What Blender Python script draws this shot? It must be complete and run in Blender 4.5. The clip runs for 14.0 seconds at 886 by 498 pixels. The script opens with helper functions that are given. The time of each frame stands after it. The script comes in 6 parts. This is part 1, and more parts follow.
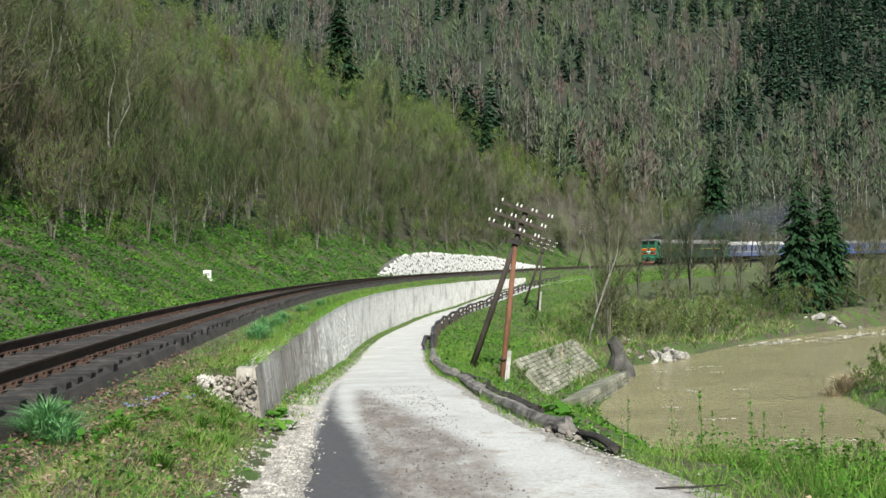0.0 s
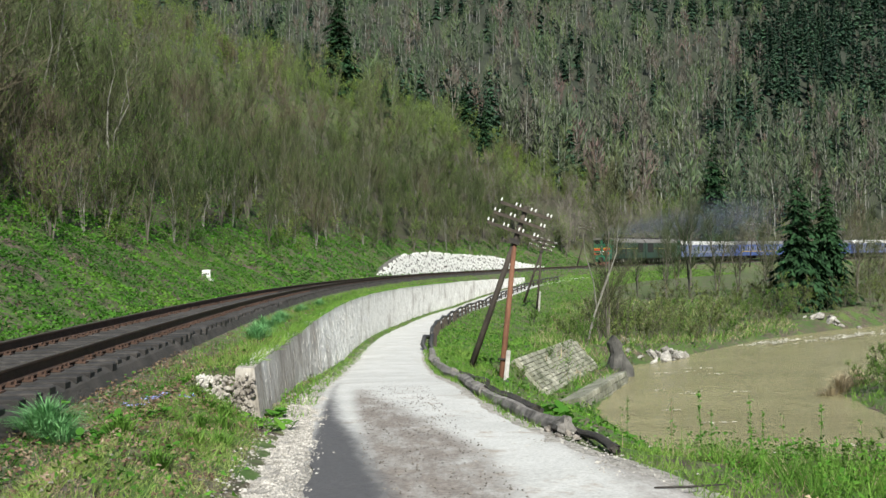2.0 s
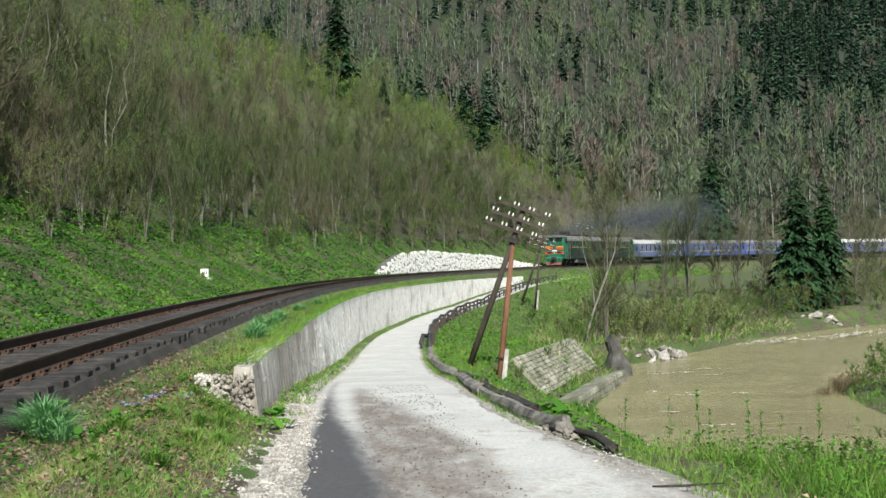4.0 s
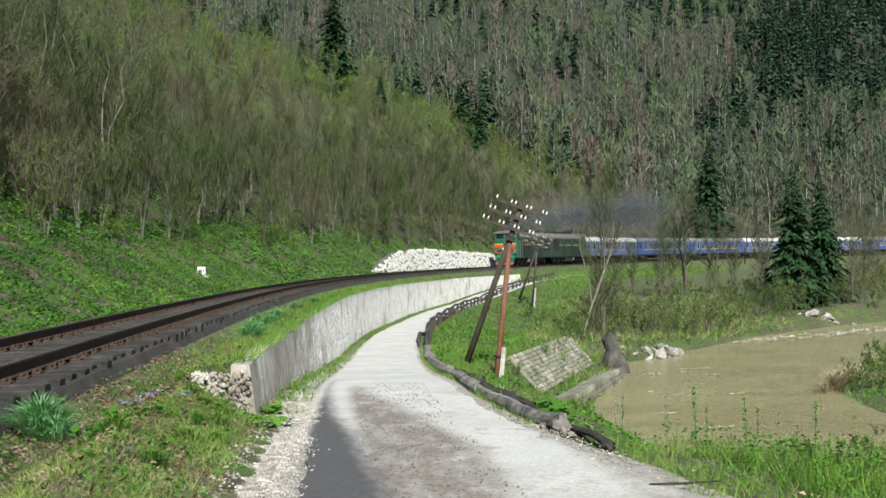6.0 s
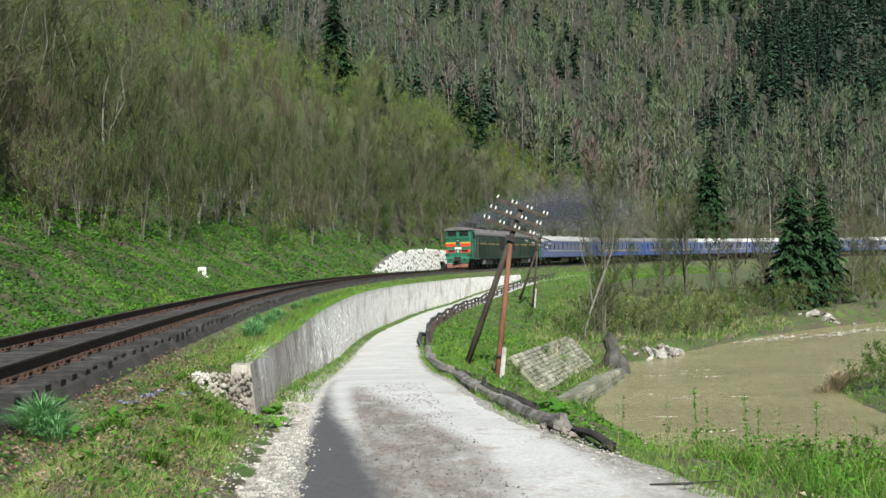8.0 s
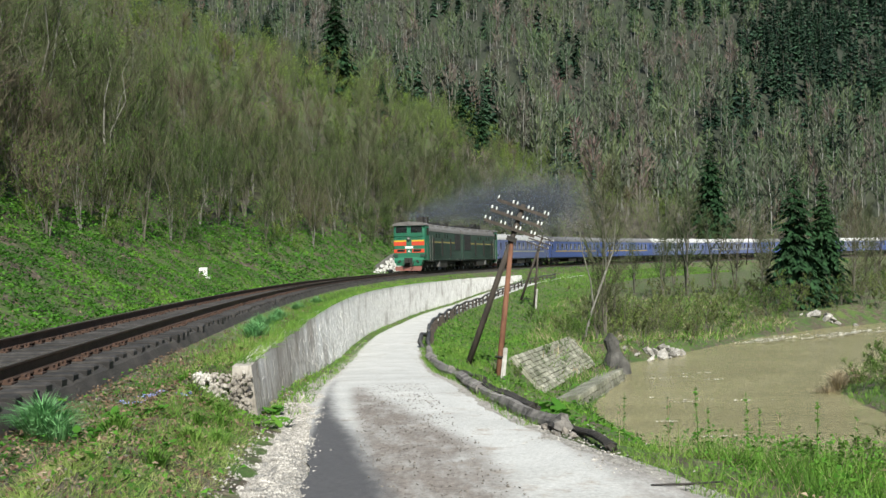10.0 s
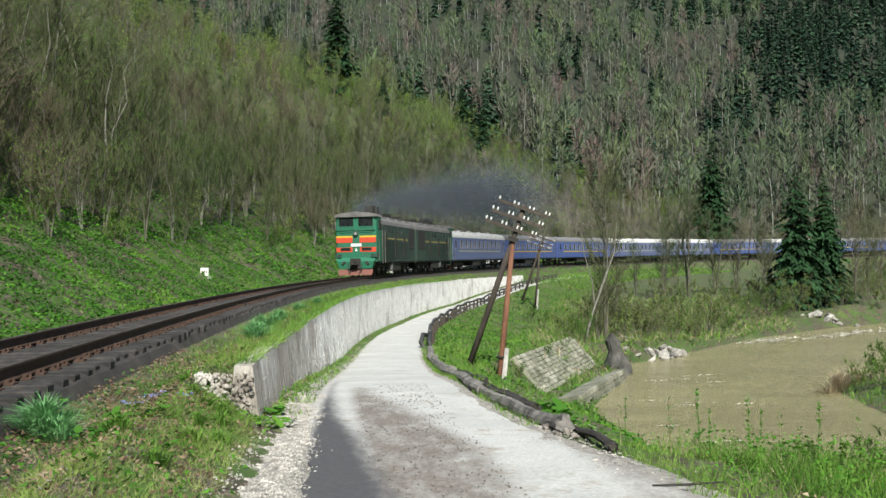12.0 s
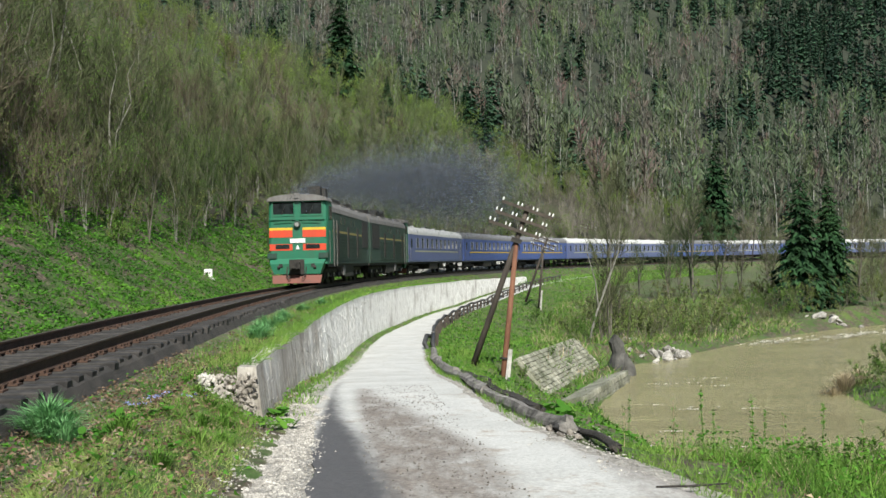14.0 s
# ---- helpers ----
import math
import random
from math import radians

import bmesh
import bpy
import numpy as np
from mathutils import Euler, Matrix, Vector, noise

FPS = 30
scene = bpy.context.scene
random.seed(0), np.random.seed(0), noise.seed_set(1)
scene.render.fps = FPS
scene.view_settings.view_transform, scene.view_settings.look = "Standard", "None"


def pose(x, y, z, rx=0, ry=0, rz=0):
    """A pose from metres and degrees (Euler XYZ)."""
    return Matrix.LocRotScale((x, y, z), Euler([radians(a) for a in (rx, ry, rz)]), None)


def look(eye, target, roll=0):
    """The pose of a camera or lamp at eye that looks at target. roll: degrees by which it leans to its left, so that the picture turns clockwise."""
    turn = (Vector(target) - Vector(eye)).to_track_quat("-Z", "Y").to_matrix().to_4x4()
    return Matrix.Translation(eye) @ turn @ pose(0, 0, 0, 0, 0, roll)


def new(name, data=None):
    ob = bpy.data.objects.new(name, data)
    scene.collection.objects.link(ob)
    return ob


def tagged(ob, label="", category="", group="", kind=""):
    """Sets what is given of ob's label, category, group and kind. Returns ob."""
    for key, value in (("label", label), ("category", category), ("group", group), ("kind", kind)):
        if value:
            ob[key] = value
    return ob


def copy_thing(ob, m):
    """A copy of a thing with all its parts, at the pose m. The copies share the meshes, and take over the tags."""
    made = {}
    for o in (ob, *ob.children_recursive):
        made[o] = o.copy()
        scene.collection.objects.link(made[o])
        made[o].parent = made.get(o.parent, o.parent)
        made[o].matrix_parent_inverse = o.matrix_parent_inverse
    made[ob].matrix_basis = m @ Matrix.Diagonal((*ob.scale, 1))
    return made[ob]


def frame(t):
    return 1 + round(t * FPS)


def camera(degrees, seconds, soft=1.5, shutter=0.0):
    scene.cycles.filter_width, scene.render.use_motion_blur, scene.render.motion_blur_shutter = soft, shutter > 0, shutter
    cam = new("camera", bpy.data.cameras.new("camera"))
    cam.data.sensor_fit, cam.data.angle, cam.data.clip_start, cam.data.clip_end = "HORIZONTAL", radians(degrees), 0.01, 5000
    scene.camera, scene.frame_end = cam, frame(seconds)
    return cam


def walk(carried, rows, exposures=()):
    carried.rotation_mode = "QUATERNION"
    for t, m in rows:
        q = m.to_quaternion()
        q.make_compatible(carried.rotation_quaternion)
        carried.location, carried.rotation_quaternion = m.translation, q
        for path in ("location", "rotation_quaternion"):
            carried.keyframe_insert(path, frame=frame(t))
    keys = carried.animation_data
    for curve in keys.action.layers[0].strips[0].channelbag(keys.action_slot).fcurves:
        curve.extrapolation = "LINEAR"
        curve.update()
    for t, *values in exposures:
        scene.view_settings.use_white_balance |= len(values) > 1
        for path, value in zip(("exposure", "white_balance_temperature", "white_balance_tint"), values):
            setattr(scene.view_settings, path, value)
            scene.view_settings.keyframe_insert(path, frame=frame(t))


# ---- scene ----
# ---------------------------------------------------------------- camera
EYE = Vector((0.0, 0.0, 0.758))
F = 1746.1
cam = camera(48.37, 14.0, soft=1.5, shutter=0.4)


def aim(dx, dy):
    """The pose after a small pan and tilt, given as the shift of the picture."""
    pan = math.atan((0.0 - dx) / F)
    tilt = math.atan((36.5 + dy) / F)
    return look(EYE, EYE + Vector((math.sin(pan) * 100, math.cos(pan) * 100, math.tan(tilt) * 100)), -1.1)


walk(cam, [(t, aim(dx, dy)) for t, dx, dy in (
    (0.0, 0.5, 0.3), (0.5, 0.5, 0.2), (1.0, 0.0, 0.0), (1.5, -0.7, -0.2), (2.0, -1.0, -0.4), (2.5, -1.2, -0.7), (3.0, -1.7, -1.0),
    (4.3, -4.6, -2.8), (5.5, -7.3, -4.7), (6.0, -9.0, -6.0), (6.5, -9.0, -6.0), (7.0, -9.0, -6.0), (7.5, -8.2, -5.7), (8.0, -8.0, -5.5),
    (9.3, -6.8, -5.0), (10.5, -5.6, -4.5), (11.0, -4.8, -4.5), (11.5, -4.5, -4.3), (12.0, -4.0, -4.1), (12.5, -2.8, -3.8), (13.0, -2.2, -3.6),
    (13.5, -0.7, -3.2), (14.0, 2.2, -1.9))], exposures=[(0.0, 0.56, 6500, 5.0), (14.0, 0.56, 6500, 5.0)])

# ---------------------------------------------------------------- light
world = bpy.data.worlds.new("sky")
scene.world = world
world.use_nodes = True
wn = world.node_tree.nodes
sky = wn.new("ShaderNodeTexSky")
sky.sky_type, sky.sun_disc = "NISHITA", False
SUN_AZ, SUN_EL = radians(169), radians(46)   # clockwise from +Y
sky.sun_elevation, sky.sun_rotation = SUN_EL, SUN_AZ
world.node_tree.links.new(sky.outputs[0], wn["Background"].inputs[0])
wn["Background"].inputs[1].default_value = 0.095
sun = new("sun", bpy.data.lights.new("sun", "SUN"))
sun.data.energy, sun.data.angle, sun.data.color = 5.0, radians(0.5), (1.0, 0.95, 0.86)
sun_way = Vector((math.sin(SUN_AZ) * math.cos(SUN_EL), math.cos(SUN_AZ) * math.cos(SUN_EL), math.sin(SUN_EL)))
sun.matrix_world = look(sun_way * 300, (0, 0, 0))


# ---------------------------------------------------------------- materials
def material(name, rough=0.8, metal=0.0):
    m = bpy.data.materials.new(name)
    m.use_nodes = True
    b = m.node_tree.nodes["Principled BSDF"]
    b.inputs["Roughness"].default_value, b.inputs["Metallic"].default_value = rough, metal
    return m, m.node_tree.nodes, m.node_tree.links, b


def noise_of(n, l, scale, detail=4, rough=0.55, vec=None, stretch=None):
    tex = n.new("ShaderNodeTexNoise")
    tex.inputs["Scale"].default_value, tex.inputs["Detail"].default_value, tex.inputs["Roughness"].default_value = scale, detail, rough
    if vec is None:
        co = n.new("ShaderNodeNewGeometry")
        vec = co.outputs["Position"]
    if stretch:
        mp = n.new("ShaderNodeMapping")
        mp.inputs["Scale"].default_value = stretch
        l.new(vec, mp.inputs["Vector"])
        vec = mp.outputs[0]
    l.new(vec, tex.inputs["Vector"])
    return tex.outputs["Fac"]


def ramp(n, l, fac, stops):
    r = n.new("ShaderNodeValToRGB")
    e = r.color_ramp.elements
    while len(e) < len(stops):
        e.new(0.5)
    for el, (p, c) in zip(e, stops):
        el.position, el.color = p, (*c, 1)
    l.new(fac, r.inputs[0])
    return r.outputs[0]


def mixed(n, l, fac, a, b, mode="MIX"):
    m = n.new("ShaderNodeMix")
    m.data_type, m.blend_type = "RGBA", mode
    for sock, v in ((m.inputs[0], fac), (m.inputs[6], a), (m.inputs[7], b)):
        if isinstance(v, (int, float)):
            sock.default_value = v
        elif isinstance(v, tuple):
            sock.default_value = (*v, 1)
        else:
            l.new(v, sock)
    return m.outputs[2]


def bump(n, l, b, height, strength=0.4, dist=0.02):
    bp = n.new("ShaderNodeBump")
    bp.inputs["Strength"].default_value, bp.inputs["Distance"].default_value = strength, dist
    l.new(height, bp.inputs["Height"])
    l.new(bp.outputs[0], b.inputs["Normal"])


def surface(name, dark, light, scale=3.0, fine=40.0, rough=0.8, metal=0.0, relief=0.3, dist=0.02, stretch=None, spread=0.0, local=False):
    """A two-scale surface: broad stains and fine grain, with relief; spread varies it from piece to piece."""
    m, n, l, b = material(name, rough, metal)
    vec = None
    if local:
        vec = n.new("ShaderNodeTexCoord").outputs["Object"]
    broad = noise_of(n, l, scale, 5, 0.6, vec, stretch)
    grain = noise_of(n, l, fine, 4, 0.6, vec, stretch)
    mean = tuple((x + y) / 2 for x, y in zip(dark, light))
    col = ramp(n, l, broad, [(0.3, dark), (0.52, mean), (0.72, light)])
    col = mixed(n, l, 0.55, col, ramp(n, l, grain, [(0.3, (0.55,) * 3), (0.7, (1.35,) * 3)]), "MULTIPLY")
    if spread:
        info = n.new("ShaderNodeObjectInfo")
        geo = n.new("ShaderNodeNewGeometry")
        add = n.new("ShaderNodeMath")
        add.operation = "ADD"
        l.new(info.outputs["Random"], add.inputs[0])
        l.new(geo.outputs["Random Per Island"], add.inputs[1])
        fr = n.new("ShaderNodeMath")
        fr.operation = "FRACT"
        l.new(add.outputs[0], fr.inputs[0])
        col = mixed(n, l, 1.0, col, ramp(n, l, fr.outputs[0], [(0, (1 - spread,) * 3), (1, (1 + spread,) * 3)]), "MULTIPLY")
    l.new(col, b.inputs["Base Color"])
    if relief:
        bump(n, l, b, grain, relief, dist)
    return m


def leafy(name, stops, scale=0.15, spread=0.45, through_light=0.25, by_tree=None):
    """Foliage or twigs: colour by broad noise over the place, by chance from piece to piece and, in joined woods, from tree to tree."""
    m, n, l, b = material(name, 0.75)
    col = ramp(n, l, noise_of(n, l, scale, 3, 0.6), stops)
    if by_tree:
        at = n.new("ShaderNodeAttribute")
        at.attribute_name = "tree"
        col = mixed(n, l, 0.75, col, ramp(n, l, at.outputs["Fac"], by_tree))
    geo = n.new("ShaderNodeNewGeometry")
    col = mixed(n, l, 1.0, col, ramp(n, l, geo.outputs["Random Per Island"], [(0, (1 - spread,) * 3), (1, (1 + spread,) * 3)]), "MULTIPLY")
    l.new(col, b.inputs["Base Color"])
    b.inputs["Specular IOR Level"].default_value = 0.2
    if through_light:
        tr = n.new("ShaderNodeBsdfTranslucent")
        l.new(col, tr.inputs[0])
        mx = n.new("ShaderNodeMixShader")
        mx.inputs[0].default_value = through_light
        out = n["Material Output"]
        l.new(b.outputs[0], mx.inputs[1])
        l.new(tr.outputs[0], mx.inputs[2])
        l.new(mx.outputs[0], out.inputs[0])
    return m


def limewash():
    """Limewashed rubble, white with worn grey-brown patches and dark runs down the face; the near end's weaker sun is
    put into the colour as more grey-brown.
    """
    m, n, l, b = material("limewashed_stone", 0.92)
    runs = noise_of(n, l, 4.2, 7, 0.7, stretch=(1, 1, 0.22))
    chips = noise_of(n, l, 13, 5, 0.65)
    patches = noise_of(n, l, 0.5, 4, 0.6)
    white = ramp(n, l, runs, [(0.3, (0.34, 0.32, 0.29)), (0.4, (0.68, 0.67, 0.64)), (0.6, (0.85, 0.845, 0.82))])
    stone = ramp(n, l, runs, [(0.3, (0.14, 0.122, 0.105)), (0.5, (0.34, 0.31, 0.275)), (0.7, (0.56, 0.53, 0.49))])
    at = n.new("ShaderNodeSeparateXYZ")
    l.new(n.new("ShaderNodeNewGeometry").outputs["Position"], at.inputs[0])
    # more grey-brown towards the near end: grazing light of the bend, painted in
    reach = n.new("ShaderNodeMapRange")
    reach.inputs["From Min"].default_value, reach.inputs["From Max"].default_value = 13.0, 33.0
    reach.inputs["To Min"].default_value, reach.inputs["To Max"].default_value = 0.16, -0.14
    l.new(at.outputs["Y"], reach.inputs[0])
    add = n.new("ShaderNodeMath")
    add.operation = "ADD"
    l.new(reach.outputs[0], add.inputs[0])
    l.new(patches, add.inputs[1])
    col = mixed(n, l, ramp(n, l, add.outputs[0], [(0.38, (0, 0, 0)), (0.62, (1, 1, 1))]), white, stone)
    col = mixed(n, l, 0.6, col, ramp(n, l, chips, [(0.34, (0.45,) * 3), (0.5, (1.0,) * 3)]), "MULTIPLY")
    info = n.new("ShaderNodeNewGeometry")
    col = mixed(n, l, 1.0, col, ramp(n, l, info.outputs["Random Per Island"], [(0, (0.84,) * 3), (1, (1.1,) * 3)]), "MULTIPLY")
    l.new(col, b.inputs["Base Color"])
    bump(n, l, b, chips, 0.35, 0.012)
    return m


M_GRASS = leafy("grass_blades", [(0.3, (0.065, 0.15, 0.024)), (0.5, (0.12, 0.24, 0.038)), (0.7, (0.21, 0.31, 0.07))], 0.6)
M_LEAF = leafy("young_leaves", [(0.3, (0.055, 0.13, 0.018)), (0.5, (0.09, 0.18, 0.028)), (0.72, (0.17, 0.26, 0.05))], 0.08)
M_TWIG = leafy("bare_twigs", [(0.3, (0.042, 0.062, 0.024)), (0.5, (0.07, 0.083, 0.04)), (0.7, (0.122, 0.102, 0.073))], 0.07, 0.5, 0.0)
M_NEEDLE = leafy("spruce_needles", [(0.3, (0.012, 0.036, 0.014)), (0.55, (0.02, 0.055, 0.02)), (0.75, (0.034, 0.08, 0.026))], 0.05, 0.5, 0.1)
M_BARK = surface("grey_bark", (0.06, 0.054, 0.043), (0.19, 0.175, 0.145), 4, 30, 0.9, stretch=(1, 1, 0.25))
M_BIRCH = surface("pale_bark", (0.1, 0.096, 0.08), (0.28, 0.275, 0.24), 3, 20, 0.8, stretch=(1, 1, 2))
M_GRAVEL = surface("gravel_bits", (0.09, 0.08, 0.07), (0.24, 0.215, 0.19), 8, 60, 0.9, spread=0.45)
M_BALLAST = surface("sooty_ballast", (0.02, 0.019, 0.018), (0.075, 0.066, 0.06), 1.5, 30, 0.9, relief=0.9, dist=0.05)
M_RAIL = surface("rusty_rail", (0.035, 0.022, 0.016), (0.1, 0.06, 0.04), 5, 40, 0.6, 0.3)
M_RAILTOP = surface("worn_rail_head", (0.10, 0.075, 0.06), (0.2, 0.17, 0.15), 3, 50, 0.42, 0.7, 0.1)
M_TIE = surface("tarred_sleeper", (0.012, 0.011, 0.011), (0.05, 0.045, 0.042), 6, 30, 0.85, spread=0.35)
M_WALL = limewash()
M_WHITE = surface("white_painted_stone", (0.62, 0.62, 0.6), (0.85, 0.85, 0.83), 1.5, 14, 0.9, relief=0.5, dist=0.03, spread=0.1)


# ---------------------------------------------------------------- geometry helpers
class Heap:
    """Vertices and faces gathered into one mesh, with a material slot for each face."""

    def __init__(self):
        self.v, self.f, self.m, self.count = [], [], [], 0

    def add(self, verts, faces, slot=0):
        verts = np.asarray(verts, float).reshape(-1, 3)
        self.v.append(verts)
        for f in faces:
            self.f.append(tuple(i + self.count for i in f))
        self.m += [slot] * len(faces)
        self.count += len(verts)

    def many(self, verts, slot=0):
        """verts: (count, corners, 3), each row a face of its own."""
        k, c = verts.shape[:2]
        self.v.append(verts.reshape(-1, 3))
        idx = (np.arange(k * c) + self.count).reshape(k, c)
        self.f += [tuple(r) for r in idx.tolist()]
        self.m += [slot] * k
        self.count += k * c

    def box(self, lo, hi, slot=0, m=None):
        (a, b, c), (d, e, f) = lo, hi
        v = np.array([(a, b, c), (d, b, c), (d, e, c), (a, e, c), (a, b, f), (d, b, f), (d, e, f), (a, e, f)], float)
        if m is not None:
            v = v @ np.array(m.to_3x3()).T + np.array(m.translation)
        self.add(v, [(3, 2, 1, 0), (4, 5, 6, 7), (0, 1, 5, 4), (1, 2, 6, 5), (2, 3, 7, 6), (3, 0, 4, 7)], slot)

    def tube(self, pts, radii, n=4, slot=0, caps=False):
        pts = np.asarray(pts, float)
        t = np.gradient(pts, axis=0)
        t /= np.linalg.norm(t, axis=1)[:, None] + 1e-9
        ref = np.array((0, 0, 1.0)) if abs(t[:, 2]).mean() < 0.8 else np.array((1.0, 0, 0))
        u = np.cross(t, ref)
        u /= np.linalg.norm(u, axis=1)[:, None] + 1e-9
        w = np.cross(t, u)
        a = np.arange(n) * 2 * np.pi / n
        ring = pts[:, None] + (u[:, None] * np.cos(a)[None, :, None] + w[:, None] * np.sin(a)[None, :, None]) * np.asarray(radii, float)[:, None, None]
        k = len(pts)
        faces = [(i * n + j, i * n + (j + 1) % n, (i + 1) * n + (j + 1) % n, (i + 1) * n + j) for i in range(k - 1) for j in range(n)]
        if caps:
            faces += [tuple(range(n))[::-1], tuple((k - 1) * n + j for j in range(n))]
        self.add(ring.reshape(-1, 3), faces, slot)

    def mesh(self, name, materials, smooth=False):
        me = bpy.data.meshes.new(name)
        v = np.concatenate(self.v) if self.v else np.zeros((0, 3))
        me.from_pydata(v.tolist(), [], self.f)
        for m in materials:
            me.materials.append(m)
        me.polygons.foreach_set("material_index", self.m)
        if smooth:
            me.polygons.foreach_set("use_smooth", [True] * len(self.f))
        me.update()
        return me


def thing(name, heap, materials, label="", category="", group="", kind="", parent=None, smooth=False):
    if not isinstance(materials, (list, tuple)):
        materials = [materials]
    ob = new(name, heap.mesh(name, materials, smooth))
    if parent is not None:
        ob.parent = parent
    return tagged(ob, label, category, group, kind)


def part(name, heap, mats, parent, label="", smooth=False):
    return thing(name, heap, mats, label, parent=parent, smooth=smooth)


# ---------------------------------------------------------------- the line of the track
GRADE, SPEED = 0.0075, 10.68
_s = np.arange(-160.0, 520.0, 0.5)
_c = np.clip(_s, -70, 235)
_h = radians(1.0554) + np.where(_c > 0, 0.0045004 * _c - 1.27e-5 * _c ** 2 / 2 + 1.403e-07 * _c ** 3 / 6,
                               0.0045004 * _c + 1.605e-4 * np.clip(_c, -45, 0) ** 2 / 2 + 5.0e-6 * np.clip(_c, -45, 0) ** 3 / 6)
_mid = (_h[1:] + _h[:-1]) / 2
_x = np.concatenate([[0], np.cumsum(np.sin(_mid))]) * 0.5
_y = np.concatenate([[0], np.cumsum(np.cos(_mid))]) * 0.5
_zero = int(np.argmin(abs(_s)))
_x += -7.615 - _x[_zero]
_y += 51.528 - _y[_zero]


def rail_z(s):
    return GRADE * np.clip(s, -60, 400)


def track(s, o=0.0):
    """Plan place at s metres back along the line and o metres to its river side."""
    h = np.interp(s, _s, _h)
    return np.interp(s, _s, _x) + o * np.cos(h), np.interp(s, _s, _y) - o * np.sin(h)


def on_track(s, o=0.0, dz=0.0):
    x, y = track(s, o)
    return np.stack(np.broadcast_arrays(x, y, rail_z(s) + dz), -1)


def road_z(s):
    """Height of the road beside the track."""
    return np.interp(s, [-60, -44, -37, -34, -26, -15, 15, 43, 60, 75, 100, 160, 300],
                     [-0.75, -0.95, -1.25, -1.38, -2.0, -2.62, -3.0, -2.85, -2.2, -1.5, -0.9, -0.4, 0.6])


RIVER_L = np.array([(11, -60), (10, -10), (9, 5), (8, 15), (7.3, 26), (6.4, 36), (6.4, 41), (9.2, 50), (10.8, 58), (14.8, 63), (24, 76), (36, 88), (60, 103), (100, 122), (190, 160)], float)
RIVER_R = np.array([(34, -60), (26, -10), (20, 10), (17.5, 25), (17.0, 40), (18.0, 46), (30, 52), (50, 62), (80, 78), (130, 105), (200, 140)], float)
WATER_Z = -5.2


def to_line(p, line):
    """Distance from the points p (n, 2) to a polyline, positive to its left as it runs."""
    best = np.full(len(p), 1e9)
    sign = np.ones(len(p))
    for a, b in zip(line[:-1], line[1:]):
        d = b - a
        t = np.clip(((p - a) @ d) / (d @ d), 0, 1)
        q = p - (a + t[:, None] * d)
        r = np.hypot(q[:, 0], q[:, 1])
        s = np.sign(d[0] * q[:, 1] - d[1] * q[:, 0])
        near = r < best - 1e-6
        best = np.where(near, r, best)
        sign = np.where(near, s, sign)
    return best * sign


def wobble(x, y, size, seed=0.0):
    """Cheap smooth unevenness of the ground."""
    k = 1.0 / size
    return (np.sin(x * k * 1.7 + seed) * np.cos(y * k * 1.3 + seed * 2.1) + 0.5 * np.sin(x * k * 3.9 - y * k * 3.1 + seed * 1.3)
            + 0.3 * np.cos(x * k * 7.3 + y * k * 6.1 + seed * 0.7)) / 1.8


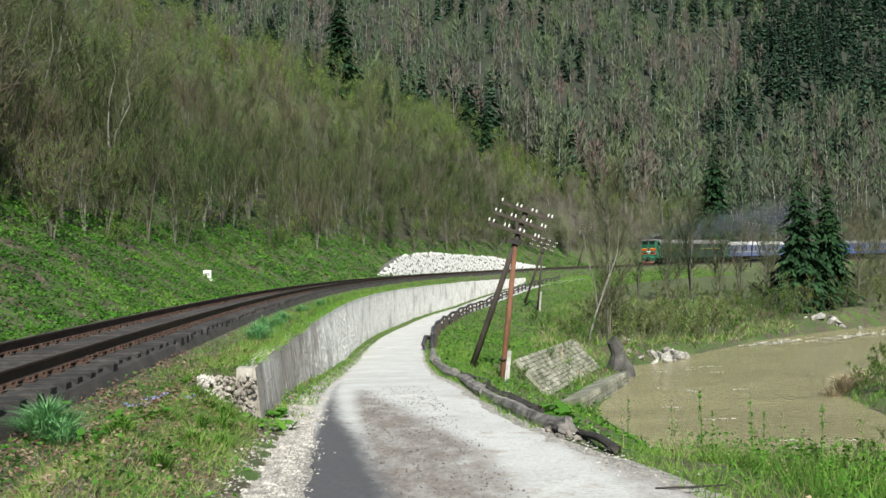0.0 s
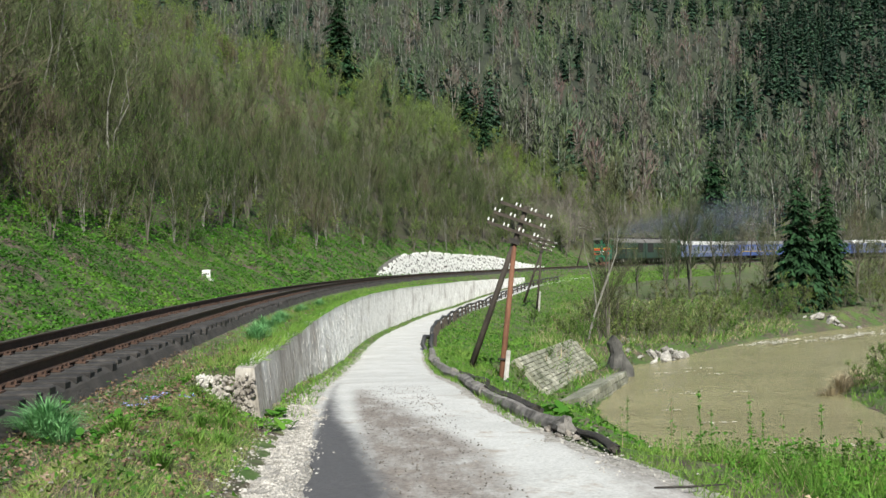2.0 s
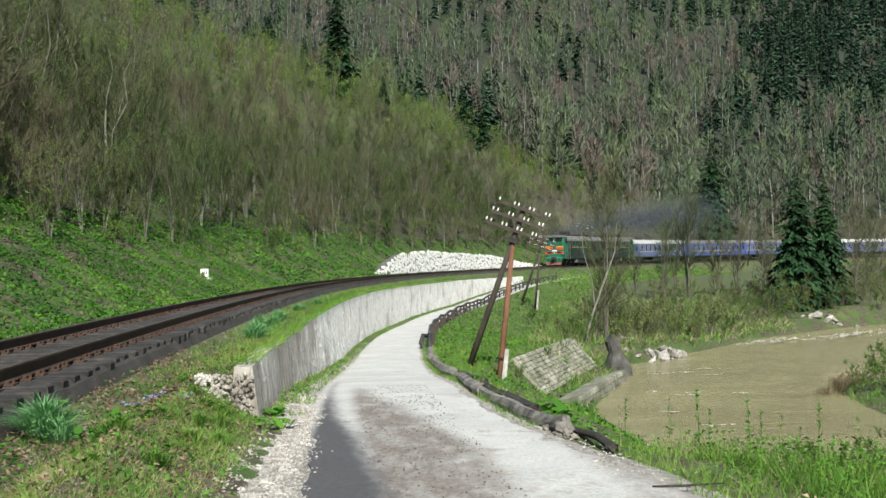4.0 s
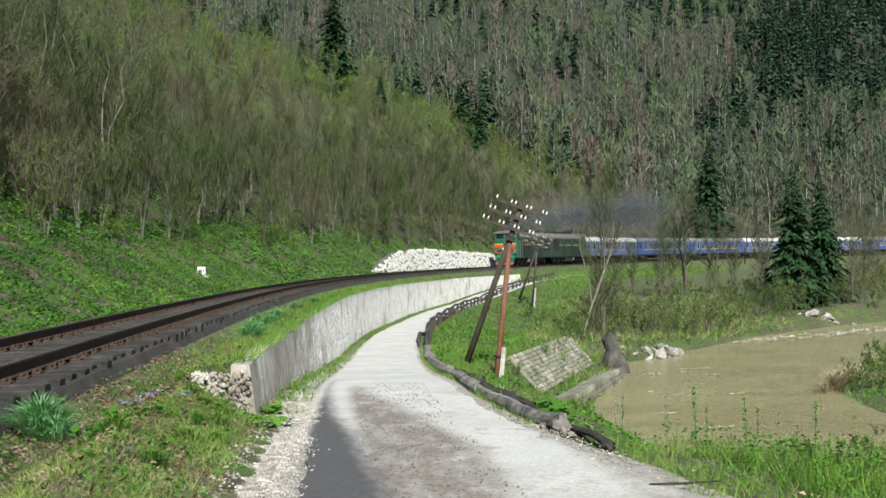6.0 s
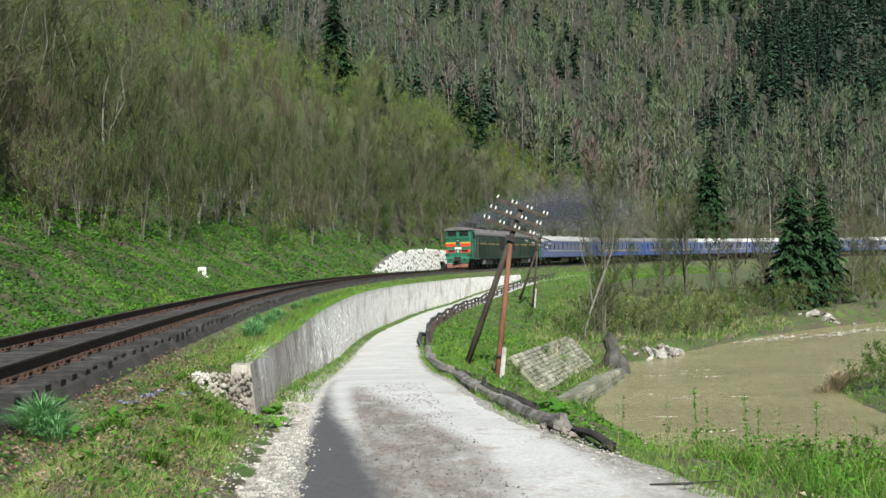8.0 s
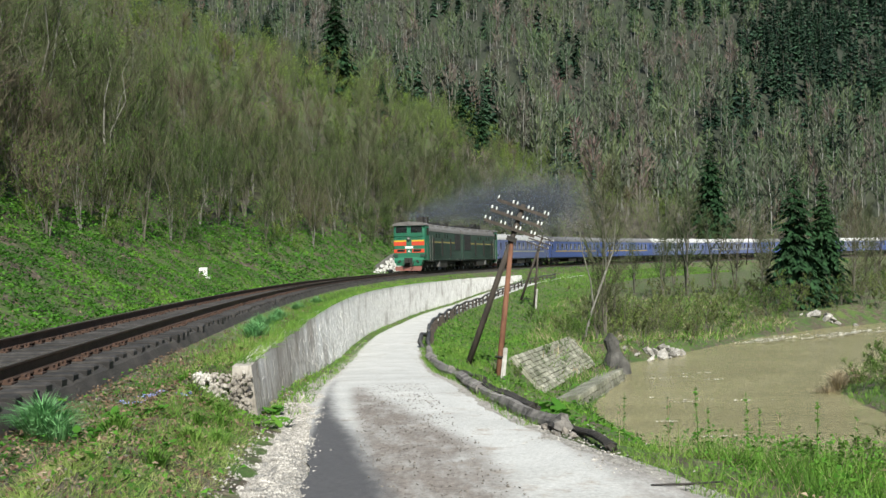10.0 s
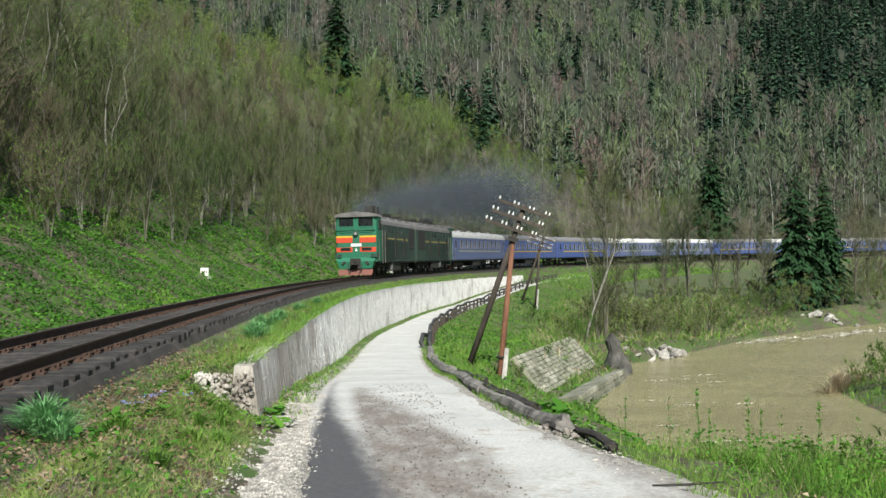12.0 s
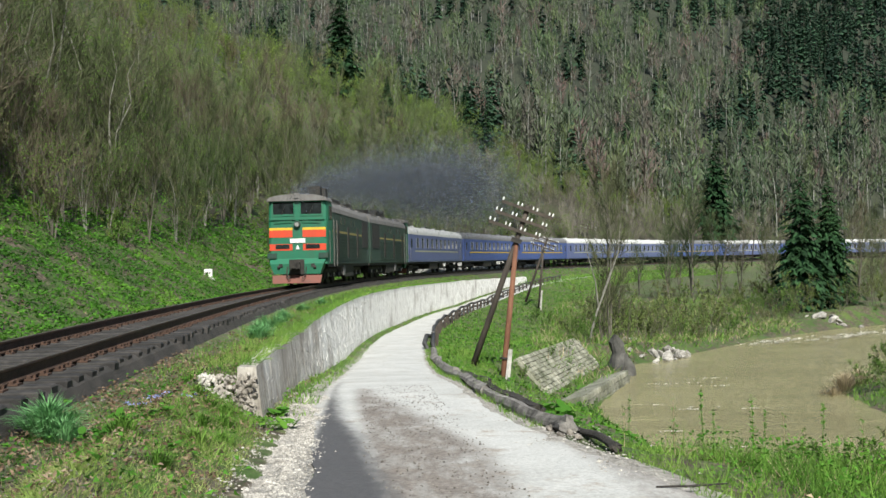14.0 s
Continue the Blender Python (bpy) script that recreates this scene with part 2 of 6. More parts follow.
def ground_z(s, o):
    """Height of the ground at track coordinates, arrays of one shape."""
    s, o = np.broadcast_arrays(np.asarray(s, float), np.asarray(o, float))
    x, y = track(s, o)
    rz, rd = rail_z(s), road_z(s)
    fade = np.interp(s, [120, 170, 230, 300], [1.0, 0.8, 0.35, 0.15])
    hill = np.interp(-o, [0, 2.3, 2.9, 6, 15, 45, 62, 90, 120], [-0.33, -0.36, -0.3, 1.6, 8.0, 32, 38, 36, 22]) * np.where(o < -2.9, fade, 1) + np.where(o < -3, 0.35 * wobble(x, y, 2.5), 0) * np.clip((-o - 3) / 3, 0, 1)
    top = rz + np.interp(o, [0, 0.9, 1.5, 2.2, 3.3], [-0.35, -0.38, -0.5, -0.55, 0])
    wall_top = np.where(s < 78, np.interp(s, [-41, -30, 0], [-0.42, -0.54, -0.58]), rz - 0.6)
    top = np.where(o > 2.2, rz - 0.55 + (wall_top - rz + 0.55) * np.clip((o - 2.2) / 1.1, 0, 1), top)
    has_wall = np.clip((s + 40.2) / 0.8, 0, 1) * np.clip((80 - s) / 6, 0, 1)
    # beside the road: the foot of the wall, the road, the outer edge
    soft = wall_top + (rd - wall_top) * np.clip((o - 2.7) / 1.25, 0, 1) ** 0.8
    hard = np.where(o < 3.45, wall_top, rd + 0.12 * np.clip((4.2 - o) / 0.6, 0, 1))
    side = has_wall * hard + (1 - has_wall) * soft
    p = np.stack([x.ravel(), y.ravel()], -1)
    dl = to_line(p, RIVER_L).reshape(o.shape)
    dr = -to_line(p, RIVER_R).reshape(o.shape)
    steep = np.interp(y, [10, 36, 60, 80], [1.15, 0.47, 0.6, 0.75])
    bank = np.where(dl > 0, WATER_Z - 0.15 + steep * dl, WATER_Z - 0.15 + np.maximum(dl, dr) * 0.5)
    terrace = np.interp(y, [37, 41, 57, 61], [0, 1, 1, 0])
    step = np.where(dl < 0.9, WATER_Z - 0.15 + 0.6 * dl, WATER_Z + 0.22 + 1.07 * np.maximum(dl - np.interp(y, [42, 56], [2.95, 2.05]), 0))
    bank = np.where(dl > 0, bank + (step - bank) * terrace, bank)
    bank = np.where((dl <= 0) & (dr > 0), WATER_Z + 0.25 * np.minimum(dr, 1.5) + 0.02 * dr + 0.15 * wobble(x, y, 4), bank)
    bank = np.maximum(bank, WATER_Z - 1.2)
    shoulder = rd - np.interp(s, [-43, -37, -20, -13, 8, 20, 30, 60], [0.12, 0.6, 0.5, 0.24, 0.24, 0.4, 0.5, 0.2]) * np.clip(o - 7.1, 0, 4)
    right = np.minimum(np.where(o < 7.1, side, shoulder), np.where(o > 7.0, bank, 99))
    z = np.where(o < 0, rz + hill, np.where(o <= 2.9, top, right))
    return z + np.where(abs(o) > 2.3, 0.04, 0.0) * wobble(x, y, 0.5) * np.where((o > 4.2) & (o < 7.1), 0.2, 1)


def plan_to_track(x, y):
    """Track coordinates of plan points."""
    x, y = np.atleast_1d(np.asarray(x, float)), np.atleast_1d(np.asarray(y, float))
    s, o = np.empty(len(x)), np.empty(len(x))
    for k in range(0, len(x), 2000):
        d = (x[k:k + 2000, None] - _x) ** 2 + (y[k:k + 2000, None] - _y) ** 2
        i = d.argmin(1)
        dx, dy, h = x[k:k + 2000] - _x[i], y[k:k + 2000] - _y[i], _h[i]
        s[k:k + 2000] = _s[i] + dx * np.sin(h) + dy * np.cos(h)
        o[k:k + 2000] = dx * np.cos(h) - dy * np.sin(h)
    return s, o


# ---------------------------------------------------------------- ground
def ground_material():
    m, n, l, b = material("grassy_ground", 0.95)
    broad = noise_of(n, l, 0.35, 5, 0.65)
    fine = noise_of(n, l, 6.0, 6, 0.7)
    green = ramp(n, l, broad, [(0.32, (0.035, 0.075, 0.012)), (0.5, (0.055, 0.11, 0.018)), (0.68, (0.1, 0.15, 0.03))])
    earth = ramp(n, l, fine, [(0.3, (0.028, 0.023, 0.016)), (0.5, (0.08, 0.062, 0.044)), (0.7, (0.2, 0.165, 0.125))])
    patch = ramp(n, l, noise_of(n, l, 1.1, 6, 0.7), [(0.44, (0, 0, 0)), (0.58, (1, 1, 1))])
    col = mixed(n, l, patch, green, earth)
    wood = n.new("ShaderNodeAttribute")
    wood.attribute_name = "litter"
    brown = ramp(n, l, fine, [(0.3, (0.014, 0.014, 0.008)), (0.55, (0.034, 0.03, 0.018)), (0.75, (0.065, 0.055, 0.034))])
    col = mixed(n, l, wood.outputs["Fac"], col, brown)
    col = mixed(n, l, 0.6, col, ramp(n, l, fine, [(0.3, (0.5,) * 3), (0.7, (1.4,) * 3)]), "MULTIPLY")
    l.new(col, b.inputs["Base Color"])
    bump(n, l, b, fine, 0.8, 0.12)
    return m


M_GROUND = ground_material()
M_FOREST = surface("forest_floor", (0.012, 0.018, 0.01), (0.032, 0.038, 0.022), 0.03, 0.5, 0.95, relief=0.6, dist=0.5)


def sheet(name, rows, cols, place, mats, slot_of=None, smooth=True, **tags):
    """A grid mesh over two parameter lists; place gives x, y, z arrays."""
    a, b = np.meshgrid(rows, cols, indexing="ij")
    v = np.stack(place(a, b), -1).reshape(-1, 3)
    r, c = len(rows), len(cols)
    i = (np.arange(r - 1)[:, None] * c + np.arange(c - 1)[None]).ravel()
    f = np.stack([i, i + 1, i + c + 1, i + c], -1)
    h = Heap()
    h.v, h.count = [v], len(v)
    h.f = [tuple(q) for q in f.tolist()]
    h.m = [0] * len(h.f)
    return thing(name, h, mats, smooth=smooth, **tags)


S_ROWS = np.concatenate([np.arange(-150, -56, 4.0), np.arange(-56, -30, 0.25), np.arange(-30, 0, 0.5), np.arange(0, 120, 1.2), np.arange(120, 330, 4), np.arange(330, 500, 10)])
O_COLS = np.concatenate([[-120, -90, -75], np.arange(-60, -15, 2.0), np.arange(-15, -3, 0.6), np.arange(-3, 3.2, 0.3), [3.3, 3.42, 3.48, 3.8, 4.1],
                         np.arange(4.3, 12, 0.3), np.arange(12, 30, 0.7), np.arange(30, 60, 2.0), [64, 70, 78, 88, 100]])


def ground_place(s, o):
    x, y = track(s, o)
    return x, y, ground_z(s, o)


ground = sheet("ground", S_ROWS, O_COLS, ground_place, M_GROUND, label="grassy valley ground with bare earth and leaf litter", category="ground", kind="structure")


def wooded():
    """Leaf litter under the thicket and among the bushes of the far bank."""
    a, b = np.meshgrid(S_ROWS, O_COLS, indexing="ij")
    x, y = track(a, b)
    cover = np.clip((-b - 7.0) / 3.0, 0, 1) * (0.85 - 0.6 * np.clip((-b - 26) / 10, 0, 1)) + np.clip((b - 12) / 3, 0, 1) * np.clip((y - 56) / 6, 0, 1) * 0.12
    cover += 0.3 * np.clip((a + 47) / 1, 0, 1) * np.clip((-29 - a) / 4, 0, 1) * np.clip((b - 1.4) / 0.2, 0, 1) * np.clip((3.3 - b) / 0.5, 0, 1) * np.clip(0.65 + 0.9 * wobble(x, y, 0.5, 4.0), 0, 1)
    cover = np.clip(cover * (1 + 0.5 * wobble(x, y, 2.0, 2.0)), 0, 1)
    at = ground.data.attributes.new("litter", "FLOAT", "POINT")
    at.data.foreach_set("value", cover.ravel().astype(np.float32))


wooded()


def mountain_z(x, y):
    """The wooded mountain that closes the valley."""
    d = y - 0.35 * np.abs(x - 40) * 0.3
    z = -7 + np.interp(d, [-400, 200, 262, 330, 480, 760, 1200, 2500], [-2, -2, 6, 34, 112, 270, 420, 480])
    right = np.interp(x - 0.5 * y, [40, 120, 260, 600, 1500], [0, 10, 90, 260, 420])
    left = np.interp(-x - 0.25 * y, [20, 60, 160, 500, 1500], [-2, 10, 60, 220, 300])
    return np.maximum(np.maximum(z, right - 7), left - 7) + 6 * wobble(x, y, 45) * np.clip((d - 240) / 80, 0, 1)


def plain_axis(a, b):
    near = np.arange(a, b, 12.0)
    return np.concatenate([[-4000, -2500, -1500, -900, -600], near, [b + 60, b + 200, 1500, 2500, 4000]])


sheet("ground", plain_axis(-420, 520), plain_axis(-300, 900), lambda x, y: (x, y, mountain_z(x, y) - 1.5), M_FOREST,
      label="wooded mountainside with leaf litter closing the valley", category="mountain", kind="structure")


# ---------------------------------------------------------------- river
def water_material():
    m, n, l, b = material("muddy_water", 0.16)
    tone = noise_of(n, l, 0.25, 4, 0.6, stretch=(0.5, 1.6, 1))
    l.new(ramp(n, l, tone, [(0.3, (0.2, 0.18, 0.095)), (0.7, (0.27, 0.245, 0.135))]), b.inputs["Base Color"])
    b.inputs["Specular IOR Level"].default_value = 0.4
    rip = noise_of(n, l, 2.4, 6, 0.65, stretch=(0.7, 1.5, 1))
    bump(n, l, b, rip, 0.75, 0.14)
    return m


M_WATER = water_material()


def water_place(u, v):
    """Across from bank to bank by v, along by u."""
    def along(line):
        seg = np.concatenate([[0], np.cumsum(np.hypot(*np.diff(line, axis=0).T))])
        return lambda t: (np.interp(t * seg[-1], seg, line[:, 0]), np.interp(t * seg[-1], seg, line[:, 1]))
    lx, ly = along(RIVER_L)(u)
    rx, ry = along(RIVER_R)(u)
    x, y = lx + (rx - lx) * v, ly + (ry - ly) * v
    return x, y, WATER_Z + 0.035 * wobble(x, y, 0.9) + 0.02 * wobble(x, y, 0.35, 2.0)


sheet("water", np.linspace(0, 1, 380), np.linspace(-0.1, 1.1, 60), water_place, M_WATER, label="brown muddy river water with small ripples", category="river", kind="structure")

# ---------------------------------------------------------------- road
ROAD_L, ROAD_R = 4.22, 7.0


def road_material():
    m, n, l, b = material("worn_pale_asphalt", 0.85)
    broad = noise_of(n, l, 0.7, 5, 0.65)
    grain = noise_of(n, l, 30, 4, 0.7)
    col = ramp(n, l, broad, [(0.3, (0.37, 0.37, 0.36)), (0.6, (0.47, 0.47, 0.46)), (0.8, (0.55, 0.54, 0.525))])
    dirt = ramp(n, l, noise_of(n, l, 1.6, 8, 0.75), [(0.55, (0, 0, 0)), (0.68, (1, 1, 1))])
    col = mixed(n, l, dirt, col, (0.3, 0.26, 0.22))
    col = mixed(n, l, 0.7, col, ramp(n, l, grain, [(0.3, (0.6,) * 3), (0.7, (1.3,) * 3)]), "MULTIPLY")
    # gritty crown, and a soft-edged dark streak near the left edge
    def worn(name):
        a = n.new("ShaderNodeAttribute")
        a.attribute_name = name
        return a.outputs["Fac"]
    speck = noise_of(n, l, 18, 6, 0.8)
    times = n.new("ShaderNodeMath")
    times.operation = "MULTIPLY"
    l.new(worn("grit"), times.inputs[0])
    l.new(ramp(n, l, noise_of(n, l, 2.2, 8, 0.8, stretch=(1.6, 0.5, 1)), [(0.33, (0.25,) * 3), (0.55, (1, 1, 1))]), times.inputs[1])
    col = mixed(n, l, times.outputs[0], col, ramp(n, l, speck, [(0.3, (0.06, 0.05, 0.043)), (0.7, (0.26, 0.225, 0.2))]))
    col = mixed(n, l, worn("dark_streak"), col, ramp(n, l, speck, [(0.3, (0.045, 0.045, 0.05)), (0.7, (0.085, 0.083, 0.088))]))
    l.new(col, b.inputs["Base Color"])
    bump(n, l, b, grain, 0.5, 0.015)
    return m


M_PALEROAD = road_material()


def road_place(s, v):
    left = np.interp(s, [-60, -44, -40, -37, 0], [4.75, 4.47, 4.33, 4.18, 4.15]) + 0.05 * wobble(s, s * 0, 0.7)
    right = np.interp(s, [-60, -47, -44, -42, -38, -30, 0, 60], [9.0, 7.6, 7.15, 6.85, 6.62, 6.6, 6.7, 7.0]) + 0.12 * wobble(s, s * 0 + 5, 1.3)
    o = left + (right - left) * v
    x, y = track(s, o)
    return x, y, road_z(s) + 0.03 - 0.12 * np.abs(v - 0.5) ** 3 + 0.012 * wobble(x, y, 0.6)


ROAD_ROWS = np.concatenate([np.arange(-100, -56, 2.0), np.arange(-56, -48, 0.5), np.arange(-48, -28, 0.12), np.arange(-28, 0, 0.5), np.arange(0, 110, 1.5)])
ROAD_COLS = np.concatenate([np.linspace(0, 0.5, 56)[:-1], np.linspace(0.5, 1, 16)])
road = sheet("road", ROAD_ROWS, ROAD_COLS, road_place, M_PALEROAD, label="narrow worn pale asphalt road with gravelly edges and a dark streak", category="road", kind="structure")


def soft(x):
    x = np.clip(x, 0, 1)
    return x * x * (3 - 2 * x)


def road_tones():
    """Soft-edged dark streak near the left edge, and the gritty crown as worn into the surface."""
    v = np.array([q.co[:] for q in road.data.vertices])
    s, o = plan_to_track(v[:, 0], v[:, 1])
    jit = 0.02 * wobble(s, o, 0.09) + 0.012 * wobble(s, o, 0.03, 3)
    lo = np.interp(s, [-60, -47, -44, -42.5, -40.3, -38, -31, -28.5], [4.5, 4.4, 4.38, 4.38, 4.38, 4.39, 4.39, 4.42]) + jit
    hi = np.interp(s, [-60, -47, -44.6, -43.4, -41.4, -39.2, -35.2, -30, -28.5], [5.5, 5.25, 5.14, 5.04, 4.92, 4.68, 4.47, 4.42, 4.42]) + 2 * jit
    dark_streak = soft((o - lo) / 0.16 + 0.5) * soft((hi - o) / 0.3 + 0.4) * soft((-28.5 - s) / 4)
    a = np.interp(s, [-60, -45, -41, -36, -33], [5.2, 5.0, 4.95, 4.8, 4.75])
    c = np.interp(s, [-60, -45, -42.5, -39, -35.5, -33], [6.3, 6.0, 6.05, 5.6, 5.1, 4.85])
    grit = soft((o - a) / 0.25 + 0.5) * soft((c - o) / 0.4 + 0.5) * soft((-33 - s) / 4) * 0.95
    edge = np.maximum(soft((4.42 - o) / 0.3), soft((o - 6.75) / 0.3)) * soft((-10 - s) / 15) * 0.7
    for name, val in (("dark_streak", dark_streak), ("grit", np.maximum(grit, edge))):
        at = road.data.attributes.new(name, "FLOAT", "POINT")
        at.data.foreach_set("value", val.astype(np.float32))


road_tones()


# gravel shoulders
M_SHOULDER = surface("gravel_shoulder", (0.21, 0.195, 0.175), (0.5, 0.475, 0.44), 9, 45, 0.95, relief=1.0, dist=0.05)


def shoulder_place(lo, hi):
    def place(s, v):
        o = lo(s) + (hi(s) - lo(s)) * v
        x, y = track(s, o)
        return x, y, np.maximum(ground_z(s, o), road_z(s) - 0.03) + 0.016 - 0.05 * (2 * v - 1) ** 4
    return place


sheet("shoulder", np.arange(-56, -10, 0.25), np.linspace(0, 1, 10), shoulder_place(lambda s: np.interp(s, [-50, -44, -40, -36, -10], [3.72, 3.78, 3.82, 4.0, 4.1]) + 0.06 * wobble(s, s * 0, 0.5),
      lambda s: np.interp(s, [-60, -44, -40, -37, 0], [4.9, 4.6, 4.45, 4.28, 4.25])), M_SHOULDER, label="pale gravel shoulder beside the road", category="gravel", kind="structure")
sheet("shoulder", np.arange(-56, -8, 0.25), np.linspace(0, 1, 8), shoulder_place(lambda s: np.interp(s, [-60, -47, -44, -42, -38, -30, 0], [8.8, 7.4, 7.0, 6.72, 6.5, 6.5, 6.6]),
      lambda s: np.interp(s, [-60, -47, -44, -42, -38, -30, 0], [9.4, 8.0, 7.5, 7.1, 6.85, 6.8, 6.85]) + 0.06 * wobble(s, s * 0, 0.4)), M_SHOULDER, label="pale gravel shoulder beside the road", category="gravel", kind="structure")


# ---------------------------------------------------------------- railway
def profile_run(heap, s_list, outline, o, slot=0):
    """Sweeps a closed outline of (across, up) along the line at offset o."""
    k = len(outline)
    rings = []
    for s in s_list:
        h = np.interp(s, _s, _h)
        x, y = track(s, o)
        rings.append([(x + a * math.cos(h), y - a * math.sin(h), rail_z(s) + z) for a, z in outline])
    v = np.array(rings).reshape(-1, 3)
    f = [(i * k + j, i * k + (j + 1) % k, (i + 1) * k + (j + 1) % k, (i + 1) * k + j) for i in range(len(s_list) - 1) for j in range(k)]
    heap.add(v, f, slot)


RAIL_S = np.concatenate([np.arange(-120, -56, 2.0), np.arange(-56, 120, 1.0), np.arange(120, 470, 3.0)])
for o in (-0.797, 0.797):
    h = Heap()
    profile_run(h, RAIL_S, [(-0.075, -0.18), (0.075, -0.18), (0.075, -0.165), (0.012, -0.15), (0.01, -0.05), (0.036, -0.035), (0.036, -0.008), (-0.036, -0.008),
                            (-0.036, -0.035), (-0.01, -0.05), (-0.012, -0.15), (-0.075, -0.165)], o)
    rail = thing("rail", h, M_RAIL, "rust-brown steel rail with a worn head", "rail", "rails of the track")
    h = Heap()
    profile_run(h, RAIL_S, [(-0.034, -0.008), (0.034, -0.008), (0.03, 0.0), (-0.03, 0.0)], o)
    part("rail_head", h, M_RAILTOP, rail, "worn shinier rail head")


def ballast_place(s, v):
    o = -2.3 + 4.0 * v
    x, y = track(s, o)
    z = rail_z(s) + np.interp(v, [0, 0.1, 0.25, 0.76, 0.915, 0.945, 1], [-0.5, -0.32, -0.27, -0.255, -0.25, -0.5, -0.62]) + 0.012 * wobble(x, y, 0.12) + 0.012 * wobble(x, y, 0.3, 3)
    return x, y, z


sheet("ballast", np.concatenate([np.arange(-110, -56, 2.0), np.arange(-56, -20, 0.12), np.arange(-20, 120, 0.8), np.arange(120, 470, 4.0)]), np.linspace(0, 1, 40), ballast_place,
      M_BALLAST, smooth=False, label="dark sooty ballast bed under the track", category="ballast", kind="structure")


def block(sx, sy, sz, bev=0.02, seed=0, jitter=0.0):
    """A box with chamfered top edges, uneven by jitter."""
    h = Heap()
    a, b = sx / 2, sy / 2
    v = [(-a, -b, 0), (a, -b, 0), (a, b, 0), (-a, b, 0), (-a, -b, sz - bev), (a, -b, sz - bev), (a, b, sz - bev), (-a, b, sz - bev),
         (-a + bev, -b + bev, sz), (a - bev, -b + bev, sz), (a - bev, b - bev, sz), (-a + bev, b - bev, sz)]
    rng = np.random.default_rng(seed)
    v = np.array(v) + rng.uniform(-jitter, jitter, (12, 3))
    h.add(v, [(3, 2, 1, 0)] + [(i, (i + 1) % 4, 4 + (i + 1) % 4, 4 + i) for i in range(4)] + [(4 + i, 4 + (i + 1) % 4, 8 + (i + 1) % 4, 8 + i) for i in range(4)] + [(8, 9, 10, 11)])
    return h


def heading(s):
    """Turn about z for a thing whose +y runs back along the line."""
    return -math.degrees(np.interp(s, _s, _h))


# ---------------------------------------------------------------- retaining walls
def wall_sheet_strip(s_list, o_foot, o_top, z_foot, z_top, thick, name, mat, **tags):
    """A battered wall body along the line, with thickness."""
    h = Heap()
    rings = []
    for s in s_list:
        hh = np.interp(s, _s, _h)
        pts = [(o_foot(s), z_foot(s)), (o_top(s), z_top(s)), (o_top(s) - thick, z_top(s)), (o_top(s) - thick * 1.3, z_foot(s) - 0.2)]
        ring = []
        for o, z in pts:
            x, y = track(s, o)
            ring.append((x, y, z))
        rings.append(ring)
    n = len(rings)
    v = np.array(rings).reshape(-1, 3)
    f = [(i * 4 + j, i * 4 + (j + 1) % 4, (i + 1) * 4 + (j + 1) % 4, (i + 1) * 4 + j) for i in range(n - 1) for j in range(4)]
    f += [(0, 1, 2, 3), tuple((n - 1) * 4 + j for j in (3, 2, 1, 0))]
    h.add(v, f)
    return thing(name, h, mat, **tags)


M_DEEPJOINT = surface("black_joint", (0.04, 0.04, 0.036), (0.16, 0.155, 0.14), 3, 25, 0.95, relief=0.8)
W_TOP = lambda s: float(np.interp(s, [-41, -30, 0], [-0.36, -0.47, -0.5])) + 0.02 * math.sin(s * 1.3)
W_FOOT = lambda s: float(road_z(s)) - 0.1
wall_body = wall_sheet_strip(np.arange(-39.9, 80.1, 0.9), lambda s: 3.74, lambda s: 3.64, W_FOOT, W_TOP, 0.22, "wall_1", M_WALL,
                             label="long curved limewashed stone retaining wall beside the road", category="retaining wall", kind="structure")


def white_top(s):
    return rail_z(s) + np.interp(s, [41, 52, 62, 88, 112], [-0.35, 1.9, 2.2, 1.7, -0.2])


white_body = wall_sheet_strip(np.arange(41, 112.1, 1.5), lambda s: -3.1, lambda s: -3.5, lambda s: rail_z(s) - 0.5, white_top, 0.8, "wall_2", M_DEEPJOINT,
                              label="white painted rubble stone wall at the foot of the hill", category="retaining wall", kind="structure")


def ground_at(x, y):
    s, o = plan_to_track(x, y)
    z = ground_z(s, np.clip(o, -119, 99))
    far = mountain_z(np.atleast_1d(x), np.atleast_1d(y)) - 1.5
    return np.where((o > -118) & (o < 98) & (s < 490), np.maximum(z, far), far)


# ---------------------------------------------------------------- trees and bushes
def unit(v):
    return v / (np.linalg.norm(v, axis=-1, keepdims=True) + 1e-9)


def slivers(base, way, length, width, rng):
    """Thin triangles, as (n, 3, 3)."""
    side = unit(np.cross(way, rng.normal(size=way.shape)))
    w = (np.asarray(width) * 0.5)[..., None] if np.ndim(width) else width * 0.5
    return np.stack([base - side * w, base + side * w, base + way * np.asarray(length)[:, None]], 1)


def leaves(centre, size, rng, flat=0.0):
    """Small leaves, as (n, 3, 3)."""
    n = len(centre)
    a = unit(rng.normal(size=(n, 3)) * (1, 1, 1 - flat))
    b = unit(np.cross(a, rng.normal(size=(n, 3))) * (1, 1, 1 - flat))
    k = (size * rng.uniform(0.7, 1.45, n))[:, None]
    return np.stack([centre - a * k, centre + b * k * 0.95, centre + a * k], 1)


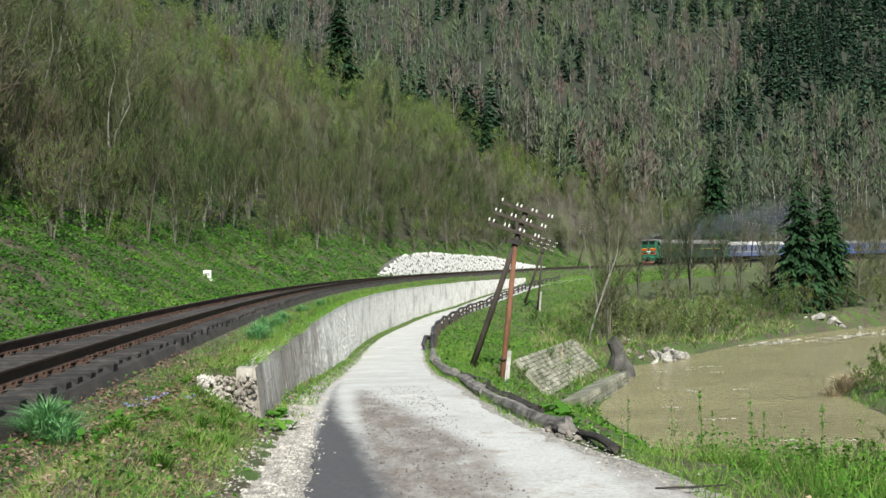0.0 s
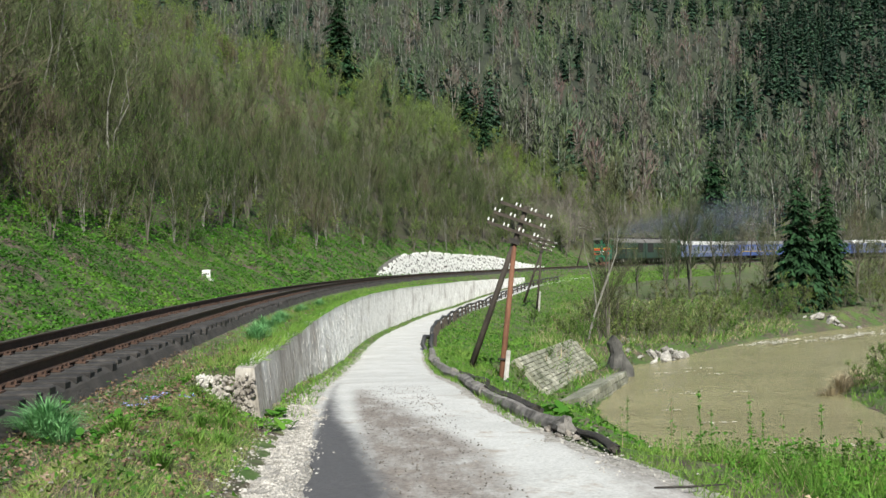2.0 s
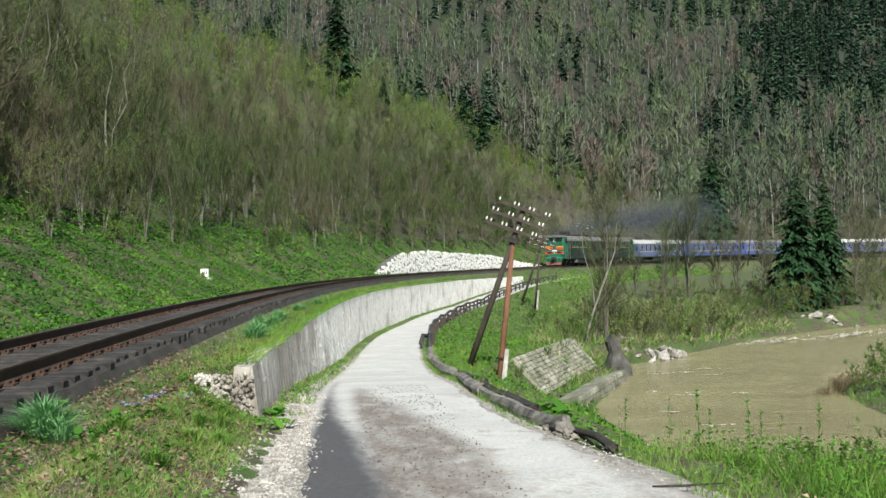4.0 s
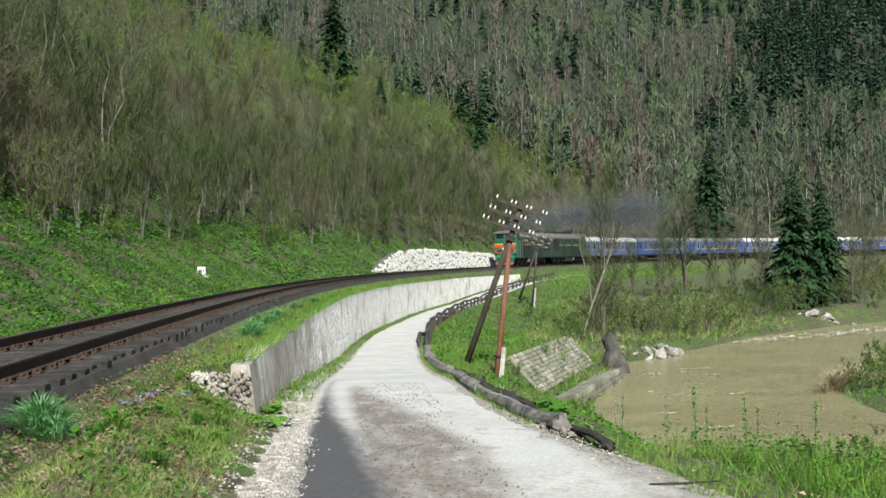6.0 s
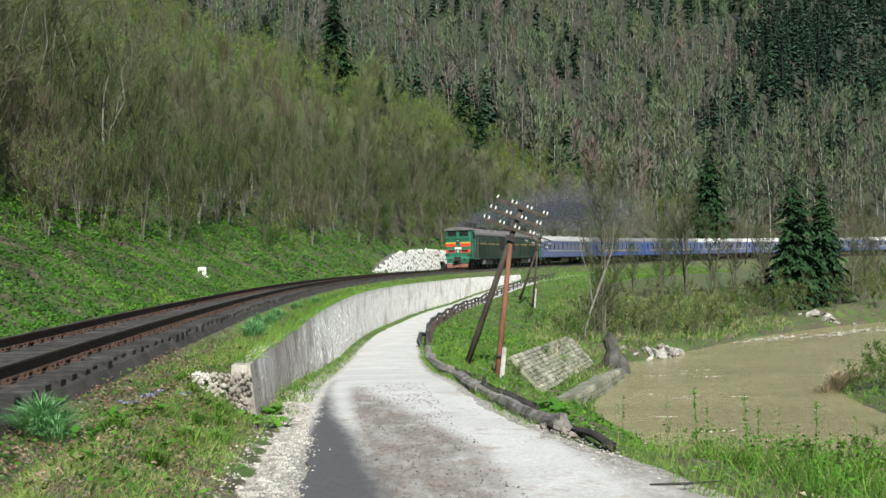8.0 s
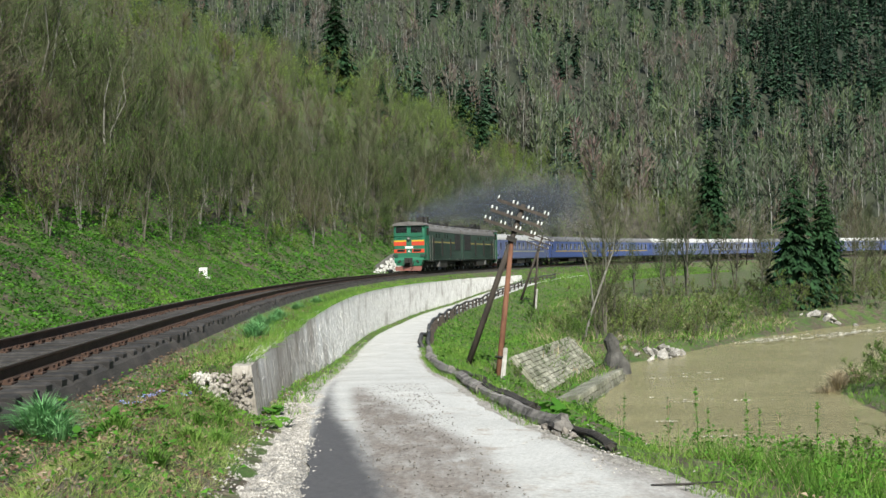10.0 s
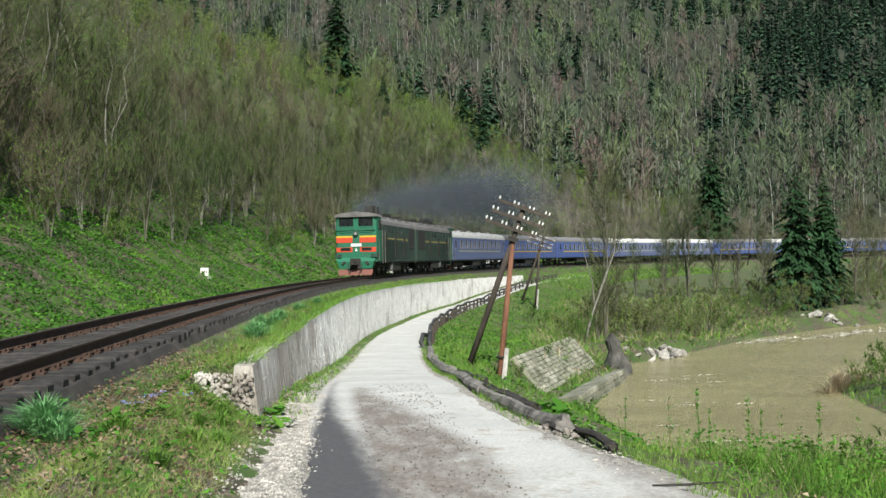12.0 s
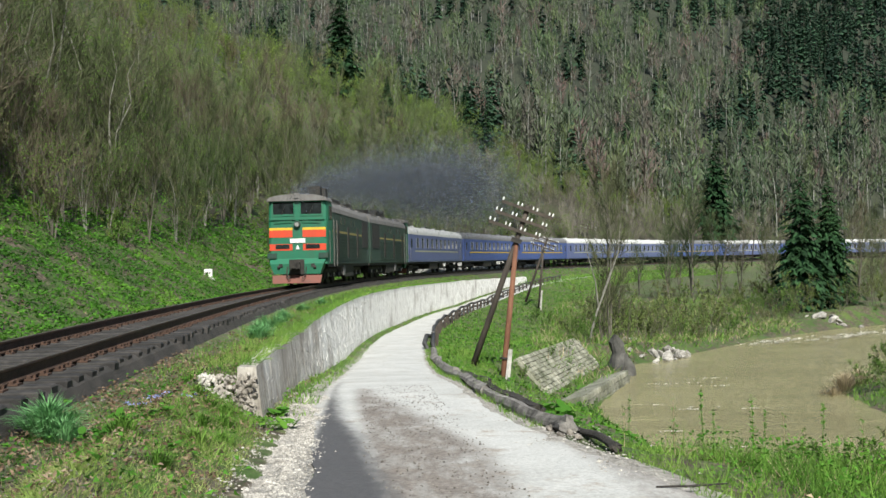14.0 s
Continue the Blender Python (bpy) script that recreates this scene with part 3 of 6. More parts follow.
def bare_tree(seed, height, stems=3, lean=0.25, limbs=36, twigs=800, leaf=500, leaf_size=0.05, girth=0.07, spread=0.34, twig=1.0, upward=0.25):
    """Heaps for the trunk and the crown (slot 0 twigs, slot 1 leaves) of a tree just coming into leaf."""
    rng = np.random.default_rng(seed)
    trunk, crown = Heap(), Heap()
    limb_a, limb_b = [], []
    for k in range(stems):
        a = rng.uniform(0, 2 * np.pi)
        out = np.array((math.cos(a), math.sin(a), 0)) * rng.uniform(0.3, 1) * lean
        t = np.linspace(0, 1, 6)
        h = height * rng.uniform(0.75, 1.0)
        bend = rng.normal(0, 0.03 * height, (6, 3)) * t[:, None] * (1, 1, 0)
        pts = np.outer(t, (0, 0, h)) + np.outer(t ** 1.4, out * h) + bend + out * 0.3
        r = girth * rng.uniform(0.6, 1.1) * (1 - t * 0.9)
        trunk.tube(pts, r, 4)
        for j in range(limbs // stems):
            q = rng.uniform(0.18, 0.97)
            i = min(int(q * 5), 4)
            p = pts[i] + (pts[i + 1] - pts[i]) * (q * 5 - i)
            b = rng.uniform(0, 2 * np.pi)
            w = unit(np.array((math.cos(b), math.sin(b), rng.uniform(0.5, 1.7) + 2 * (upward - 0.25))))
            ln = height * spread * rng.uniform(0.45, 1.0) * (1.15 - 0.75 * q)
            mid = p + w * ln * 0.55
            end = mid + unit(w + np.array((0, 0, 0.5))) * ln * 0.45
            rr = max(girth * 0.3 * (1 - q * 0.7), 0.007)
            crown.tube([p, mid, end], [rr, rr * 0.55, rr * 0.15], 3)
            limb_a += [p, mid]
            limb_b += [mid, end]
    la, lb = np.array(limb_a), np.array(limb_b)
    i = rng.integers(0, len(la), twigs)
    base = la[i] + (lb[i] - la[i]) * rng.uniform(0, 1, (twigs, 1))
    way = unit(unit(lb[i] - la[i]) + rng.normal(0, 0.55, (twigs, 3)) * (1, 1, 0.7) + (0, 0, upward))
    ln = height * 0.1 * twig * rng.uniform(0.5, 1.4, twigs)
    crown.many(slivers(base, way, ln, (0.02 + 0.0012 * height) * (0.5 + 0.2 * twig), rng))
    if leaf:
        i = rng.integers(0, twigs, leaf)
        c = base[i] + way[i] * (ln[i] * rng.uniform(0.2, 1.0, leaf))[:, None]
        crown.many(leaves(c, leaf_size, rng), 1)
    return trunk, crown


def spruce(seed, height, tiers=17, per=9, fine=5, broad=0.3, droop=0.25, loose=0.0, wide=0.155):
    """Heaps for the trunk and the drooping crown of a spruce."""
    rng = np.random.default_rng(seed)
    trunk, crown = Heap(), Heap()
    trunk.tube([(0, 0, 0), (0, 0, height * 0.5), (0, 0, height * 0.98)], [height * 0.014, height * 0.009, 0.02], 6)
    base, way, ln, wd = [], [], [], []
    for k in range(tiers):
        q = (k + rng.uniform(-0.3, 0.3)) / tiers
        z = height * (0.1 + 0.9 * q)
        r = height * wide * (1.04 - q) ** 0.75 * rng.uniform(0.75, 1.2)
        for j in range(per):
            a = 2 * np.pi * (j + rng.uniform(-0.4, 0.4)) / per + k
            d = np.array((math.cos(a), math.sin(a), rng.uniform(-0.5, -0.1) + 0.4 * q - droop))
            rr = r * rng.uniform(0.6, 1.25)
            z = height * min(0.1 + 0.9 * (q + loose * rng.uniform(-1.2, 1.2) / tiers), 0.99)
            base.append((0, 0, z))
            way.append(d)
            ln.append(rr)
            wd.append(rr * broad)
            for m in range(fine):
                f = rng.uniform(0.25, 0.95)
                base.append(np.array((0, 0, z)) + d * rr * f)
                turn = rng.choice((-1, 1)) * rng.uniform(0.4, 1.0)
                c, s = math.cos(turn), math.sin(turn)
                way.append((d[0] * c - d[1] * s, d[0] * s + d[1] * c, d[2] - rng.uniform(0.1, 0.7)))
                ln.append(rr * rng.uniform(0.25, 0.5) * (1.2 - 0.5 * f))
                wd.append(rr * rng.uniform(0.05, 0.1) * (2.0 if broad > 0.5 else 1.0))
    b, w, ln, wd = np.array(base), unit(np.array(way, float)), np.array(ln), np.array(wd)
    side = unit(np.cross(w, (0, 0, 1.0)))
    tip = b + w * ln[:, None]
    mid = b + w * (ln * 0.55)[:, None] + np.array((0, 0, 0.05))[None] * ln[:, None]
    crown.many(np.stack([b, mid + side * wd[:, None], tip, mid - side * wd[:, None]], 1))
    return trunk, crown


def tree_thing(name, heaps, mats_trunk, mats_crown, label, category, group):
    root = tagged(new(name), label, category, group)
    part("trunk", heaps[0], mats_trunk, root, smooth=True)
    part("crown", heaps[1], mats_crown, root)
    return root


def upright(x, y, turn=0.0, size=1.0, sink=0.15, lean=(0, 0)):
    z = float(ground_at(x, y)[0]) - sink
    return Matrix.Translation((x, y, z)) @ Euler((lean[0], lean[1], turn)).to_matrix().to_4x4() @ Matrix.Diagonal((size, size, size, 1))


def place_tree(ob, x, y, turn=0.0, size=1.0, lean=(0, 0)):
    m = upright(x, y, turn, 1.0, 0.15, lean)
    ob.matrix_basis = m @ Matrix.Diagonal((size, size, size, 1))
    return ob


def spawn(proto, x, y, turn, size, lean=(0, 0)):
    c = copy_thing(proto, Matrix.Identity(4))
    return place_tree(c, x, y, turn, size, lean)


CROWN = [M_TWIG, M_LEAF]
rng = np.random.default_rng(7)

# thicket on the hill above the line
thicket = []
for k in range(7):
    hh = (7.0, 8.5, 6.0, 9.5, 7.5, 5.0, 10.0)[k]
    heaps = bare_tree(20 + k, hh, (5, 4, 6, 4, 5, 7, 4)[k], (0.3, 0.22, 0.4, 0.18, 0.3, 0.45, 0.2)[k], 40, 1250, (1250, 800, 1350, 550, 1150, 1400, 500)[k], 0.05, 0.05, 0.38, 1.3, 0.42)
    thicket.append(tree_thing("hillside_tree", heaps, M_BARK if k % 3 else M_BIRCH, CROWN,
                              "slender bare deciduous tree coming into leaf on the hillside", "tree", "trees on the hillside"))


def hill_spots(count, s_lo, s_hi, o_lo, o_hi, gap, seed):
    r = np.random.default_rng(seed)
    spots = []
    tries = 0
    while len(spots) < count and tries < count * 30:
        tries += 1
        s, o = r.uniform(s_lo, s_hi), r.uniform(o_lo, o_hi)
        if all((s - a) ** 2 + (o - b) ** 2 > gap * gap for a, b in spots):
            spots.append((s, o))
    return spots


SPOTS = hill_spots(265, -34, 135, -24, -7.0, 2.2, 3)
SPOTS += hill_spots(34, -36, 0, -15, -6.8, 1.6, 33)
for i, (s, o) in enumerate(SPOTS):
    x, y = track(s, o)
    proto = thicket[i % 7]
    turn, size = rng.uniform(0, 6.28), rng.uniform(0.7, 1.15) * (0.75 if o > -10 else 1.0)
    lean = (rng.normal(0, 0.05), rng.normal(0.06, 0.07))
    if i < 7:
        place_tree(proto, float(x), float(y), turn, size, lean)
    else:
        spawn(proto, float(x), float(y), turn, size, lean)


def merged(name, kinds, spots, label, category, mats_t, mats_c, seed, low=0.7, high=1.2):
    """Many far trees joined into one object: trunks in slot 0, the rest after it."""
    r = np.random.default_rng(seed)
    out = Heap()
    packs = []
    for t, c in kinds:
        packs.append([(np.concatenate(h.v), h.f, h.m) for h in (t, c)])
    zs = ground_at([p[0] for p in spots], [p[1] for p in spots])
    verts, faces, slots, base = [], [], [], 0
    tint = []
    for (x, y, k), z in zip(spots, zs):
        a, sc, hue = r.uniform(0, 6.28), r.uniform(low, high), r.uniform(0, 1)
        c, s = math.cos(a) * sc, math.sin(a) * sc
        rot = np.array(((c, -s, 0), (s, c, 0), (0, 0, sc * r.uniform(0.85, 1.15))))
        for j, (v, f, m) in enumerate(packs[k]):
            verts.append(v @ rot.T + (x, y, z - 0.2))
            tint.append(np.full(len(f), hue, np.float32))
            faces += [tuple(i + base for i in q) for q in f]
            slots += m if j else [0] * len(f)
            base += len(v)
            if j:
                slots[-len(f):] = [q + 1 for q in m]
    out.v, out.f, out.m, out.count = verts, faces, slots, base
    ob = thing(name, out, [mats_t] + mats_c, label, category, kind="stuff")
    ob.data.attributes.new("tree", "FLOAT", "FACE").data.foreach_set("value", np.concatenate(tint))
    return ob


# the upper part of the thicket and the woods past the bend
M_HILLTWIG = leafy("hillside_crowns", [(0.3, (0.06, 0.075, 0.032)), (0.5, (0.09, 0.092, 0.05)), (0.7, (0.14, 0.112, 0.085))], 0.05, 0.4, 0.0,
                   [(0.0, (0.15, 0.105, 0.085)), (0.25, (0.105, 0.11, 0.066)), (0.55, (0.085, 0.118, 0.046)), (1.0, (0.13, 0.19, 0.055))])
M_HILLLEAF = leafy("hillside_young_leaves", [(0.3, (0.08, 0.14, 0.025)), (0.7, (0.2, 0.27, 0.06))], 0.06, 0.35, 0.3, [(0.0, (0.12, 0.11, 0.05)), (0.5, (0.1, 0.17, 0.03)), (1.0, (0.22, 0.3, 0.07))])
kinds = [bare_tree(60 + k, (8.5, 7.5, 7, 9)[k], 4, 0.3, 20, 400, (330, 200, 420, 110)[k], 0.11, 0.055, 0.38, 2.0, 0.6) for k in range(4)]
spots = []
for s, o in hill_spots(320, -25, 215, -56, -21, 2.9, 4) + hill_spots(120, 20, 160, -60, -28, 2.4, 14):
    x, y = track(s, o)
    spots.append((float(x), float(y), int(rng.integers(0, 4))))
grove = []
for s, o in hill_spots(130, 118, 300, -24, -6.0, 2.6, 5):
    x, y = track(s, o)
    grove.append((float(x), float(y), int(rng.integers(0, 4))))
M_GREYTWIG = leafy("grey_bare_twigs", [(0.3, (0.13, 0.118, 0.1)), (0.7, (0.24, 0.215, 0.19))], 0.08, 0.35, 0.0)
merged("bare_grove", kinds, grove, "pale grey leafless trees beside the line past the bend", "trees", M_BARK, [M_GREYTWIG, M_HILLLEAF], 18, 0.7, 1.1)
merged("hillside_thicket", kinds, spots, "dense grey-brown leafless thicket on the upper hillside", "thicket", M_BARK, [M_HILLTWIG, M_HILLLEAF], 8, 0.6, 1.15)

# far forest on the mountain; a little distance haze is mixed into its colours as blue-green
M_FARTWIG = leafy("far_bare_crowns", [(0.3, (0.05, 0.082, 0.045)), (0.48, (0.082, 0.096, 0.062)), (0.64, (0.14, 0.106, 0.096))], 0.022, 0.3, 0.0,
                  [(0.0, (0.15, 0.1, 0.09)), (0.12, (0.1, 0.092, 0.08)), (0.35, (0.07, 0.088, 0.06)), (0.65, (0.058, 0.1, 0.05)), (1.0, (0.11, 0.155, 0.062))])
M_FARTRUNK = surface("far_birch_bark", (0.09, 0.09, 0.08), (0.36, 0.36, 0.335), 0.08, 6, 0.85, relief=0.0)
M_FARLEAF = leafy("far_young_leaves", [(0.3, (0.055, 0.1, 0.03)), (0.7, (0.12, 0.17, 0.045))], 0.03, 0.3, 0.25, [(0.0, (0.08, 0.09, 0.045)), (0.6, (0.07, 0.12, 0.035)), (1.0, (0.16, 0.21, 0.07))])

M_FARNEEDLE = leafy("far_spruce_needles", [(0.3, (0.016, 0.04, 0.024)), (0.7, (0.034, 0.07, 0.04))], 0.05, 0.35, 0.1, [(0.0, (0.014, 0.034, 0.022)), (1.0, (0.04, 0.085, 0.045))])


def far_bare(seed, height, twigs, leaf, wide):
    """A slim far tree: pale trunk, upswept crown, few leaves."""
    r = np.random.default_rng(seed)
    t, c = Heap(), Heap()
    t.tube([(0, 0, 0), (r.normal(0, 0.2), r.normal(0, 0.2), height * 0.55), (r.normal(0, 0.4), r.normal(0, 0.4), height)], [0.17, 0.12, 0.03], 3)
    q = r.uniform(0.28, 0.95, twigs)
    a = r.uniform(0, 6.28, twigs)
    rad = wide * np.sin(np.pi * np.clip(q - 0.12, 0, 0.85) / 0.9) ** 0.7 * r.uniform(0.1, 0.55, twigs)
    base = np.stack([rad * np.cos(a), rad * np.sin(a), q * height], -1)
    way = unit(np.stack([np.cos(a) * 0.6, np.sin(a) * 0.6, r.uniform(0.7, 1.7, twigs)], -1) + r.normal(0, 0.2, (twigs, 3)))
    c.many(slivers(base, way, height * 0.15 * r.uniform(0.6, 1.4, twigs), 0.52, r))
    i = r.integers(0, twigs, leaf)
    c.many(leaves(base[i] + way[i] * height * 0.1 * r.uniform(0, 1, (leaf, 1)), 0.26, r), 1)
    return t, c


kinds = [spruce(90 + k, (19, 23, 16)[k], 17, 6, 0, 0.42, 0.6, 1.0) for k in range(3)]
kinds += [far_bare(95 + k, (17, 20, 15, 18, 13)[k], (62, 58, 66, 60, 60)[k], (14, 4, 34, 8, 60)[k], (3.6, 3.2, 4.2, 3.4, 4.4)[k]) for k in range(5)]
r = np.random.default_rng(11)
dark, pale = [], []
for i in range(7000):
    y = 225 + 520 * r.uniform(0, 1) ** 1.1
    x = y * r.uniform(-0.49, 0.51)
    s, o = plan_to_track(x, y)
    if o[0] > -24 and s[0] < 330:
        continue
    patch = wobble(np.array(x), np.array(y), 30, 1.0) + 0.5 * wobble(np.array(x), np.array(y), 11, 4.0)
    want = -0.3 + 1.5 * np.clip((x / y - 0.27) / 0.1, 0, 1) * np.clip((y - 380) / 80, 0, 1) + 0.55 * np.clip((y - 520) / 100, 0, 1) - 0.15 * np.clip((0.2 - x / y) / 0.2, 0, 1)
    if patch + want + r.normal(0, 0.25) > 0.12:
        dark.append((x, y, int(r.integers(0, 3))))
    else:
        pale.append((x, y, 3 + int(r.integers(0, 5))))
merged("spruce_forest", kinds, dark, "dark green spruce forest on the far mountainside", "forest", M_BARK, [M_FARNEEDLE], 12, 0.6, 1.1)
merged("birch_forest", kinds, pale, "leafless olive-brown birch forest with pale trunks on the mountainside", "forest", M_FARTRUNK, [M_FARTWIG, M_FARLEAF], 13, 0.6, 1.1)

# single spruces
SPRUCE = tree_thing("spruce", spruce(31, 13.5, 40, 12, 12, 0.11, 0.3, 1.0, 0.2), M_BARK, M_NEEDLE, "dark green spruce with drooping branches", "spruce", "spruces")
SPRUCE_2 = tree_thing("spruce", spruce(32, 12.5, 40, 12, 12, 0.11, 0.3, 1.0, 0.185), M_BARK, M_NEEDLE, "dark green spruce with drooping branches", "spruce", "spruces")
place_tree(SPRUCE, 34.0, 94.0, 0.3, 1.0)
place_tree(SPRUCE_2, 37.6, 96.5, 1.3, 1.02)
for x, y, k, sz in ((63, 228, 0, 1.95), (59, 345, 1, 1.65), (66, 350, 0, 1.6), (-19.0, 186, 0, 1.5), (-10.3, 186, 1, 0.75),
                    (5.0, 205, 0, 1.1), (9.4, 208, 1, 1.0), (84, 212, 1, 1.0), (-31, 182, 1, 1.0), (-25, 186, 1, 0.8)):
    spawn((SPRUCE, SPRUCE_2)[k], x, y, sz * 3, sz)

# bare trees on the river bank
heaps = bare_tree(41, 13.5, 3, 0.07, 70, 1500, 60, 0.05, 0.11, 0.26)
RIVER_TREE = tree_thing("riverside_tree", heaps, M_BARK, CROWN, "tall bare grey tree on the river bank", "tree", "bare trees by the river")
place_tree(RIVER_TREE, 10.6, 64.0, 0.5, 1.0)
heaps = bare_tree(42, 10.5, 5, 0.25, 90, 1600, 60, 0.05, 0.11, 0.34)
RIVER_TREE_2 = tree_thing("riverside_tree", heaps, M_BARK, CROWN, "spreading bare grey tree on the river bank", "tree", "bare trees by the river")
place_tree(RIVER_TREE_2, 26.5, 106, 0.2, 1.15)
for x, y, k, sz, tn in ((11.6, 67, 1, 0.55, 1.0), (9.8, 62.0, 1, 0.4, 2.2), (23.5, 104, 1, 0.85, 2.5), (30.0, 108, 1, 0.95, 4.0), (33.5, 112, 1, 0.8, 0.9), (35.5, 108, 1, 0.65, 5.0),
                        (42, 110, 0, 0.75, 3.0), (41, 98, 0, 0.85, 1.9), (44.5, 103, 0, 0.8, 0.4), (28, 118, 1, 0.8, 1.0), (48, 108, 1, 0.8, 2.0), (22, 112, 1, 0.6, 3.3), (39, 118, 1, 0.8, 4.4)):
    spawn((RIVER_TREE, RIVER_TREE_2)[k], x, y, tn, sz)

# the dead leaning trunk by the water
h = Heap()
h.tube([(8.9, 61.0, -3.7), (9.35, 61.2, -2.2), (10.2, 61.6, -0.2), (10.9, 61.8, 1.6), (11.1, 62, 3.4)], [0.075, 0.065, 0.05, 0.03, 0.012], 7)
h.tube([(9.8, 61.4, -1.0), (10.3, 61.2, 0.4), (10.35, 61.2, 1.7)], [0.05, 0.035, 0.015], 5)
h.tube([(9.5, 61.3, -1.8), (9.3, 61.0, -0.2), (8.8, 60.9, 1.6), (8.7, 60.8, 2.8)], [0.05, 0.04, 0.025, 0.01], 5)
thing("leaning_tree", h, M_BIRCH, "dead pale tree trunk leaning over the river bank", "tree", smooth=True)

# bushes
BUSHES = []
for k in range(4):
    heaps = bare_tree(70 + k, (2.2, 1.8, 2.6, 1.5)[k], 6, 0.7, 24, 320, (850, 1050, 350, 850)[k], 0.04, 0.018, 0.45)
    root = tagged(new("bush"), ("leafy green bush on the river bank", "fresh green bush on the river bank", "twiggy brown bush on the river bank", "low green bush on the river bank")[k], "bush", "bushes on the banks")
    part("stem", heaps[0], M_BARK, root)
    part("foliage", heaps[1], CROWN, root)
    BUSHES.append(root)
r = np.random.default_rng(21)
bush_spots = [(x, y) for x, y in zip(r.uniform(8, 60, 900), r.uniform(58, 125, 900))]
bs, bo = plan_to_track([p[0] for p in bush_spots], [p[1] for p in bush_spots])
bl = to_line(np.array(bush_spots), RIVER_L)
n_bush = 0
for (x, y), s, o, dl in zip(bush_spots, bs, bo, bl):
    if 0.6 < dl < 22 and o > 11 and x / y < 0.5 and n_bush < 62:
        if n_bush < 4:
            place_tree(BUSHES[n_bush], x, y, r.uniform(0, 6.28), 1.0)
        else:
            spawn(BUSHES[int(r.integers(0, 4))], x, y, r.uniform(0, 6.28), r.uniform(0.6, 1.35))
        n_bush += 1
for s, o in hill_spots(34, -36, 30, -9.0, -5.6, 1.3, 31):
    x, y = track(s, o)
    spawn(BUSHES[int(r.integers(0, 4))], float(x), float(y), r.uniform(0, 6.28), r.uniform(0.4, 0.9))


# larger pale trees at the near end of the hill
heaps = bare_tree(44, 12.5, 3, 0.22, 60, 1300, 260, 0.05, 0.12, 0.34)
PALE_TREE = tree_thing("hillside_tree", heaps, M_BIRCH, CROWN, "tall pale-barked leaning tree on the hillside", "tree", "trees on the hillside")
for k, (s, o) in enumerate(((-14, -10.5), (-9, -12.5), (-6, -10.0), (-1, -13), (4, -11.5), (9, -14), (-17, -8.8))):
    x, y = track(s, o)
    ob = PALE_TREE if k == 0 else copy_thing(PALE_TREE, Matrix.Identity(4))
    place_tree(ob, float(x), float(y), k * 1.9, (0.8, 0.95, 0.7, 1.0, 0.85, 1.0, 0.6)[k], (0.0, 0.12))

M_SCRUB = leafy("scrub_leaves", [(0.3, (0.15, 0.12, 0.075)), (0.45, (0.12, 0.15, 0.05)), (0.7, (0.19, 0.25, 0.07))], 0.16)
# fresh green trees along the brow of the hill
M_FRESH = leafy("fresh_bright_leaves", [(0.3, (0.13, 0.21, 0.04)), (0.7, (0.25, 0.34, 0.085))], 0.1, 0.4, 0.4)
heaps = bare_tree(48, 8.5, 3, 0.22, 30, 500, 2200, 0.1, 0.06, 0.36)
FRESH_TREE = tree_thing("hillside_tree", heaps, M_BARK, [M_TWIG, M_FRESH], "young tree in bright fresh leaf on the hillside", "tree", "trees on the hillside")
for k, (s, o) in enumerate(((108, -30), (118, -34), (126, -27), (134, -33), (142, -26), (150, -30), (160, -24), (98, -36), (88, -40), (76, -38), (170, -27), (112, -22), (138, -20), (64, -42), (155, -18), (28, -30))):
    x, y = track(s, o)
    ob = FRESH_TREE if k == 0 else copy_thing(FRESH_TREE, Matrix.Identity(4))
    place_tree(ob, float(x), float(y), k * 2.1, 0.75 + 0.05 * (k % 6))

kinds = [bare_tree(190 + k, (4.6, 3.8, 5.4)[k], 4, 0.35, 14, 110, 420, 0.12, 0.035, 0.42, 1.5, 0.6) for k in range(3)]
spots = []
for s, o in hill_spots(140, 78, 200, -53, -38, 2.4, 43) + hill_spots(60, 140, 215, -42, -24, 2.4, 45):
    x, y = track(s, o)
    spots.append((float(x), float(y), int(r.integers(0, 3))))
merged("brow_saplings", kinds, spots, "bright green saplings coming into leaf along the brow of the hill", "saplings", M_BARK, [M_HILLTWIG, M_FRESH], 44, 0.6, 1.25)

# undergrowth too dense to count, on the slope and on the far bank
kinds = [bare_tree(170 + k, (2.4, 1.9, 2.8, 1.6)[k], 4, 0.65, 12, 230, (420, 520, 120, 360)[k], 0.05, 0.016, 0.45) for k in range(4)]
spots = []
for s, o in hill_spots(260, -38, 140, -20, -7.0, 1.5, 41):
    x, y = track(s, o)
    spots.append((float(x), float(y), int(r.integers(0, 4))))
for x, y in zip(r.uniform(9, 55, 4000), r.uniform(57, 118, 4000)):
    s, o = plan_to_track(x, y)
    if o[0] > 10 and 0.5 < float(to_line(np.array([(x, y)]), RIVER_L)[0]) < 15 and x / y < 0.48 and len(spots) < 440:
        spots.append((float(x), float(y), int(r.choice((0, 1, 2, 2, 3)))))
merged("undergrowth", kinds, spots, "dense low brambles and leafing scrub", "undergrowth", M_BARK, [M_TWIG, M_SCRUB], 9, 0.35, 1.6)


# ---------------------------------------------------------------- grass and herbs
def blades(x, y, z, height, width, r, lean=0.5):
    n = len(x)
    base = np.stack([x, y, z - 0.02], -1)
    way = unit(np.stack([r.normal(0, lean, n), r.normal(0, lean, n), np.ones(n)], -1))
    return slivers(base, way, height * r.uniform(0.5, 1.3, n), width, r)


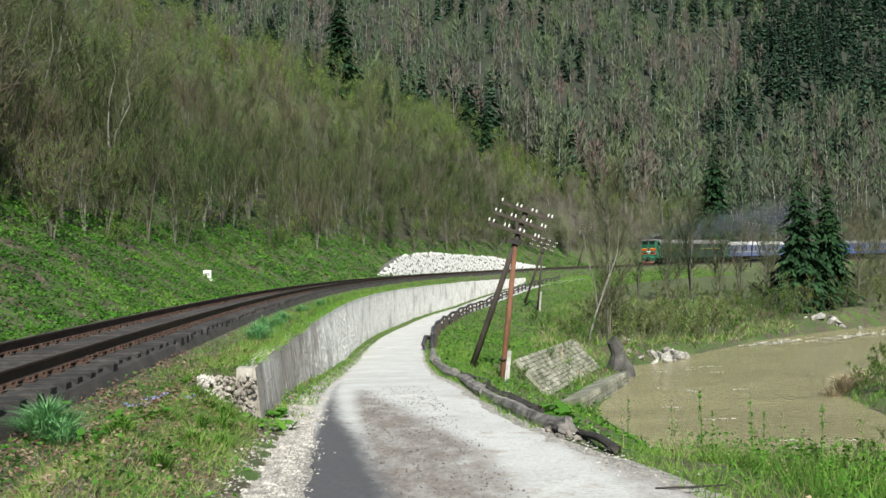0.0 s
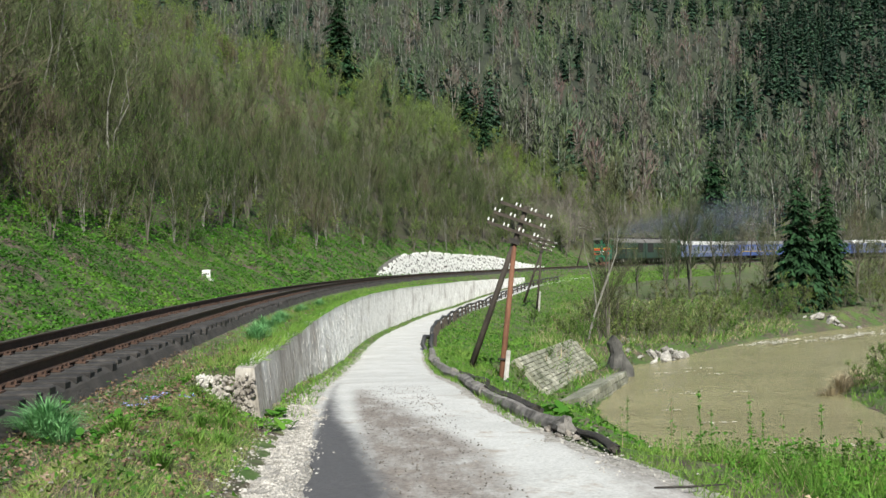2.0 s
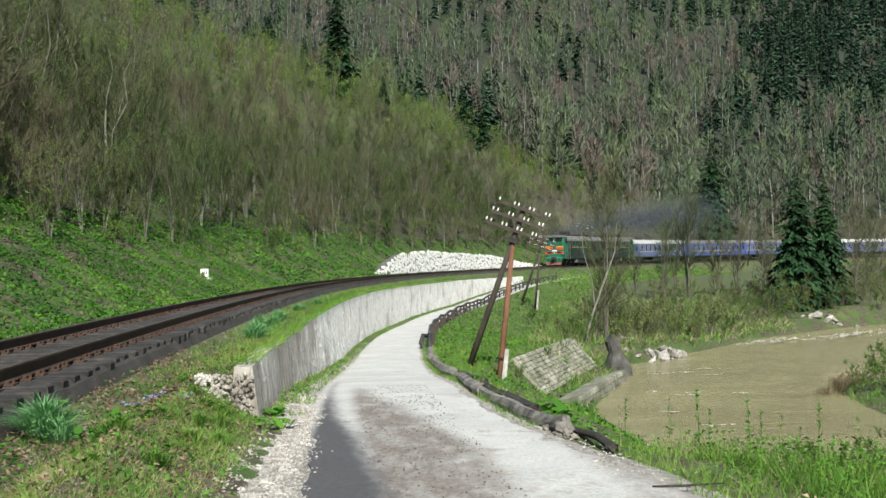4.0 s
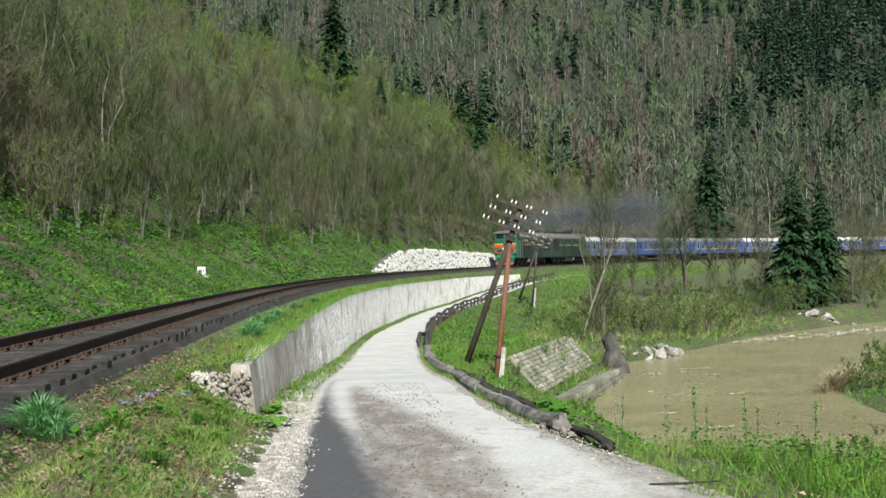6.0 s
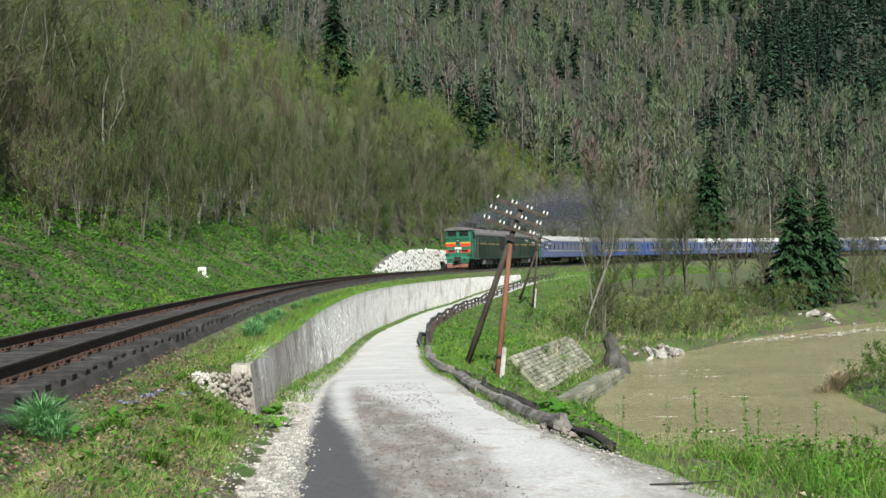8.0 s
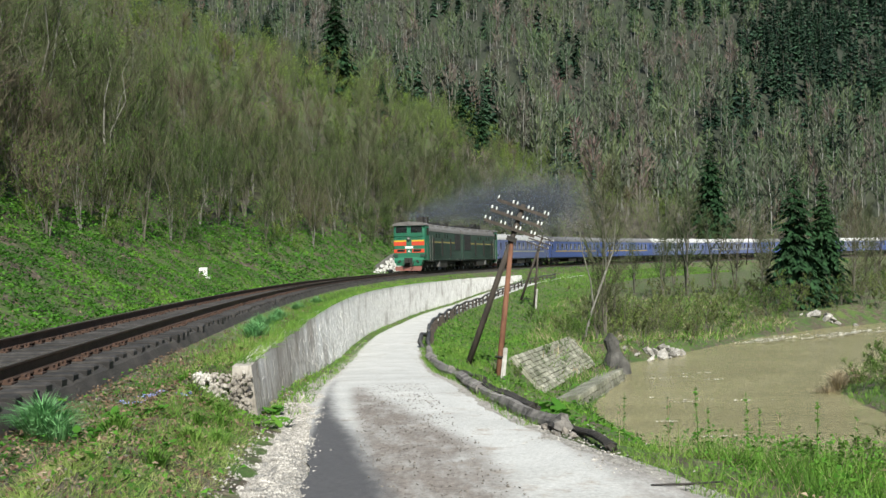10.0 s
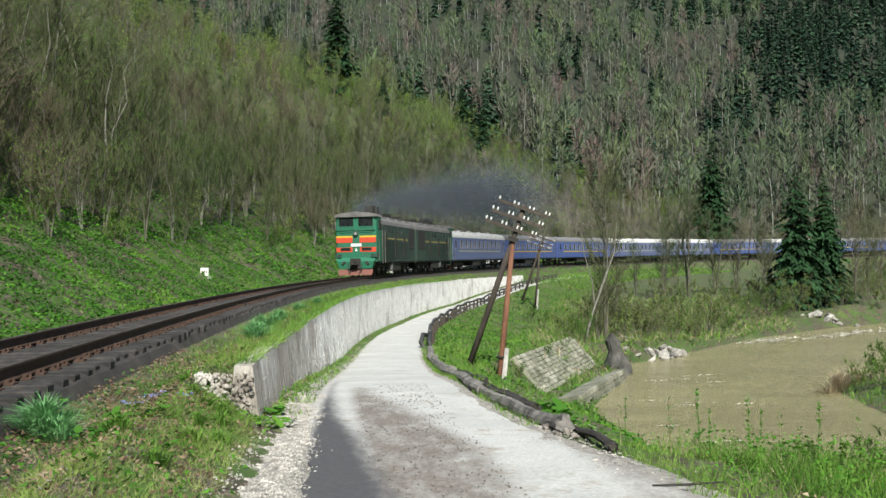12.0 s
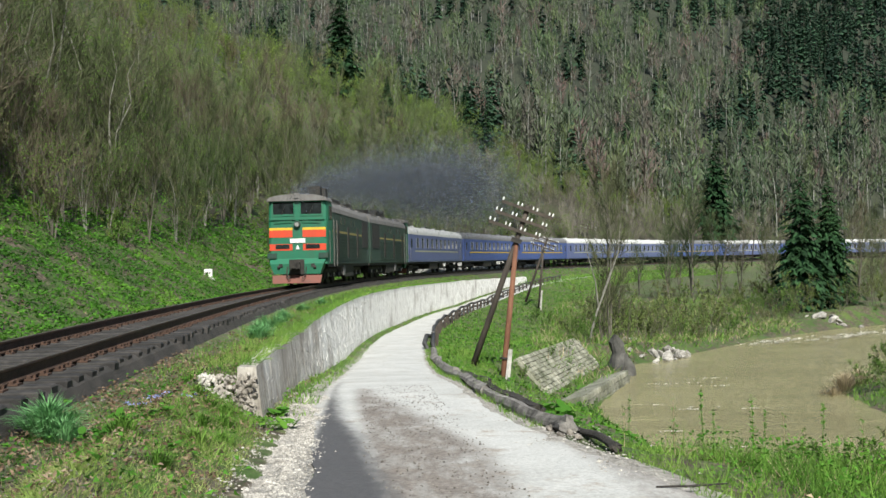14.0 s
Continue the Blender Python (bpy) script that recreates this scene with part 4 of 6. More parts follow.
def verge(s_lo, s_hi, o_lo, o_hi, count, height, width, seed, patchy=0.0, lean=0.5):
    r = np.random.default_rng(seed)
    s, o = r.uniform(s_lo, s_hi, count), r.uniform(o_lo, o_hi, count)
    x, y = track(s, o)
    keep = wobble(x, y, 0.45, seed) + r.normal(0, 0.4, count) > patchy
    s, o, x, y = s[keep], o[keep], x[keep], y[keep]
    return blades(x, y, ground_z(s, o), height * (0.6 + 0.5 * (wobble(x, y, 1.2, seed + 1.0) + 1)), width, r, lean)


def herbs(s_lo, s_hi, o_lo, o_hi, count, size, seed, patchy=0.0, lift=0.12):
    r = np.random.default_rng(seed)
    s, o = r.uniform(s_lo, s_hi, count), r.uniform(o_lo, o_hi, count)
    x, y = track(s, o)
    keep = wobble(x, y, 0.8, seed) + r.normal(0, 0.35, count) > patchy
    s, o, x, y = s[keep], o[keep], x[keep], y[keep]
    c = np.stack([x, y, ground_z(s, o) + lift * r.uniform(0, 1.2, len(x))], -1)
    return leaves(c, size, r, 0.5)


def stuff(name, pieces, mat, label, category):
    h = Heap()
    for p in pieces:
        h.many(p)
    return thing(name, h, mat, label, category, kind="stuff")


def wall_fringe(count, seed):
    """Grass and roots hanging over the top of the retaining wall."""
    r = np.random.default_rng(seed)
    s, o = r.uniform(-39.9, 45, count), r.uniform(3.4, 3.66, count)
    x, y = track(s, o)
    h = np.interp(s, _s, _h)
    base = np.stack([x, y, np.interp(s, [-41, -30, 0], [-0.36, -0.47, -0.5])], -1)
    out = r.uniform(-0.2, 1.1, count)
    way = unit(np.stack([np.cos(h) * out, -np.sin(h) * out, r.uniform(0.1, 1.0, count)], -1) + r.normal(0, 0.25, (count, 3)))
    return slivers(base, way, r.uniform(0.06, 0.2, count), 0.012 + 0.0003 * (s + 40), r)


M_HERB = leafy("spring_herbs", [(0.3, (0.036, 0.115, 0.013)), (0.5, (0.065, 0.185, 0.02)), (0.7, (0.13, 0.27, 0.035))], 0.35, 0.4, 0.3)
M_LITTER = leafy("dead_leaves", [(0.3, (0.06, 0.038, 0.024)), (0.5, (0.15, 0.1, 0.066)), (0.72, (0.32, 0.25, 0.18))], 3.0, 0.4, 0.05)
stuff("grass", [verge(-47, -37, 1.6, 3.95, 40000, 0.075, 0.008, 51, 0.8, 0.7), verge(-47, -37, 1.8, 3.8, 9000, 0.2, 0.009, 151, 0.9, 0.4), verge(-44, -38, 3.0, 3.7, 4000, 0.16, 0.008, 157, 0.1, 0.6), verge(-47, -41, 8.3, 10.6, 9000, 0.3, 0.01, 158, 0.1, 0.6), verge(-38, -12, 1.75, 3.45, 12000, 0.18, 0.014, 52, 0.25), verge(-12, 60, 1.9, 3.45, 9000, 0.2, 0.03, 53, 0.0),
                verge(-39.5, 60, 3.75, 4.25, 10000, 0.13, 0.025, 54, 0.1), verge(-47, -38, 7.3, 10.5, 22000, 0.11, 0.012, 55, -0.1, 0.7), verge(-47, -40, 8.2, 10.5, 8000, 0.26, 0.012, 155, 0.4, 0.4), verge(-41, -5, 6.72, 7.0, 7000, 0.13, 0.014, 156, 0.0), verge(-38, -5, 6.95, 9.5, 16000, 0.2, 0.02, 56, -0.2),
                verge(-20, 75, 7.2, 15, 30000, 0.26, 0.035, 57, -0.2), verge(75, 160, 2.5, 14, 15000, 0.4, 0.08, 58, -0.6), verge(-39.8, 40, 3.15, 3.5, 9000, 0.16, 0.018, 59, -0.2, 0.9), verge(-26, -3, 24.3, 32, 6000, 0.25, 0.04, 60, -0.4), wall_fringe(9000, 161)],
      M_GRASS, "fresh green spring grass on the verges", "grass")
stuff("herbs", [herbs(-45, 10, -9, -2.45, 60000, 0.058, 61, -0.3), herbs(-40, 60, -12.5, -6.3, 24000, 0.065, 68, -0.2, 0.9), herbs(10, 130, -9.5, -2.5, 32000, 0.115, 62, -0.4), herbs(-47, -36, 1.4, 4.0, 3500, 0.03, 63, 0.25, 0.08),
                herbs(-30, 70, 7.2, 14, 14000, 0.09, 64, -0.1), herbs(-47, -38, 7.8, 10.5, 5000, 0.018, 65, 0.1, 0.16), herbs(-46.5, -41, 8.3, 10.6, 5000, 0.026, 66, 0.15, 0.3), herbs(-46, -38, 1.5, 3.5, 2600, 0.02, 67, 0.45, 0.11)],
      M_HERB, "broad-leaved green spring herbs covering the bank", "herbs")
stuff("leaf_litter", [herbs(-46, -30, 1.45, 3.9, 12000, 0.014, 71, -0.2, 0.03), herbs(-44, -33, 1.45, 3.5, 6500, 0.024, 74, -0.3, 0.06), herbs(-47, -40.5, 1.8, 3.75, 3000, 0.022, 75, -0.1, 0.07), herbs(-47, -41, 8.0, 10.5, 1500, 0.02, 76, 0.2, 0.1), herbs(-40, 60, -8, -2.6, 6000, 0.05, 72, 0.35, 0.05), herbs(-32, -15, 1.6, 3.3, 2500, 0.035, 73, 0.0, 0.03)],
      M_LITTER, "brown dead leaves and stems on the ground", "leaf litter")


# ---------------------------------------------------------------- train
def paint(name, col, rough=0.45, dirt=0.35):
    """Vehicle paint with soot and streaks running down."""
    m, n, l, b = material(name, rough)
    vec = n.new("ShaderNodeTexCoord").outputs["Object"]
    streak = noise_of(n, l, 2.2, 6, 0.7, vec, (1, 2.5, 0.25))
    grime = noise_of(n, l, 9, 5, 0.7, vec)
    c = mixed(n, l, ramp(n, l, streak, [(0.42, (0, 0, 0)), (0.75, (dirt,) * 3)]), col, (0.07, 0.06, 0.05))
    c = mixed(n, l, 0.3, c, ramp(n, l, grime, [(0.3, (0.7,) * 3), (0.7, (1.15,) * 3)]), "MULTIPLY")
    l.new(c, b.inputs["Base Color"])
    l.new(ramp(n, l, grime, [(0.3, (rough,) * 3), (0.7, (min(rough + 0.25, 1),) * 3)]), b.inputs["Roughness"])
    bump(n, l, b, grime, 0.08, 0.01)
    return m


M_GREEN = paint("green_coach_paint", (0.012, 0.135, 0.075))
# the cab green again, darkened for flanks turned from the sun, with more grime
M_GREENSIDE = paint("sooty_shaded_green_paint", (0.017, 0.05, 0.037), 0.5, 0.65)
M_RED = paint("orange_red_paint", (0.55, 0.055, 0.02), 0.5, 0.2)
M_YELLOW = paint("yellow_paint", (0.62, 0.42, 0.03), 0.5, 0.25)
M_OCHRE = paint("dulled_yellow_paint", (0.3, 0.25, 0.08), 0.6, 0.5)
M_ROOF = paint("grey_roof_paint", (0.17, 0.165, 0.165), 0.6, 0.7)
M_PLOUGH = paint("faded_red_paint", (0.17, 0.062, 0.048), 0.7, 0.6)
M_BLUE = paint("blue_coach_paint", (0.11, 0.14, 0.29), 0.4, 0.35)
M_BLUE2 = paint("deeper_blue_coach_paint", (0.06, 0.1, 0.29), 0.4, 0.3)
M_ROOFWHITE = paint("pale_coach_roof", (0.6, 0.6, 0.6), 0.5, 0.3)
M_ROOFDARK = paint("dark_coach_roof", (0.17, 0.17, 0.18), 0.6, 0.4)
M_IRON = surface("grimy_iron", (0.012, 0.011, 0.01), (0.05, 0.045, 0.04), 4, 30, 0.7, 0.2, local=True)
M_SHUTTER = surface("black_shutters", (0.006, 0.006, 0.006), (0.02, 0.02, 0.02), 4, 30, 0.9, relief=0.0, local=True)
M_STEEL = surface("bare_steel", (0.25, 0.24, 0.23), (0.5, 0.48, 0.46), 6, 40, 0.4, 0.8, 0.1, local=True)
M_PLATE = surface("white_plate", (0.7, 0.7, 0.68), (0.85, 0.85, 0.83), 5, 40, 0.5, relief=0.0, local=True)
M_CREAM = paint("pale_cream_paint", (0.42, 0.42, 0.3), 0.5, 0.3)
M_CURTAIN = surface("pale_curtains", (0.2, 0.21, 0.25), (0.4, 0.41, 0.46), 2, 12, 0.9, relief=0.0, stretch=(1, 6, 1), local=True)


def glass_material():
    m, n, l, b = material("dark_window_glass", 0.06)
    l.new(ramp(n, l, noise_of(n, l, 3, 2, 0.5), [(0.3, (0.008, 0.01, 0.011)), (0.7, (0.025, 0.03, 0.032))]), b.inputs["Base Color"])
    return m


M_GLASS = glass_material()
M_LAMP = surface("lamp_glass", (0.2, 0.2, 0.2), (0.4, 0.4, 0.38), 8, 40, 0.15, relief=0.0, local=True)


def extrude(outline, y0, y1, closed=True, slot=0, heap=None):
    """An outline of (x, z) run along y, with end faces."""
    h = heap or Heap()
    k = len(outline)
    v = [(x, y0, z) for x, z in outline] + [(x, y1, z) for x, z in outline]
    f = [(i, (i + 1) % k, k + (i + 1) % k, k + i) for i in range(k if closed else k - 1)]
    if closed:
        f += [tuple(range(k))[::-1], tuple(range(k, 2 * k))]
    h.add(v, f, slot)
    return h


def cylinder(r, x0, x1, y, z, n=20, heap=None, slot=0):
    """A disc or drum along x."""
    h = heap or Heap()
    h.tube([(x0, y, z), (x1, y, z)], [r, r], n, slot, True)
    return h


def drum(p, q, r, n=12, heap=None):
    h = heap or Heap()
    h.tube([p, q], [r, r], n, 0, True)
    return h


def boxed(*boxes):
    h = Heap()
    for lo, hi in boxes:
        h.box(lo, hi)
    return h


WHEELSETS = []


def wheelset(parent, y, r, name="wheelset"):
    h = Heap()
    for sx in (-1, 1):
        h.tube([(sx * 0.73, 0, 0), (sx * 0.76, 0, 0), (sx * 0.87, 0, 0), (sx * 0.87, 0, 0)], [r + 0.02, r, r, 0.02], 22, 0, True)
        h.tube([(sx * 0.88, 0, 0), (sx * 1.05, 0, 0)], [0.13, 0.11], 10, 0, True)
        for a in range(4):
            c, s = math.cos(a * 1.571), math.sin(a * 1.571)
            h.box((sx * 0.875 - 0.012, c * r * 0.55 - 0.06, s * r * 0.55 - 0.06), (sx * 0.875 + 0.012, c * r * 0.55 + 0.06, s * r * 0.55 + 0.06))
    h.tube([(-0.8, 0, 0), (0.8, 0, 0)], [0.09, 0.09], 10)
    ob = part(name, h, M_IRON, parent)
    ob.location = (0, y, r)
    return ob


def loco_bogie(root, yc):
    h = Heap()
    for sx in (-1, 1):
        x = sx * 1.1
        h.box((x - 0.07, yc - 2.5, 0.62), (x + 0.07, yc + 2.5, 0.85))
        for k in (-1.85, 0, 1.85):
            h.box((x - 0.12, yc + k - 0.2, 0.35), (x + 0.12, yc + k + 0.2, 0.72))
            for e in (-0.42, 0.42):
                h.tube([(x, yc + k + e, 0.4), (x, yc + k + e, 0.95)], [0.09, 0.09], 8, 0, True)
        h.tube([(x * 1.05, yc - 2.2, 0.45), (x * 1.05, yc + 2.2, 0.45)], [0.035, 0.035], 6)
        h.box((x - 0.03, yc - 2.55, 0.3), (x + 0.05, yc - 2.4, 0.9))
    h.box((-1.0, yc - 0.3, 0.5), (1.0, yc + 0.3, 0.8))
    b = part("bogie", h, M_IRON, root)
    for k in (-1.85, 0, 1.85):
        WHEELSETS.append((wheelset(b, yc + k, 0.525), yc + k, 0.525))
    for sx in (-1, 1):
        for k in (-1.85, 0, 1.85):
            d = cylinder(0.11, sx * 1.22, sx * 1.27, yc + k, 0.53, 12)
            part("axle_cap", d, M_STEEL, b, "dull steel axle cap")
    return b


def locomotive():
    """One diesel section; the cab faces -y. Origin at rail level in the middle."""
    root = tagged(new("locomotive"), "green diesel locomotive section with orange-red and yellow cab stripes", "locomotive", "locomotive sections")
    y0, y1 = -8.15, 8.15
    # body sides behind the cab
    out = [(-1.58, 1.12), (1.58, 1.12), (1.58, 3.95), (-1.58, 3.95)]
    part("body", extrude(out, y0 + 1.6, y1), M_GREENSIDE, root, "soot-stained green body side, its shade put into the colour")
    # cab, slightly narrowed and rounded to the front
    cab = Heap()
    rings = []
    for y, w, zb in ((y0 + 1.6, 1.58, 1.12), (y0 + 0.25, 1.58, 1.12), (y0 + 0.06, 1.52, 1.12), (y0, 1.4, 1.14)):
        rings.append([(-w, y, zb), (w, y, zb), (w, y, 3.52), (w * 0.985, y + 0.06, 4.5), (-w * 0.985, y + 0.06, 4.5), (-w, y, 3.52)])
    v = np.array(rings).reshape(-1, 3)
    f = [(i * 6 + j, (i + 1) * 6 + j, (i + 1) * 6 + (j + 1) % 6, i * 6 + (j + 1) % 6) for i in range(3) for j in range(6)]
    f += [(18, 19, 20, 23), (23, 20, 21, 22)]
    cab.add(v, f)
    part("cab", cab, M_GREEN, root, "bright green cab front")
    # roof
    arc = [(1.6 * math.cos(a), 3.93 + 0.86 * math.sin(a) ** 0.8) for a in np.linspace(0.0, math.pi, 15)]
    part("roof", extrude(arc, y0 + 1.55, y1 - 0.05), M_ROOF, root, "grey sooty roof")
    arc = [(1.6 * math.cos(a), 4.46 + 0.36 * max(math.sin(a), 0) ** 0.7) for a in np.linspace(0.0, math.pi, 15)]
    part("cab_roof", extrude(arc, y0 - 0.12, y0 + 1.7), M_ROOF, root, "grey cab roof with a visor edge")
    part("horn_box", boxed(((-0.13, y0 - 0.17, 4.6), (0.13, y0 + 0.3, 4.86))), M_ROOF, root)
    # windscreens
    for sx in (-1, 1):
        h = boxed(((sx * 0.74 - 0.55, y0 + 0.015, 3.72), (sx * 0.74 + 0.55, y0 + 0.1, 4.4)))
        w = part("windscreen", h, M_GLASS, root, "dark windscreen pane")
        x = sx * 0.74
        fr = boxed(((x - 0.6, y0 - 0.02, 3.66), (x + 0.6, y0 + 0.06, 3.72)), ((x - 0.6, y0 - 0.0, 4.4), (x + 0.6, y0 + 0.09, 4.45)),
                   ((x - 0.6, y0 - 0.02, 3.72), (x - 0.55, y0 + 0.08, 4.4)), ((x + 0.55, y0 - 0.02, 3.72), (x + 0.6, y0 + 0.08, 4.4)))
        part("window_frame", fr, M_GREEN, w)
        wp = drum((x - 0.1, y0 - 0.03, 3.72), (x + 0.12, y0 - 0.0, 4.25), 0.012, 5)
        part("wiper", wp, M_IRON, w)
        part("sill", boxed(((sx * 0.77 - 0.68, y0 - 0.07, 3.46), (sx * 0.77 + 0.68, y0 + 0.03, 3.56))), M_GREEN, root)
        part("handrail", drum((sx * 0.25, y0 - 0.1, 3.4), (sx * 1.2, y0 - 0.1, 3.36), 0.018, 6), M_GREEN, root)
        part("yellow_stripe", boxed(((min(sx * 0.27, sx * 1.5), y0 - 0.008, 2.93), (max(sx * 0.27, sx * 1.5), y0 + 0.1, 3.06))), M_YELLOW, root, "yellow stripe")
        part("red_stripe", boxed(((min(sx * 0.27, sx * 1.5), y0 - 0.008, 2.55), (max(sx * 0.27, sx * 1.5), y0 + 0.1, 2.927))), M_RED, root, "orange-red stripe")
        part("lower_red_stripe", boxed(((min(sx * 0.28, sx * 1.5), y0 - 0.008, 1.86), (max(sx * 0.28, sx * 1.5), y0 + 0.1, 2.2))), M_RED, root, "orange-red stripe")
        part("marker_lamp", boxed(((sx * 0.8 - 0.37, y0 - 0.035, 1.96), (sx * 0.8 + 0.37, y0 + 0.02, 2.17))), M_GLASS, root, "dark marker lamp panel")
        part("step_box", boxed(((sx * 1.36 - 0.24, y0 - 0.12, 1.45), (sx * 1.36 + 0.24, y0 + 0.4, 1.72))), M_GREENSIDE, root)
        part("buffer_lamp", cylinder(0.09, sx * 0.95 - 0.07, sx * 0.95 + 0.07, y0 - 0.3, 0.98, 12), M_IRON, root)
        part("grab_rail", drum((sx * 1.62, y0 + 0.55, 1.2), (sx * 1.62, y0 + 0.55, 2.9), 0.02, 6), M_STEEL, root, "bare steel grab rail")
    lamp = part("headlamp", drum((0, y0 - 0.16, 3.24), (0, y0 + 0.05, 3.24), 0.17, 16), M_GREENSIDE, root)
    part("lens", drum((0, y0 - 0.18, 3.22), (0, y0 - 0.155, 3.22), 0.11, 14), M_LAMP, lamp, "clear headlamp lens")
    part("number_plate", boxed(((-0.4, y0 - 0.04, 2.26), (0.4, y0 + 0.02, 2.48))), M_PLATE, root, "white plate")
    emb = Heap()
    emb.add([(-0.1, y0 - 0.05, 1.92), (0.1, y0 - 0.05, 1.92), (0, y0 - 0.05, 2.16), (-0.1, y0 + 0.02, 1.92), (0.1, y0 + 0.02, 1.92), (0, y0 + 0.02, 2.16)],
            [(0, 1, 2), (0, 3, 4, 1), (1, 4, 5, 2), (2, 5, 3, 0)])
    part("emblem", emb, M_PLATE, root, "small white triangular emblem")
    # apron below the cab
    ap = Heap()
    ap.add([(-1.5, y0 + 0.02, 1.45), (1.5, y0 + 0.02, 1.45), (1.42, y0 - 0.32, 1.15), (-1.42, y0 - 0.32, 1.15), (-1.22, y0 - 0.28, 0.62), (1.22, y0 - 0.28, 0.62),
            (-1.5, y0 + 0.6, 1.45), (1.5, y0 + 0.6, 1.45), (-1.22, y0 + 0.3, 0.62), (1.22, y0 + 0.3, 0.62)],
           [(0, 1, 2, 3), (3, 2, 5, 4), (6, 0, 3, 4, 8), (1, 7, 9, 5, 2), (4, 5, 9, 8), (0, 6, 7, 1)])
    part("apron", ap, M_GREEN, root, "green buffer apron")
    cp = boxed(((-0.4, y0 - 0.36, 0.6), (0.4, y0 - 0.3, 1.38)), ((-0.2, y0 - 0.75, 0.86), (0.2, y0 - 0.3, 1.22)), ((-0.28, y0 - 0.85, 0.92), (0.05, y0 - 0.7, 1.2)),
               ((0.12, y0 - 0.8, 0.9), (0.26, y0 - 0.6, 1.16)))
    part("coupler", cp, M_IRON, root, "rusty knuckle coupler")
    for sx in (-1, 1):
        pts = [(sx * 0.5, y0 - 0.33, 1.0), (sx * 0.5, y0 - 0.5, 0.62), (sx * 0.36, y0 - 0.6, 0.36), (sx * 0.3, y0 - 0.55, 0.5)]
        h = Heap()
        h.tube(pts, [0.03] * 4, 6)
        part("brake_hose", h, M_IRON, root)
        part("apron_hole", boxed(((sx * 0.85 - 0.1, y0 - 0.335, 0.98), (sx * 0.85 + 0.1, y0 - 0.29, 1.16))), M_IRON, root)
    pl = Heap()
    pl.add([(-1.32, y0 - 0.25, 0.56), (1.32, y0 - 0.25, 0.56), (1.25, y0 - 0.5, 0.14), (-1.25, y0 - 0.5, 0.14), (-1.3, y0 - 0.12, 0.56), (1.3, y0 - 0.12, 0.56), (1.25, y0 - 0.36, 0.14), (-1.25, y0 - 0.36, 0.14)],
           [(0, 1, 2, 3), (0, 4, 5, 1), (3, 2, 6, 7), (4, 7, 6, 5), (0, 3, 7, 4), (1, 5, 6, 2)])
    part("track_plough", pl, M_PLOUGH, root, "faded red track plough")
    part("floor_frame", boxed(((-1.5, y0 + 0.5, 0.95), (1.5, y1, 1.115))), M_IRON, root)
    # side details, both flanks
    for sx in (-1, 1):
        def side(lo_y, hi_y, lo_z, hi_z, proud=0.02):
            a, b = sorted((sx * 1.56, sx * (1.58 + proud)))
            return ((a, lo_y, lo_z), (b, hi_y, hi_z))
        part("side_stripe", boxed(side(y0 + 1.65, y1 - 3.4, 2.84, 2.96, 0.012)), M_OCHRE, root, "dull yellow stripe along the side")
        part("cab_window", boxed(side(y0 + 0.75, y0 + 1.5, 3.5, 4.2, 0.01)), M_GLASS, root, "dark cab side window")
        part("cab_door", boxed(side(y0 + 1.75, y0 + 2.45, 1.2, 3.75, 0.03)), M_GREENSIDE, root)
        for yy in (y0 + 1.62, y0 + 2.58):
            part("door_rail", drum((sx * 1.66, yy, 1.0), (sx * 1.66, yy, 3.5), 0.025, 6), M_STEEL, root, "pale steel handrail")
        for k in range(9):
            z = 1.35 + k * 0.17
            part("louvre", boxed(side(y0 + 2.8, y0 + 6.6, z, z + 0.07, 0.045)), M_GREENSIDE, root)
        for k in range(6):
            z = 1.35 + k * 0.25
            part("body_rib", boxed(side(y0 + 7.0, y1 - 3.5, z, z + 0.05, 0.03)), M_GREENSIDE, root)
        for yy in (y0 + 3.1, y0 + 6.8, y0 + 10.6):
            part("filter_panel", boxed(side(yy, yy + 0.55, 1.5, 3.3, 0.05)), M_IRON, root, "dark louvred filter panel")
        part("radiator_shutter", boxed(side(y1 - 3.3, y1 - 0.75, 2.15, 3.85, 0.035)), M_SHUTTER, root, "dark radiator shutters")
        for yy in (y0 + 4.4, y0 + 5.6, y0 + 8.2, y0 + 9.4):
            part("porthole", boxed(side(yy, yy + 0.3, 3.35, 3.75, 0.025)), M_GLASS, root, "small dark window")
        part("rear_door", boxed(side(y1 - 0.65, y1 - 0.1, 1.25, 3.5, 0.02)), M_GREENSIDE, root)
        for k in range(4):
            yy = y0 + 3 + k * 3.2
            part("roof_hatch", boxed(((min(sx * 0.75, sx * 1.35), yy, 4.3), (max(sx * 0.75, sx * 1.35), yy + 1.9, 4.56))), M_ROOF, root)
        part("fuel_tank", boxed(((min(sx * 0.5, sx * 1.45), -1.7, 0.35), (max(sx * 0.5, sx * 1.45), 1.7, 0.95))), M_IRON, root)
        part("battery_box", boxed(((min(sx * 0.8, sx * 1.5), -2.4, 0.45), (max(sx * 0.8, sx * 1.5), -1.78, 1.05)), ), M_ROOF, root)
    part("exhaust_stack", boxed(((0.1, y0 + 4.3, 4.6), (0.75, y0 + 5.0, 5.42))), M_IRON, root, "black exhaust stack")
    part("exhaust_stack", boxed(((0.1, y0 + 2.3, 4.6), (0.8, y0 + 2.95, 5.38))), M_IRON, root, "black exhaust stack")
    part("roof_fan", drum((0, y1 - 3.2, 4.6), (0, y1 - 3.2, 4.98), 0.85, 18), M_IRON, root, "black roof fan housing")
